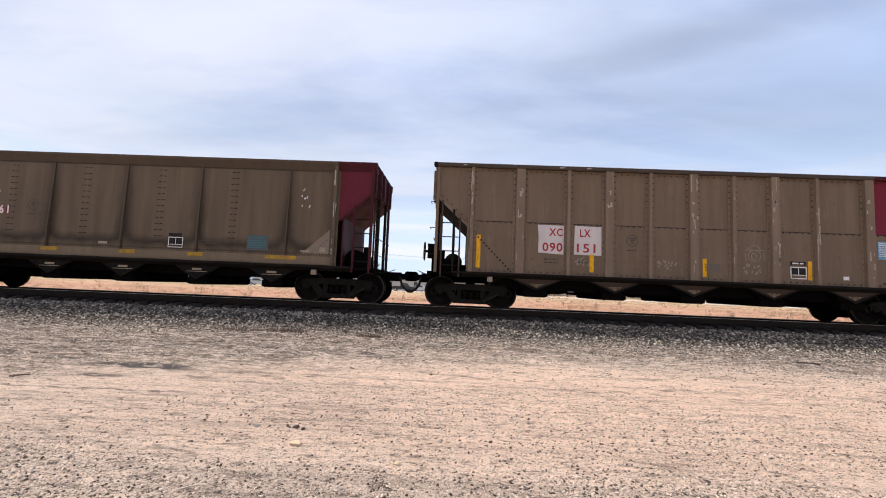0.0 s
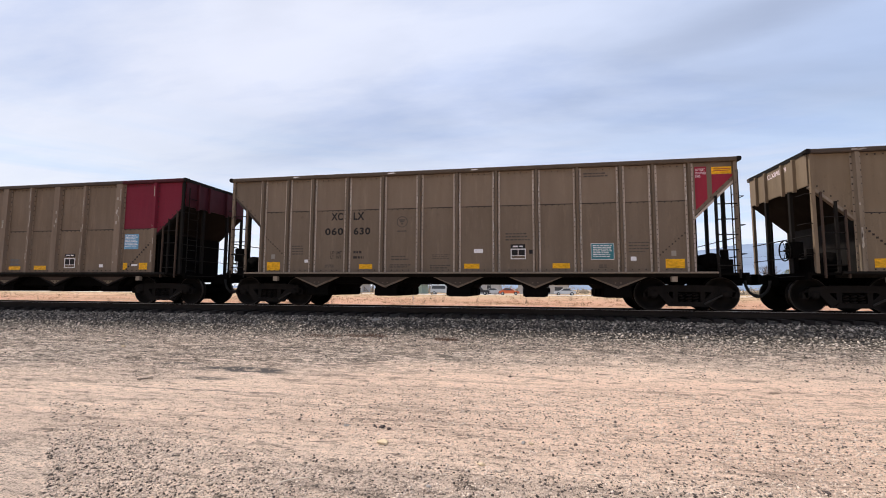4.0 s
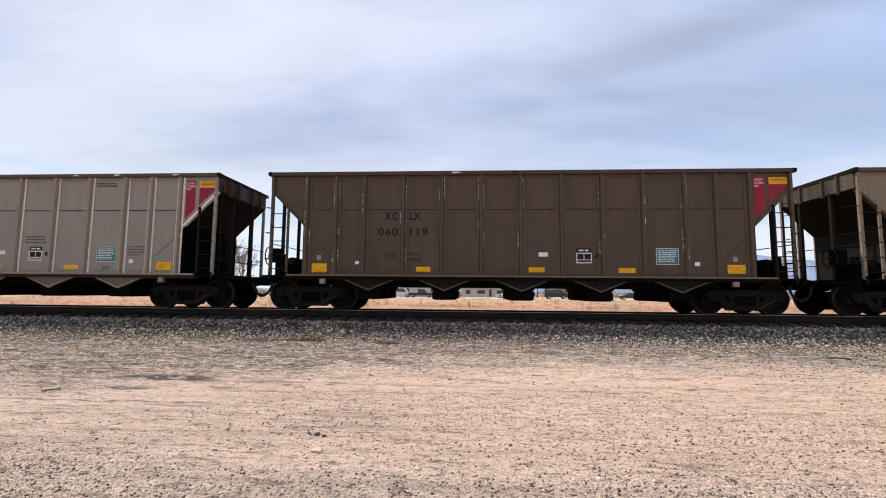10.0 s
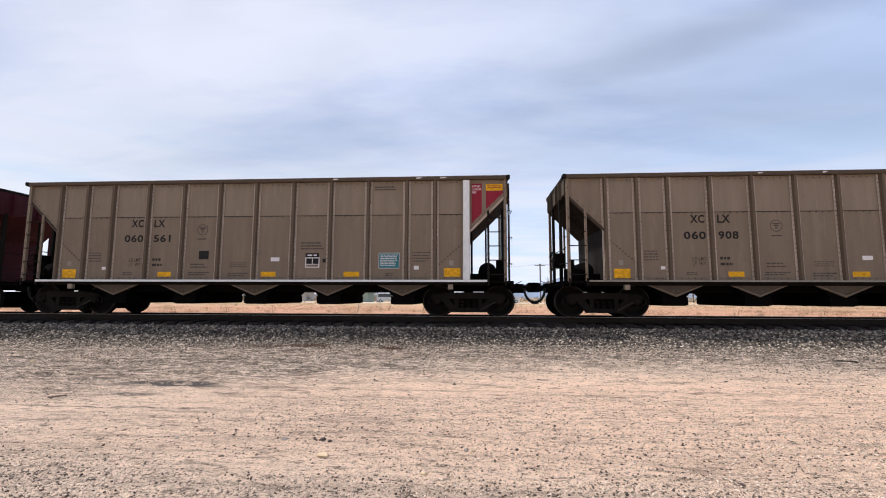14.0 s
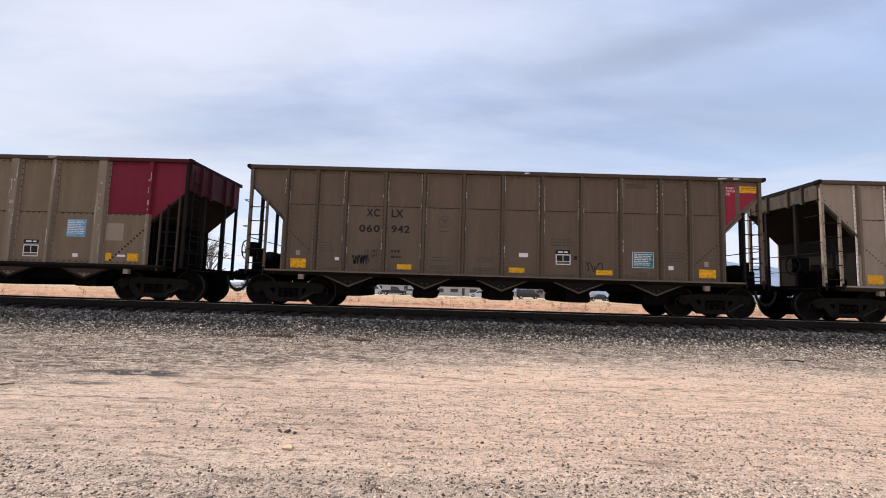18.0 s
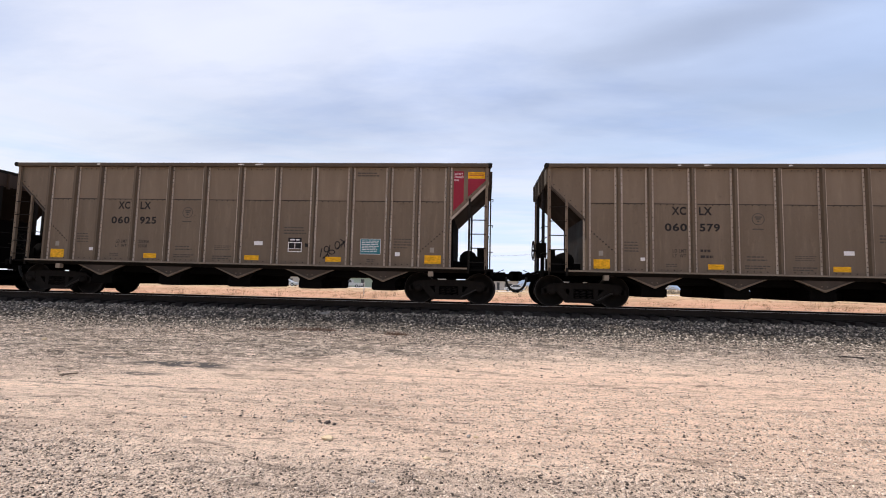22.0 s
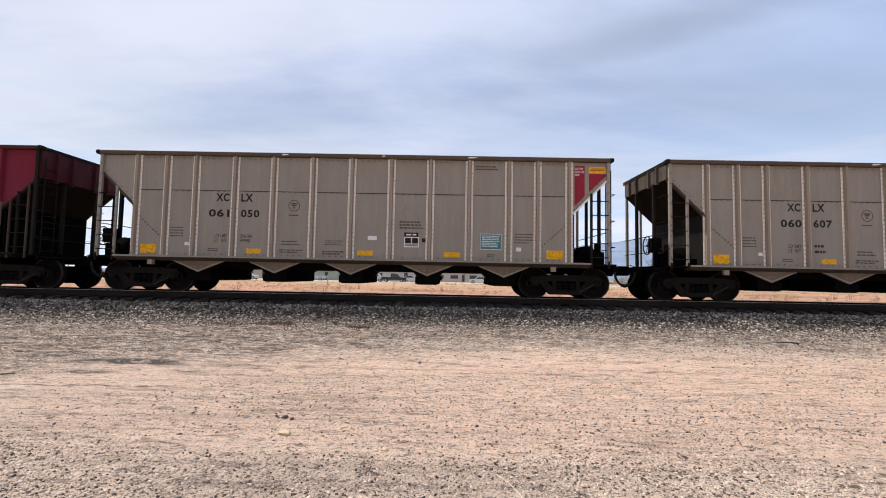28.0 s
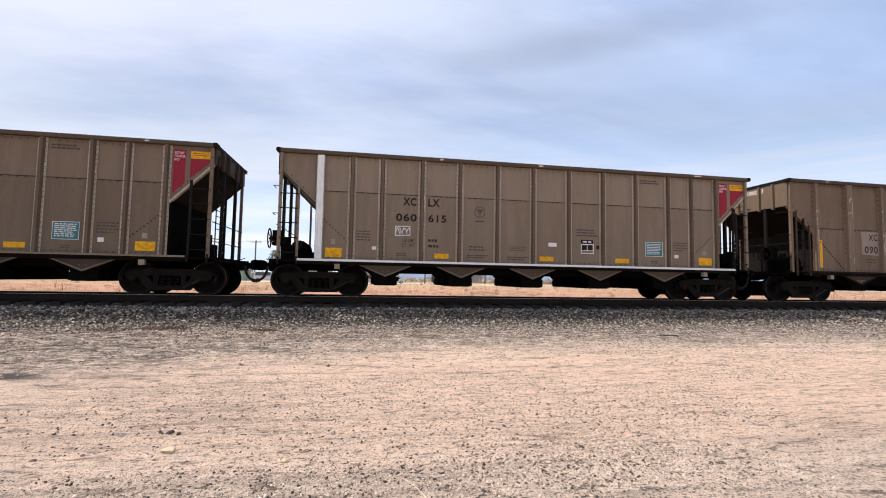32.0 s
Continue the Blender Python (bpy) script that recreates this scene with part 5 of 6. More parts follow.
    lettering("LD LMT\nLT  WT", 4.13, 4.49, 1.45, 1.68, D - .002, M_mark, car, "", .015)
    if left + right in LIMITS:
        lettering(LIMITS[left + right], 4.86, 5.20, 1.45, 1.68, D - .002, M_mark, car, "", .015)
    else:
        bars("limit_lettering", "limit", text_rows("ld2", 4.86, 5.20, 1.68, 2, .07, .09), D, M_mark, car)
    bars("corner_lettering", "corny", [(14.82, 15.22, 3.735, 3.75), (14.82, 15.22, 3.69, 3.705)], D - .005, M_red, car)
    bars("repair_square", "sq_a", [(13.73, 13.85, 1.46, 1.60), (2.16, 2.28, 1.46, 1.60)], D, BODY["pale"], car)


M_patchold = painted("patch_faded", (0.25, 0.20, 0.175), (0.11, 0.085, 0.068), 0.7, 0.0, 0.7)
M_patchdull = painted("patch_dulled", (0.30, 0.235, 0.20), (0.19, 0.145, 0.115), 0.7, 0.0, 0.6)
M_redfaint = plain("lettering_red_faded", (0.17, 0.045, 0.045), 0.7)


def marks_b(car, left, right, bars_up, placard="mid", faded=False, dull=False, ink=M_redtext):
    part("number_patch", cached("patch_b", lambda bm: (prism(bm, [(3.68, 1.66), (4.46, 1.62), (4.49, 2.05), (4.47, 2.44), (3.66, 2.45), (3.69, 2.1)], D - .003, D), prism(bm, [(4.68, 1.64), (5.45, 1.63), (5.44, 2.44), (4.70, 2.45)], D - .003, D))), M_patchold if faded else M_patchdull if dull else M_patch, car, "white patch behind the number" if not faded else "faded brown patch behind the number")
    lettering("XC", 3.98, 4.36, 2.14, 2.36, D - .006, ink, car, "faded red reporting mark", 0.02)
    lettering("LX", 4.84, 5.14, 2.14, 2.36, D - .006, ink, car, "", 0.02)
    lettering(left, 3.80, 4.36, 1.70, 1.95, D - .006, ink, car, "", 0.02)
    lettering(right, 4.76, 5.28, 1.70, 1.95, D - .006, ink, car, "", 0.02)
    if bars_up:
        rows = ((1.94, 2.06, 1.17, 2.10), (5.12, 5.24, 1.16, 1.66), (8.24, 8.35, 1.16, 1.66), (11.10, 11.21, 1.18, 1.70), (13.87, 13.98, 1.17, 2.12))
    else:
        rows = ((2.05, 2.52, 1.14, 1.36), (6.0, 6.5, 1.14, 1.28), (7.05, 7.55, 1.14, 1.28), (8.25, 8.75, 1.14, 1.26), (9.35, 9.85, 1.14, 1.28), (13.0, 13.16, 1.14, 1.36), (13.62, 13.94, 1.14, 1.36))
    for u0, u1, z0, z1 in rows:
        decal("reflector", u0, u1, z0, z1, D, M_yellow, car, "yellow reflective sheet")
    part("round_stencil", cached("round_stencil|b", lambda bm: ring(bm, 6.30, 2.09)), M_faint, car)
    u, z = (11.81, 1.80) if placard == "mid" else (13.0, 1.82)
    decal("placard", u, u + .55, z, z + .50, D, M_blue, car, "blue notice with pale writing")
    bars("placard_lettering", "pb" + placard, text_rows("pb", u + .03, u + .52, z + .46, 8, .02, .03), D - .005, M_white, car)
    bars("placard_lettering", "pb2", text_rows("pb2", 8.30, 8.75, 1.52, 5, .02, .025), D, M_note, car)
    decal("test_stencil", 10.62, 11.04, 1.58, 1.68, D, M_black, car)
    bars("stencil_frame", "box_b", [(10.62, 11.06, 1.20, 1.225), (10.62, 11.06, 1.51, 1.535), (10.62, 10.645, 1.2, 1.53), (11.035, 11.06, 1.2, 1.53), (10.62, 11.06, 1.30, 1.315), (10.83, 10.845, 1.3, 1.53), (10.68, 10.84, 1.61, 1.65), (10.88, 10.98, 1.61, 1.65)], D - .005, M_white, car)
    bars("stencil_block", "blk_b", [(10.65, 10.825, 1.32, 1.50), (10.85, 11.03, 1.32, 1.50)], D, M_black, car)
    decal("label_tag", 12.05, 12.20, 1.22, 1.32, D, M_white, car)
    decal("label_tag", 13.32, 13.56, 1.26, 1.32, D, M_white, car)
    bars("small_lettering", "small_bb", text_rows("b1", 3.85, 4.3, 1.5, 2, .04, .05) + text_rows("b2", 4.8, 5.1, 1.45, 1, .05, .05), D, M_faint, car)


def scrapes_and_glints(car, kind, seed, amount):
    """Ragged scrapes of bare metal and painted-in glints down the posts and along the top edge."""
    def fn(bm):
        r = random.Random(seed)

        def ragged(u, z, w, h, y):
            n = max(3, int(h / .06))
            pts = [(u + r.uniform(-w, -w * .2), z + h * i / n) for i in range(n + 1)]
            pts += [(u + r.uniform(w * .2, w), z + h * (n - i) / n) for i in range(n + 1)]
            prism(bm, pts, y - .003, y)
        for u, w in POSTS[kind] if kind != "c" else (POSTS["c"][0], POSTS["c"][-1], POSTS["c"][-1]):
            for _ in range(r.choice((0, 1, 2, 2, 3)) * amount):
                side = r.choice((-1, 1))
                if kind == "a":
                    z = r.choice((r.uniform(1.4, 3.4), r.uniform(2.9, 3.5)))
                    for _ in range(r.choice((1, 2, 3))):
                        h = r.uniform(.08, .22)
                        ragged(u + side * (w / 2 + .03), z, .011, h, SKIN - .012)
                        z += h + .05
                else:
                    ragged(u + side * w * r.uniform(.05, .36), r.uniform(1.25, 3.6), r.uniform(.008, .030), r.choice((.06, .12, .2, .45)) * r.uniform(.7, 1.3), SIDE)
            if kind == "b" and w > .2:
                for _ in range(3):
                    ragged(u + r.uniform(-.05, .05), r.choice((2.7, 3.1, 3.4)) + r.uniform(-.15, .15), r.uniform(.03, .06), r.uniform(.06, .16), SIDE)
        for _ in range(3 if kind != "c" else 0):
            u = r.uniform(1, 14.6)
            L = r.uniform(.10, .32)
            prism(bm, [(u, TOP[kind] - .07), (u + L * .4, TOP[kind] - .075), (u + L, TOP[kind] - .05), (u + L * .7, TOP[kind] - .03), (u + .1 * L, TOP[kind] - .035)], SIDE - .024, SIDE - .02)
    tagged(part("scrape", cached("worn|%s%d" % (kind, seed), fn), M_worn if kind == "a" else M_scuff, car, "scrapes of bare metal and painted glints"), kind="stuff")


def marks_c(car, number, teal=True, white_band=False):
    u = 3.42
    for body, w, z0, z1 in (("XCLX", .78, 2.64, 2.88), (number, 1.08, 2.20, 2.46)):
        lettering(body, u, u + w, z0, z1, D - .006, M_pinktext, car, "pinkish white lettering", .03, 1.4)
        lettering(body, u - .012, u + w + .012, z0 - .020, z1 + .020, D - .004, M_shade, car, "dull red outline of the letters", .105, 1.34)
    Y = SKIN - .031
    if white_band:
        decal("band_paint", 1.75, 14.0, 1.07, 1.28, Y, M_patch, car, "white painted band")
    for u0, u1 in ((2.75, 3.85), (5.62, 6.12), (7.95, 8.40), (9.95, 10.40), (12.2, 13.1)):
        decal("reflector", u0, u1, 1.18, 1.29, Y - .005, M_yellowold, car, "faded yellow reflective sheet")
    decal("placard", 11.64, 12.26, 1.41, 1.84, D, M_teal if teal else M_tealold, car, "blue-green notice" if teal else "weathered grey-blue notice")
    bars("placard_lettering", "tc", text_rows("tc", 11.69, 12.21, 1.80, 7, .022, .028), D - .005, M_white if teal else M_teal, car)
    decal("test_stencil", 9.34, 9.72, 1.72, 1.81, D, M_black, car)
    bars("stencil_frame", "box_c", [(9.34, 9.77, 1.40, 1.42), (9.34, 9.77, 1.68, 1.70), (9.34, 9.36, 1.4, 1.7), (9.75, 9.77, 1.4, 1.7), (9.34, 9.77, 1.48, 1.495), (9.55, 9.565, 1.48, 1.7)], D - .005, M_white, car)
    bars("stencil_block", "blk_c", [(9.37, 9.545, 1.5, 1.67), (9.57, 9.74, 1.5, 1.67)], D, M_black, car)
    bars("label_tags", "tags_c", [(7.28, 7.54, 1.43, 1.50), (13.2, 13.45, 1.42, 1.46), (1.82, 2.0, 1.46, 1.66), (13.75, 13.92, 1.42, 1.56), (3.42, 3.66, 1.40, 1.43)], D, M_tan, car)
    bars("small_lettering", "small_c", text_rows("c1", 3.5, 4.2, 1.52, 1, .03, .04) + text_rows("c2", 5.4, 5.7, 2.3, 2, .03, .05) + text_rows("c3", 10.3, 10.9, 1.7, 3, .025, .04), D, M_faint, car)
    part("round_stencil", cached("round_stencil|c", lambda bm: ring(bm, 5.22, 2.50)), M_faint, car)
    for i in range(5):
        uc = 8.03 + 2.18 * (i - 2)
        decal("gusset_plate", uc - .14, uc + .14, .775, .835, -1.443, M_tan, car)
        bars("gusset_lettering", "gl%d" % i, [(uc - .3, uc + .3, .73, .745)], -1.443, M_tan, car)


def spray(name, key, strokes, mat, car, width=.035):
    """Painted scrawl: flat strokes along polylines in u and z."""
    def fn(bm):
        for line in strokes:
            for (a, b), (c, d) in zip(line, line[1:]):
                v = Vector((c - a, d - b))
                if v.length < 1e-5:
                    continue
                o = Vector((-v.y, v.x)).normalized() * width / 2
                pts = [(a - o.x, b - o.y), (c - o.x, d - o.y), (c + o.x, d + o.y), (a + o.x, b + o.y)]
                bm.faces.new([bm.verts.new((x, D - .002, z)) for x, z in pts])
    part(name, cached("spray|" + key, fn), mat, car, "spray-painted scrawl")


def scrawl(u0, u1, z0, z1, n, seed, rise=0.0):
    """Looping handwriting: strokes that swing up and down as they go on."""
    r = random.Random(seed)
    out = []
    w = (u1 - u0) / n
    for k in range(n):
        x, pts = u0 + w * k, []
        a, b, c = r.uniform(.6, 1.1), r.uniform(.5, 1.0), r.uniform(0, 6.28)
        for i in range(13):
            t = i / 12
            px = x + w * (t * 1.05 + .22 * math.sin(6.28 * t * a + c))
            pz = (z0 + z1) / 2 + (z1 - z0) * .48 * math.cos(6.28 * t * b + c) * r.uniform(.8, 1) + rise * (px - u0)
            pts.append((px, pz))
        out.append(pts)
    return out


def flecks(u0, u1, z0, z1, n, seed):
    """Short separate strokes of chalk."""
    r = random.Random(seed)
    out = []
    for _ in range(n):
        u, z, a = r.uniform(u0, u1), r.uniform(z0, z1), r.uniform(.6, 2.2)
        h = r.uniform(.02, .07)
        out.append([(u, z), (u + h * math.cos(a), z + h * math.sin(a)), (u + h * math.cos(a) + .02, z + h * 1.3)])
    return out


def ring_of(u, z, a, b, n=18):
    return [(u + a * math.cos(2 * math.pi * i / n), z + b * math.sin(2 * math.pi * i / n)) for i in range(n + 1)]


# kind, tone, number halves, extras; from the first car to the last
TRAIN = [
    ("b", "brown", "090", "151", "up"), ("c", "scallop", "090361", "", "scallop"), ("b", "tan", "090", "001", "mid"),
    ("b", "olive", "090", "079", "mid"), ("a", "mid", "060", "630", ""), ("b", "brown", "090", "174", "low"),
    ("a", "mid", "060", "008", ""), ("a", "pale", "060", "745", ""), ("a", "soiled", "060", "805", ""),
    ("a", "dark", "060", "119", ""), ("a", "pale", "061", "033", ""), ("c", "moss", "090249", "", "band"),
    ("a", "dun", "060", "908", ""), ("a", "dun", "060", "561", "whitepost"), ("c", "umber", "090367", "", "white"),
    ("a", "grey", "060", "108", ""), ("a", "web", "060", "942", "tag"), ("b", "olive", "090", "106", "mid"),
    ("c", "scallop_pale", "090343", "", "scallop"), ("a", "mid", "060", "579", ""), ("a", "mid", "060", "925", "black"),
    ("a", "mid", "060", "602", "yellow"), ("b", "umber", "090", "033", "up"), ("a", "mid", "060", "855", "green"),
    ("a", "pale", "060", "607", ""), ("a", "pale", "061", "050", ""), ("b", "brown", "090", "048", "low"),
    ("b", "brown", "090", "213", "up"), ("a", "dun", "060", "615", "whitepost_l"), ("a", "mid", "060", "741", ""),
]
TONE = {"web": "heavily soiled aluminium", "soiled": "dulled grey-brown aluminium", "pale": "pale grey aluminium", "grey": "dusty grey aluminium", "mid": "soiled grey-brown aluminium", "dun": "dusty dun-coloured aluminium", "dark": "soot-darkened aluminium", "olive": "olive-brown painted steel", "umber": "dark umber painted steel", "tan": "tan-brown painted steel", "brown": "dull brown painted steel", "moss": "grimy moss-grey steel", "scallop": "soot-scalloped dark grey steel", "scallop_pale": "soot-scalloped grey steel"}
CARS = []
for number, (kind, tone, left, right, extra) in enumerate(TRAIN):
    what = {"a": "ribbed coal hopper with maroon corner", "b": "ribbed coal hopper with maroon end", "c": "smooth-sided coal hopper with maroon end"}[kind]
    if extra in ("tag", "black", "yellow", "green"):
        what += " and spray paint"
    if extra.startswith("whitepost"):
        what += " and white trim"
    if number == 18:
        what += " and pale band"
    car = build_car(kind, tone, TONE[tone] + " " + what)
    if kind == "a":
        marks_a(car, left, right)
    elif kind == "b":
        marks_b(car, left, right, extra == "up", "low" if extra in ("low", "up") else "mid", number == 22, number in (5, 27), {5: M_redfaint, 22: M_redfaint, 27: M_mark}.get(number, M_redtext))
        if extra == "mid":
            decal("repair_plate", 12.95, 13.45, 1.72, 2.22, D, BODY["grey"], car, "unpainted repair plate")
    else:
        marks_c(car, left, extra != "scallop" or number > 5, extra == "white")
    if number == 0:
        spray("chalk_scrawl", "chalk_face", [ring_of(9.66, 1.80, .17, .16), ring_of(9.64, 1.78, .07, .09), [(9.42, 1.96), (9.92, 1.95)], [(9.50, 1.99), (9.58, 2.08), (9.72, 2.08), (9.82, 1.99)], [(9.40, 1.86), (9.44, 1.66)], [(9.90, 1.88), (9.92, 1.68)]], M_chalk, car, .016)
        spray("chalk_smudge", "chalk_smear", flecks(9.35, 9.85, 1.25, 1.5, 16, 5) + flecks(7.0, 7.5, 1.3, 1.55, 18, 6) + flecks(4.7, 5.1, 1.32, 1.55, 14, 7), M_chalk, car, .035)
    if number == 1:
        part("repair_plate", cached("repair_tri", lambda bm: prism(bm, [(13.22, 1.36), (14.06, 1.36), (14.06, 2.12)], D - .002, D + .002)), BODY["soiled"], car, "unpainted three-cornered repair plate")
    if extra == "scallop":
        spray("chalk_scrawl", "chalk%d" % number, flecks(13.15, 13.45, 2.7, 3.25, 9, number), M_sprayw, car, .022)
        spray("chalk_scrawl", "chalkb%d" % number, flecks(2.25, 2.42, 2.5, 3.15, 6, number + 3), M_sprayw, car, .016)
    if number == 18:
        spray("chipped_paint", "chips18", flecks(14.25, 15.05, 3.1, 3.85, 16, 31) + flecks(14.22, 14.45, 2.2, 3.6, 12, 32), M_sprayw, car, .024)
    if extra == "white":
        spray("scrawl", "tag14", scrawl(2.15, 3.2, 1.45, 1.95, 6, 3) + [[(2.1, 1.42), (3.25, 1.5)]], M_sprayw, car, .03)
        decal("dark_patch", 6.05, 6.6, 1.95, 2.2, D, M_black, car, "black painted square")
        for z in (1.5, 2.1, 2.9, 3.4):
            decal("worn_streak", 1.62, 1.70, z, z + .28, SIDE - .001, M_worn, car)
    if number == 13:
        decal("dark_patch", 6.3, 6.6, 1.65, 1.9, D, M_black, car, "black painted square")
    if extra == "tag":
        spray("scrawl", "tag16", scrawl(3.78, 4.22, 1.24, 1.52, 9, 5), M_black, car, .032)
        spray("scrawl", "tag16b", scrawl(10.3, 10.9, 1.2, 1.5, 4, 6), M_black, car, .025)
    if extra == "black":
        spray("scrawl", "tag20", [[(10.52, 1.26), (10.56, 1.52)], ring_of(10.70, 1.50, .07, .08), [(10.77, 1.50), (10.72, 1.30), (10.66, 1.27)], ring_of(10.86, 1.42, .09, .06), [(10.80, 1.62), (10.78, 1.42)], ring_of(11.02, 1.62, .07, .11), [(11.12, 1.56), (11.30, 1.84)], [(11.10, 1.80), (11.34, 1.64)], [(10.60, 1.22), (10.74, 1.36), (10.82, 1.22), (10.60, 1.26)], [(11.0, 1.5), (11.2, 1.72), (11.24, 1.58)]], M_black, car, .028)
    if extra == "yellow":
        spray("scrawl", "tag21", [[(10.32, 1.16), (10.48, 1.72), (10.54, 1.36), (10.66, 1.56), (10.78, 1.34), (10.94, 1.5), (10.98, 1.30), (11.14, 1.36), (11.06, 1.14)], [(10.30, 1.40), (10.52, 1.50), (10.46, 1.22), (10.36, 1.30)], [(10.28, 1.26), (11.16, 1.2)]] + scrawl(10.34, 11.08, 1.12, 1.34, 6, 9), M_sprayy, car, .028)
    if extra == "green":
        spray("eye_drawing", "eye", [ring_of(3.82, 1.74, .22, .13), ring_of(3.82, 1.74, .10, .10), ring_of(3.82, 1.74, .05, .05)] + [[(3.82 + .2 * math.cos(a), 1.80 + .1 * math.sin(a)), (3.82 + .3 * math.cos(a), 1.84 + .2 * math.sin(a))] for a in (.5, .9, 1.3, 1.8, 2.2, 2.6)], M_sprayw, car, .03)
        lettering("SEE YOU", 3.60, 4.10, 1.18, 1.34, D - .004, M_sprayw, car, "white hand-painted words", .04)
        spray("scrawl", "tag23", scrawl(8.2, 8.6, 1.5, 2.0, 4, 12), M_sprayw, car, .03)
        spray("scrawl", "tag23g", [ring_of(6.1, 1.7, .22, .2)] + scrawl(4.9, 5.4, 1.42, 1.98, 4, 4) + scrawl(5.85, 6.4, 1.45, 1.95, 4, 14), M_sprayg, car, .06)
    if number == 28:
        spray("scrawl", "tag28", [[(3.92, 1.76), (4.34, 1.78), (4.33, 2.03), (3.92, 2.02), (3.92, 1.76)]] + scrawl(3.95, 4.32, 1.80, 1.99, 5, 21), M_sprayw, car, .022)
    if number == 24:
        for ch in car.children:
            if ch.name.split(".")[0] in ("ladder", "corner_post") and ch.matrix_basis.to_translation().x > 10:
                ch.material_slots[0].material = M_sprayw
    if kind == "b":
        m = pose(.714, .55, 3.80, 0, 0, -90) @ Matrix.Diagonal((1.15, 1, .15, 1))
        part("lettering", letters("XCLX" + left + right, .02, 1.1), M_pinktext, car, "small white end lettering", m)
    if extra.startswith("whitepost"):
        u = 1.84 if extra.endswith("_l") else 14.22
        decal("white_trim", u - .09, u + .09, 1.05, 3.9, SIDE - .002, M_sprayw, car, "white painted post")
        decal("white_trim", 1.3, 14.8, .985, 1.046, -1.633, M_sprayw, car, "white painted sill")
    scrapes_and_glints(car, kind, number, {"a": 2 if tone in ("dark", "web") else 1, "b": 3, "c": 2}[kind])
    CARS.append(car)

# ---- things on the lot ----
M_rockdark = plain("dark_clod", (0.085, 0.066, 0.058), 0.9, 0, .3, 30)
M_rocktan = plain("sandstone", (0.55, 0.42, 0.27), 0.85, 0, .2, 20)
M_rockgrey = plain("grey_stone", (0.30, 0.27, 0.24), 0.8, 0, .25, 20)
M_weed = plain("dry_weed", (0.13, 0.075, 0.05), 0.9, 0, .3, 20)
M_clod = plain("dry_clod", (0.25, 0.19, 0.145), 0.95, 0, .35, 25)
M_strap = plain("rusty_strap", (0.03, 0.024, 0.022), 0.7)
M_stick = plain("weathered_stick", (0.16, 0.12, 0.09), 0.9)


def rock(name, x, y, size, flat, mat, label, seed):
    def fn(bm):
        bmesh.ops.create_icosphere(bm, subdivisions=2, radius=1.0)
        r = random.Random(seed)
        o = Vector((r.uniform(-9, 9), r.uniform(-9, 9), 0))
        for v in bm.verts:
            v.co *= 1 + .55 * noise.noise(v.co * 1.3 + o)
            v.co.x, v.co.y, v.co.z = v.co.x * size, v.co.y * size * .8, v.co.z * size * flat
    z = float(relief(np.array([x]), np.array([y]))[0])
    ob = part(name, cached("rock|%d" % seed, fn), mat, None, "", pose(x, y, z + size * flat * .35, 0, 0, seed * 40))
    return tagged(ob, label, "stone")


for k, (x, y, s, f, m, label) in enumerate((
        (-1.54, 4.60, .055, .55, M_rockdark, "dark crumbly clod lying on the sand"), (-1.46, 4.57, .035, .6, M_rockdark, "dark crumbly clod lying on the sand"),
        (-1.63, 4.62, .03, .6, M_rockdark, "dark crumbly clod lying on the sand"), (-1.39, 4.17, .065, .4, M_rocktan, "flat tan sandstone piece on the sand"),
        (.38, 4.50, .03, .7, M_rockdark, "small dark stone on packed sand"), (.88, 5.35, .03, .7, M_rockdark, "small dark stone on packed sand"),
        (-.10, 4.45, .04, .5, M_rockgrey, "small grey stone on packed sand"), (-.03, 4.44, .03, .5, M_rocktan, "small tan stone on packed sand"),
        (-.35, 7.46, .045, .6, M_rockdark, "small dark stone on packed sand"), (1.39, 5.03, .025, .6, M_rockdark, "small dark stone on packed sand"),
        (1.55, 4.44, .025, .6, M_rockdark, "small dark stone on packed sand"), (2.06, 3.84, .04, .5, M_rockdark, "small dark stone on packed sand"),
        (-.78, 3.40, .035, .5, M_rockgrey, "pale grey stone on gravel"), (-3.8, 4.47, .06, .3, M_clod, "flat dark clod lying on the sand"),
        (-3.64, 3.80, .06, .3, M_clod, "flat dark clod lying on the sand"), (-3.83, 4.83, .045, .3, M_clod, "flat dark clod lying on the sand"),
        (-3.04, 4.55, .05, .35, M_rockgrey, "flat grey clod lying on the sand"), (-1.93, 4.59, .055, .35, M_rockgrey, "flat grey clod lying on the sand"),
        (-2.31, 4.09, .035, .5, M_clod, "small dark stone on packed sand"), (-2.0, 4.15, .03, .5, M_clod, "small dark stone on packed sand"),
        (-.84, 3.70, .035, .5, M_clod, "small dark stone on packed sand"), (-.44, 3.89, .04, .4, M_rocktan, "small tan stone on packed sand"),
        (-3.87, 5.33, .035, .5, M_clod, "small dark stone on packed sand"), (-4.88, 5.73, .03, .5, M_clod, "small dark stone on packed sand"),
        (-1.08, 4.57, .035, .5, M_clod, "small dark stone on packed sand"), (-.29, 4.95, .03, .5, M_clod, "small dark stone on packed sand"),
        (-8.96, 8.70, .05, .8, M_rocktan, "pale upright stone on gravel"))):
    rock("stone", x, y, s * (.6 if m in (M_clod, M_rockgrey) else .62 if m == M_rockdark else .9), f, m, label, k + 1)
slab = rock("stone", -4.42, 12.60, .13, .3, M_rockgrey, "flat pale slab lying on the ballast", 40)
slab.location.z = .535


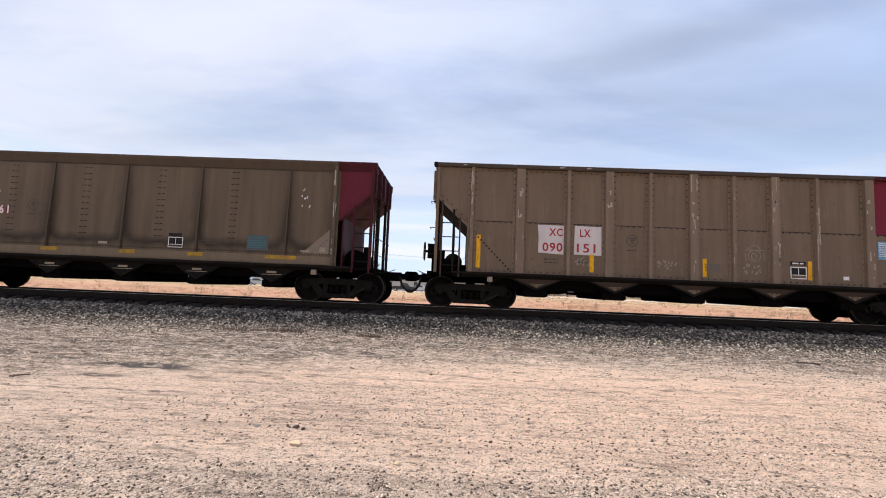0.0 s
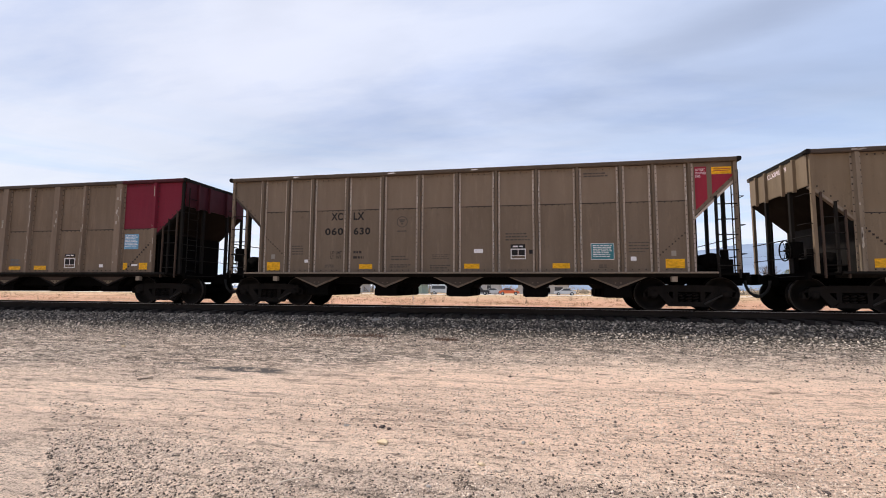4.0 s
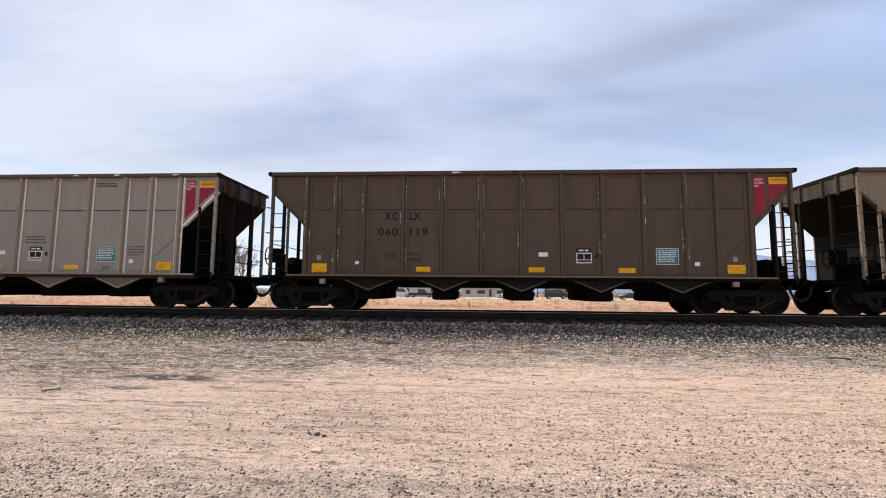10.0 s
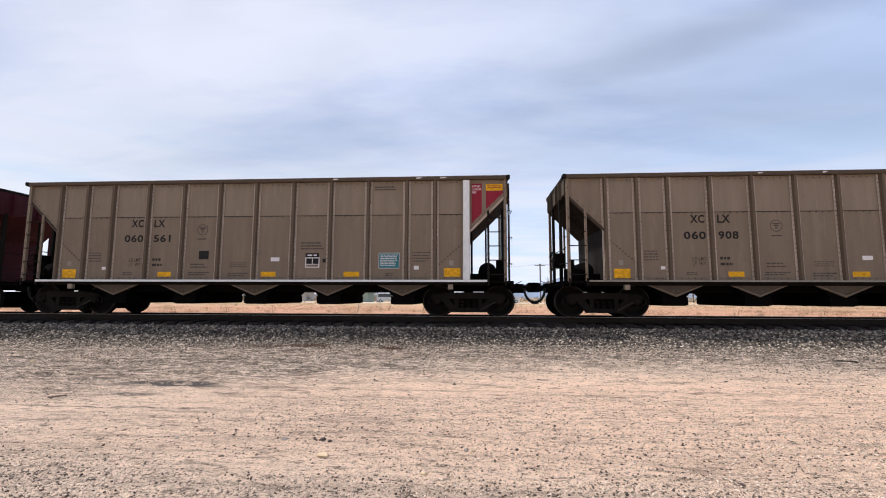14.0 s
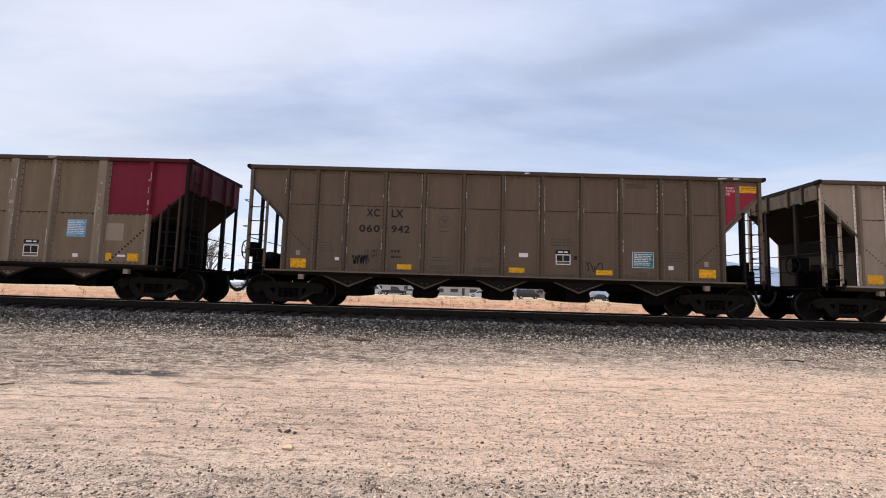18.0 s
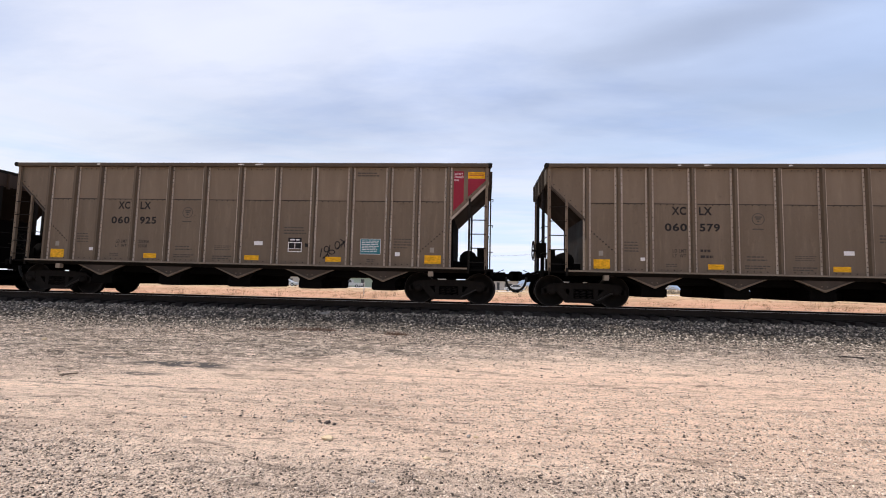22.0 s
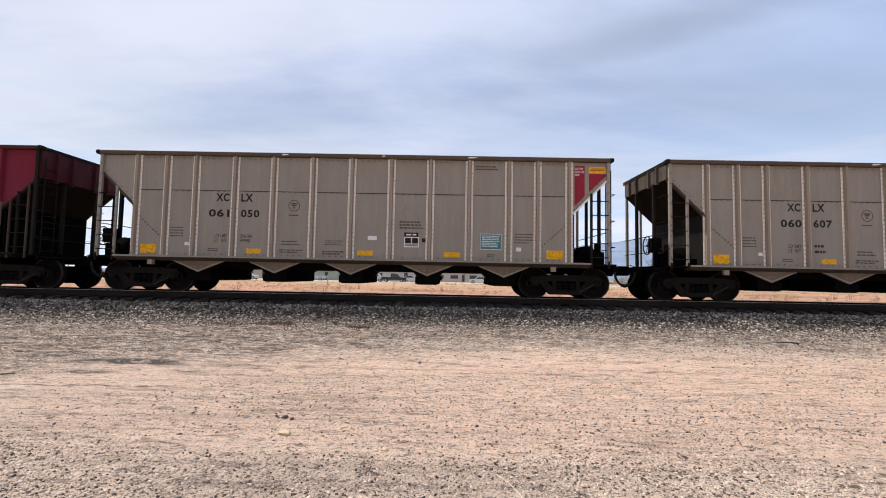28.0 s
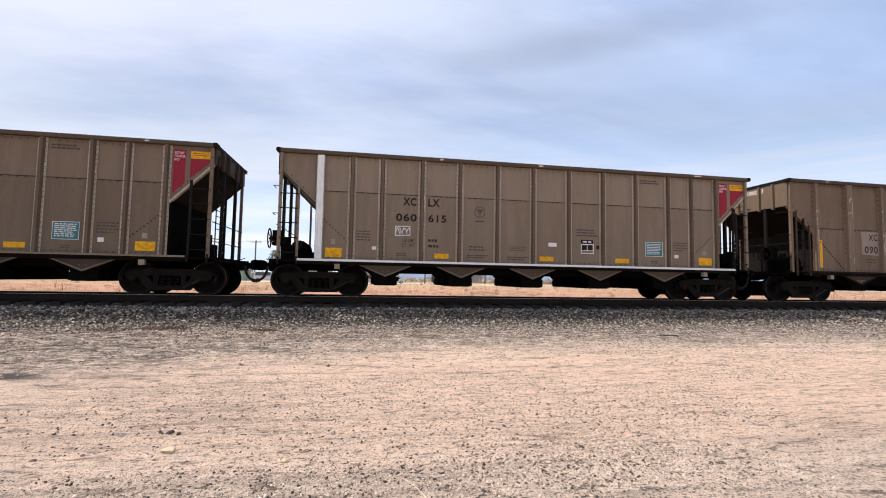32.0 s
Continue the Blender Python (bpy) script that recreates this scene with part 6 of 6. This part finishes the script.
def strap(bm):
    pts = [(-.42, .03, .02), (-.2, .0, .05), (0, -.02, .045), (.2, -.05, .05), (.38, -.10, .02)]
    tube(bm, [Vector(p) * .5 for p in pts], .02, 6)


tagged(part("metal_scrap", cached("strap", strap), M_strap, None, "", pose(7.37, 9.77, .17, 0, 0, -8)), "dark bent strap of rusty scrap on gravel", "scrap metal")
tagged(part("stick", cached("stick", lambda bm: (rod(bm, (-.09, -.04, .02), (.02, .0, .03), .012, 5), rod(bm, (.02, 0, .03), (.10, .05, .02), .011, 5))), M_stick, None, "", pose(-5.92, 6.15, 0, 0, 0, 25)), "short weathered stick lying on the sand", "stick")


M_stalk = plain("bleached_stalk", (0.66, 0.56, 0.44), 0.8)
for k, (xa, ya, xb, yb) in enumerate(((.45, 3.44, .60, 3.10), (.38, 3.86, .52, 3.80), (-1.9, 3.25, -1.7, 3.36))):
    za, zb = (float(relief(np.array([x]), np.array([y]))[0]) for x, y in ((xa, ya), (xb, yb)))
    ob = part("dry_stalk", cached("stalk|%d" % k, lambda bm: tube(bm, [Vector((0, 0, .004)), Vector(((xb - xa) * .55, (yb - ya) * .45, zb - za + .014)), Vector((xb - xa, yb - ya, zb - za + .004))], .0035, 5)), M_stalk, None, "", pose(xa, ya, za))
    tagged(ob, "thin bleached stalk lying on gravel", "stalk", "dry stalks on the lot")


def weed(bm, n, spread, h, seed):
    r = random.Random(seed)
    for _ in range(n):
        a, d = r.uniform(0, 6.28), r.uniform(0, 1) ** .6 * spread
        p = Vector((d * math.cos(a) * 2.2, d * math.sin(a), 0))
        t = p + Vector((r.uniform(-.09, .09), r.uniform(-.07, .07), r.uniform(.4, 1) * h))
        w = Vector((.006, .003, 0))
        bm.faces.new([bm.verts.new(v) for v in (p - w, p + w, t)])


for k, (x, y, n, sp, h) in enumerate(((-4.12, 11.1, 260, .26, .12), (-5.25, 10.95, 150, .24, .09), (-2.0, 10.75, 130, .14, .12))):
    ob = part("weed_tuft", cached("weed|%d" % k, lambda bm: weed(bm, n, sp, h, k)), M_weed, None, "", pose(x, y, .20))
    tagged(ob, "low reddish-brown dried weed at the ballast foot", "weed", "weeds by the ballast")

# ---- beyond the line ----
M_render = plain("white_siding", (0.48, 0.47, 0.45), 0.7, 0, .08, 2)
M_roofgrey = plain("roof_sheet", (0.30, 0.30, 0.31), 0.6)
M_glassdark = plain("dark_window", (0.07, 0.075, 0.08), 0.25)
M_green = plain("pale_green_siding", (0.32, 0.40, 0.34), 0.7)
M_carwhite = plain("car_white", (0.52, 0.52, 0.52), 0.3, 0, .05)
M_carblack = plain("car_black", (0.045, 0.043, 0.045), 0.35)
M_carred = plain("car_orange_red", (0.62, 0.14, 0.06), 0.35)
M_carsilver = plain("car_silver", (0.45, 0.47, 0.48), 0.3, .4)
M_tyre = plain("tyre", (0.02, 0.02, 0.02), 0.9)
M_pole = plain("pole_wood", (0.11, 0.09, 0.075), 0.9)
M_bark = plain("bark_grey", (0.16, 0.135, 0.115), 0.95)
M_needles = plain("evergreen", (0.12, 0.13, 0.075), 0.9, 0, .3, 3)
M_twig = plain("dry_brush", (0.20, 0.15, 0.10), 0.95, 0, .3, 3)
GZ = .22


def building(x0, x1, y, h, mat, roof, holes, label):
    b = thing("building", label, "building", pose(0, y, GZ))
    part("wall", cached("bw|%.1f" % x0, lambda bm: box(bm, x0, x1, 0, 7, -.3, h)), mat, b)
    part("roof", cached("br|%.1f" % x0, lambda bm: prism_x(bm, [(-.4, h), (7.4, h), (7.4, h + .15), (3.5, h + roof), (-.4, h + .15)], x0 - .4, x1 + .4)), M_roofgrey, b)
    for k, (u0, u1, z0, z1) in enumerate(holes):
        w = part("window" if z0 > .3 else "door", cached("bh|%.1f%d" % (x0, k), lambda bm: box(bm, u0, u1, -.03, .02, z0, z1)), M_glassdark, b)
        part("frame", cached("bf|%.1f%d" % (x0, k), lambda bm: (box(bm, u0 - .08, u1 + .08, -.05, 0, z1, z1 + .08), box(bm, u0 - .08, u1 + .08, -.05, 0, z0 - .08, z0))), M_render, w)


building(-17.5, -7.0, 108, 2.7, M_render, .8, [(-16, -15.2, .1, 2.0), (-13.2, -12.2, .9, 1.9), (-10, -9.1, .1, 2.1)], "low white building with dark doors across the field")
building(-3.0, 9.5, 118, 2.4, M_render, .7, [(-1.8, -.6, .8, 1.8), (1.2, 3.2, .9, 1.8), (4.2, 4.9, .1, 2.0), (6.2, 8.2, .9, 1.8)], "long white mobile home with dark windows")
building(-33.0, -25.5, 106, 2.2, M_green, .9, [(-31.5, -30.6, .8, 1.7), (-28.5, -27.7, .1, 1.9)], "pale green shed across the field")
building(-56.0, -48.0, 125, 2.4, M_render, 1.0, [(-54.5, -53.5, .9, 1.8), (-51, -50.2, .1, 2.0)], "small white house across the field")
building(26.0, 38.0, 140, 2.8, M_roofgrey, 1.0, [(28, 30, .1, 2.3), (33, 34, .9, 1.9)], "grey shed far across the field")


def road_sheet(bm):
    box(bm, -420, 420, 92.5, 101.5, GZ - .2, GZ + .015)


M_road = plain("pale_gravel_road", (0.60, 0.56, 0.51), 0.9, 0, .12, .8)
tagged(part("road", cached("road", road_sheet), M_road), "pale gravel road beyond the dry field", "road", kind="structure")


def vehicle(kind, x, y, paint, label, flip=1):
    """A parked car, pick-up or van, side on, 4 to 5 m long."""
    v = thing(kind, label, "car", pose(x, y, GZ, 0, 0, 0 if flip > 0 else 180))
    if kind == "pickup_truck":
        low = [(-2.6, .45), (2.6, .45), (2.6, .95), (1.3, 1.05), (-2.6, 1.05)]
        cab = [(-.6, 1.05), (1.3, 1.05), (.75, 1.75), (-.5, 1.75)]
    elif kind == "van":
        low = [(-2.4, .4), (2.4, .4), (2.4, 1.0), (1.7, 1.15), (-2.4, 1.15)]
        cab = [(-2.4, 1.15), (1.7, 1.15), (1.0, 2.0), (-2.3, 2.0)]
    else:
        low = [(-2.15, .35), (2.15, .35), (2.15, .75), (1.1, .92), (-1.7, .95), (-2.15, .85)]
        cab = [(-1.6, .94), (1.1, .92), (.35, 1.42), (-.95, 1.42)]
    body = part("body", cached("vb|" + kind, lambda bm: prism(bm, low, -.85, .85)), paint, v)
    part("cabin", cached("vc|" + kind, lambda bm: prism(bm, cab, -.76, .76)), paint, v)
    cx = sum(p[0] for p in cab) / 4
    part("side_window", cached("vw|" + kind, lambda bm: prism(bm, [(cx + (x - cx) * .84, cab[0][1] + .06 + (z - cab[0][1]) * .82) for x, z in cab], -.78, .78)), M_glassdark, v)
    for s in (-1, 1):
        wx = low[1][0] * .64 * s
        for q in (-.80, .80):
            w = part("wheel", cached("vt", lambda bm: rod(bm, (0, -.11, 0), (0, .11, 0), .34, 14)), M_tyre, v, "", pose(wx, q, .34))
            part("rim", cached("vr", lambda bm: rod(bm, (0, -.12, 0), (0, .12, 0), .19, 10)), M_carsilver, w)


vehicle("pickup_truck", -11.0, 96, M_carblack, "dark pick-up parked beyond the field")
vehicle("van", -15.6, 97, M_carwhite, "white van parked beyond the field")
vehicle("car", 7.3, 99, M_carwhite, "white car parked beyond the field", -1)
vehicle("car", -4.3, 97, M_carred, "orange-red car parked beyond the field")
vehicle("car", -8.0, 103, M_carwhite, "white car parked beside the building")
vehicle("car", -42.6, 97, M_carsilver, "silver car parked beyond the field")
vehicle("van", 17.5, 97, M_carblack, "black sport utility car parked beyond the field")
vehicle("car", 33.0, 98, M_carblack, "dark car parked beyond the field", -1)
vehicle("pickup_truck", -29.0, 99, M_carsilver, "silver pick-up parked beside the shed", -1)
vehicle("van", -19.5, 100, M_carsilver, "silver van parked beyond the field")


def utility_pole(x, y, h):
    p = thing("utility_pole", "weathered wooden utility pole with a crossarm", "utility pole", pose(x, y, GZ), "poles along the road")
    part("post", cached("pole|%.1f" % h, lambda bm: rod(bm, (0, 0, -.3), (0, 0, h), .14, 8)), M_pole, p)
    part("crossarm", cached("arm", lambda bm: box(bm, -1.1, 1.1, -.06, .06, -.06, .06)), M_pole, p, "", pose(0, 0, h - .35))
    for k in (-1.0, -.4, .4, 1.0):
        part("insulator", cached("insul", lambda bm: rod(bm, (0, 0, 0), (0, 0, .2), .05, 6)), M_roofgrey, p, "", pose(k, 0, h - .29))


POLES = [(-118, 8.6), (-62, 8.6), (-22, 8.6), (14.2, 8.6), (52, 8.6), (95, 8.6)]
for x, h in POLES:
    utility_pole(x, 100.6, h)


def wire_span(bm, k, xa, xb, h):
    pts = [Vector((xa + k + (xb - xa) * t / 8, 100.6, GZ + h - .09 - .9 * (1 - (t / 4 - 1) ** 2))) for t in range(9)]
    tube(bm, pts, .006, 4)


lines = thing("power_line", "thin overhead wires slung between the poles", "power line")
for k in (-1.0, .4, 1.0):
    for (xa, h), (xb, _) in zip(POLES, POLES[1:]):
        part("wire", cached("wire|%.1f%.0f" % (k, xa), lambda bm: wire_span(bm, k, xa, xb, h)), M_strap, lines)


def grow_branch(bm, p, d, length, r, depth, rng):
    q = p + d * length
    rod(bm, p, q, r, 5)
    if depth == 0:
        return
    for _ in range(3 if depth > 1 else 4):
        e = (d + Vector((rng.uniform(-.75, .75), rng.uniform(-.75, .75), rng.uniform(-.1, .6)))).normalized()
        grow_branch(bm, p + d * length * rng.uniform(.55, 1.0), e, length * rng.uniform(.55, .8), r * .55, depth - 1, rng)


def bare_tree(x, y, h, seed):
    t = thing("tree", "leafless grey deciduous tree across the field", "tree", pose(x, y, GZ), "trees beyond the field")
    rng = random.Random(seed)
    part("trunk", cached("trunk|%d" % seed, lambda bm: rod(bm, (0, 0, -.3), (0, 0, h * .3), h * .022, 7)), M_bark, t)

    def crown(bm):
        for _ in range(5):
            grow_branch(bm, Vector((0, 0, h * .27)), Vector((rng.uniform(-.6, .6), rng.uniform(-.6, .6), 1)).normalized(), h * .27, h * .012, 4, rng)
    part("crown", cached("crown|%d" % seed, crown), M_bark, t)


def leafy_tree(x, y, h, w, seed):
    t = thing("tree", "dark green evergreen with an uneven crown", "tree", pose(x, y, GZ), "trees beyond the field")
    rng = random.Random(seed)
    part("trunk", cached("ltrunk|%d" % seed, lambda bm: rod(bm, (0, 0, -.3), (0, 0, h * .7), h * .025, 7)), M_bark, t)

    def crown(bm):
        for _ in range(1500):
            a, z = rng.uniform(0, 6.28), rng.uniform(.22, 1)
            r = w * math.sin(math.pi * (z - .2) / .82) ** .7 * rng.uniform(.25, 1) * (.75 + .25 * math.sin(3 * a + 9 * z))
            p = Vector((r * math.cos(a), r * math.sin(a), z * h))
            u = Vector((rng.uniform(-1, 1), rng.uniform(-1, 1), rng.uniform(-1, 1))).normalized()
            v = u.orthogonal().normalized()
            s = rng.uniform(.08, .2)
            bm.faces.new([bm.verts.new(p + o) for o in (u * s, v * s * .6, -u * s, -v * s * .6)])
    part("crown", cached("lcrown|%d" % seed, crown), M_needles, t)


for k, (x, y, h) in enumerate(((-66, 116, 18), (-59.5, 113, 13), (-31, 112, 5.2), (25, 115, 8.5), (29.5, 120, 11.2), (33, 118, 7.8), (-45, 126, 9), (21, 130, 7), (60, 130, 9), (-84, 120, 10), (12, 150, 6))):
    bare_tree(x, y, h, 20 + k)
for k, (x, y, h, w) in enumerate(((-57.0, 104, 12.0, 3.0), (-73, 125, 9, 3.0), (40, 150, 6.5, 3.5), (-20.8, 115, 7.4, 2.2), (70, 140, 7, 3))):
    leafy_tree(x, y, h, w, 60 + k)


def stake(x, y, h):
    ob = part("marker_stake", cached("stake|%.1f" % h, lambda bm: (box(bm, -.035, .035, -.02, .02, -.1, h), box(bm, -.10, .10, -.03, -.02, h - .22, h - .10))), M_render, None, "", pose(x, y, GZ))
    tagged(ob, "thin white marker stake in dry grass", "stake")


stake(-11.5, 44, 1.25), stake(-33, 60, 1.2), stake(16, 52, 1.2)


def grass(rs, n, y0, y1):
    y = y0 + (y1 - y0) * rs.rand(n) ** 1.7
    x = rs.uniform(-1.5, 1.5, n) * y
    return x, y


def grass_field(name, n, y0, y1, h0, seed, mat):
    """Tufts of dry stems over the field, each stem one thin blade."""
    rs = np.random.RandomState(seed)
    cx, cy = grass(rs, n, y0, y1)
    keep = value_noise(cx * .15 + 40, cy * .3 + 5, 21) + .5 > rs.uniform(.15, .8, n)
    cx, cy = cx[keep], cy[keep]
    n, k = len(cx), 9
    s = (cy / 30) ** .5
    bx = cx[:, None] + rs.normal(0, .10, (n, k)) * s[:, None]
    by = cy[:, None] + rs.normal(0, .10, (n, k))
    h = h0 * rs.uniform(.4, 1.2, (n, 1)) * rs.uniform(.6, 1.1, (n, k))
    w = .008 * s[:, None] * np.ones((n, k))
    a = np.stack([bx - w, by, np.full((n, k), GZ)], -1)
    b = np.stack([bx + w, by, np.full((n, k), GZ)], -1)
    c = np.stack([bx + rs.normal(0, .12, (n, k)), by + rs.normal(0, .12, (n, k)), GZ + h], -1)
    co = np.stack([a, b, c], 2).reshape(-1, 3)
    me = bpy.data.meshes.new(name)
    me.vertices.add(len(co)); me.vertices.foreach_set("co", co.ravel().astype(np.float32))
    m = len(co) // 3
    me.loops.add(3 * m); me.loops.foreach_set("vertex_index", np.arange(3 * m, dtype=np.int32))
    me.polygons.add(m); me.polygons.foreach_set("loop_start", np.arange(0, 3 * m, 3, dtype=np.int32))
    me.update(calc_edges=True)
    me.materials.append(None)
    return part(name, me, mat)


def straw_material():
    m, n, l, bs = nodes_of("dry_grass")
    g = n.new("ShaderNodeNewGeometry")
    c = ramp_of(n, l, g.outputs["Random Per Island"], [(0, (0.20, 0.145, 0.075)), (.4, (0.42, 0.27, 0.15)), (.8, (0.56, 0.32, 0.21)), (1, (0.29, 0.225, 0.115))])
    l.new(c, bs.inputs["Base Color"])
    bs.inputs["Roughness"].default_value = .9
    return m


M_straw = straw_material()
tagged(grass_field("dry_grass", 9000, 17.5, 95, .22, 31, M_straw), "dry orange-tan grass over the field beyond the track", "grass", kind="stuff")
tagged(grass_field("brush", 260, 24, 95, .75, 33, M_twig), "scattered low brown brush in the field", "brush", kind="stuff")


def thicket(bm):
    """Low grey-green scrub along the far edge of the field, in clumps with gaps."""
    r = random.Random(77)
    for _ in range(800):
        x, y = r.uniform(-150, 150), r.uniform(126, 150)
        h, w = r.choice((.9, 1.3, 1.8, 2.4, 3.2)) * r.uniform(.8, 1.3), r.uniform(.8, 2.6)
        for _ in range(34):
            a, d = r.uniform(0, 6.28), r.random() ** .6 * w
            p = Vector((x + d * math.cos(a), y + d * math.sin(a) * .6, GZ + h * r.random() ** .7 * (1 - .6 * d / w)))
            u = Vector((r.uniform(-1, 1), r.uniform(-.5, .5), r.uniform(-1, 1))).normalized()
            v = u.orthogonal().normalized()
            s = r.uniform(.12, .34)
            bm.faces.new([bm.verts.new(p + o) for o in (u * s, v * s * .6, -u * s, -v * s * .6)])


M_scrub = plain("grey_green_scrub", (0.26, 0.215, 0.155), 0.95, 0, .35, .3)
tagged(part("scrub", cached("thicket", thicket), M_scrub), "low grey-green scrub along the far field edge", "scrub", kind="stuff")


def ridge(bm):
    """Long low hills on the horizon."""
    rs = np.random.RandomState(8)
    n = 160
    prev = None
    for i in range(n + 1):
        a = -1.3 + 2.6 * i / n
        d = 3600
        x, y = d * math.sin(a), d * math.cos(a)
        h = 20 + 300 * math.exp(-((a - .42) / .28) ** 2) + 130 * math.exp(-((a - .95) / .25) ** 2) + 26 * noise.noise((a * 9, 1, 0)) + 12 * noise.noise((a * 30, 4, 0))
        h = max(h, 8)
        row = [bm.verts.new((x, y, -5)), bm.verts.new((x * 1.08, y * 1.08, h * .6)), bm.verts.new((x * 1.2, y * 1.2, h * 1.15)), bm.verts.new((x * 1.3, y * 1.3, -5))]
        if prev:
            for k in range(3):
                bm.faces.new((prev[k], row[k], row[k + 1], prev[k + 1]))
        prev = row


# the distance haze is painted into the hills' base colour
M_hill = plain("hazy_blue_hills", (0.20, 0.25, 0.33), 1.0, 0, .12, .004)
tagged(part("hills", cached("ridge", ridge), M_hill), "hazy blue hills low on the horizon", "hills", kind="structure")

# ---- what moves ----
# seconds and where the leading reference coupler stands along the track
RUN = [
    (0, -1.41), (1, 12.84), (2, 26.90), (3, 40.60), (4, 55.00), (5, 69.20),
    (6, 83.46), (7, 97.65), (8, 111.38), (9, 126.00), (10, 139.78), (11, 154.44),
    (12, 168.72), (13, 182.80), (14, 197.03), (15, 211.05), (16, 225.26), (17, 239.17),
    (18, 253.85), (19, 268.15), (20, 281.91), (21, 296.45), (22, 310.20), (23, 324.85),
    (24, 339.08), (25, 352.88), (26, 367.38), (27, 381.55), (28, 396.05), (29, 409.91),
    (30, 424.12), (31, 438.89), (32, 452.66),
]


def run_at(t):
    return float(np.interp(t, [a for a, b in RUN], [b for a, b in RUN]))


def motions():
    for number, car in enumerate(CARS):
        walk(car, [(t, pose(x - LEN * number, YT, ZR)) for t, x in RUN])
    # wheels roll without slipping; alike axles share one set of keys
    for k, x in enumerate((-.89, .89)):
        first = WHEELS[k][0]
        walk(first, [(i / FPS, pose(x, 0, WHEEL_R, 0, math.degrees(run_at(i / FPS) / WHEEL_R) % 360, 0)) for i in range(int(32 * FPS) + 1)])
        keys = first.animation_data
        for w in WHEELS[k][1:]:
            w.rotation_mode = "QUATERNION"
            d = w.animation_data_create()
            d.action = keys.action
            d.action_slot = keys.action_slot


motions()
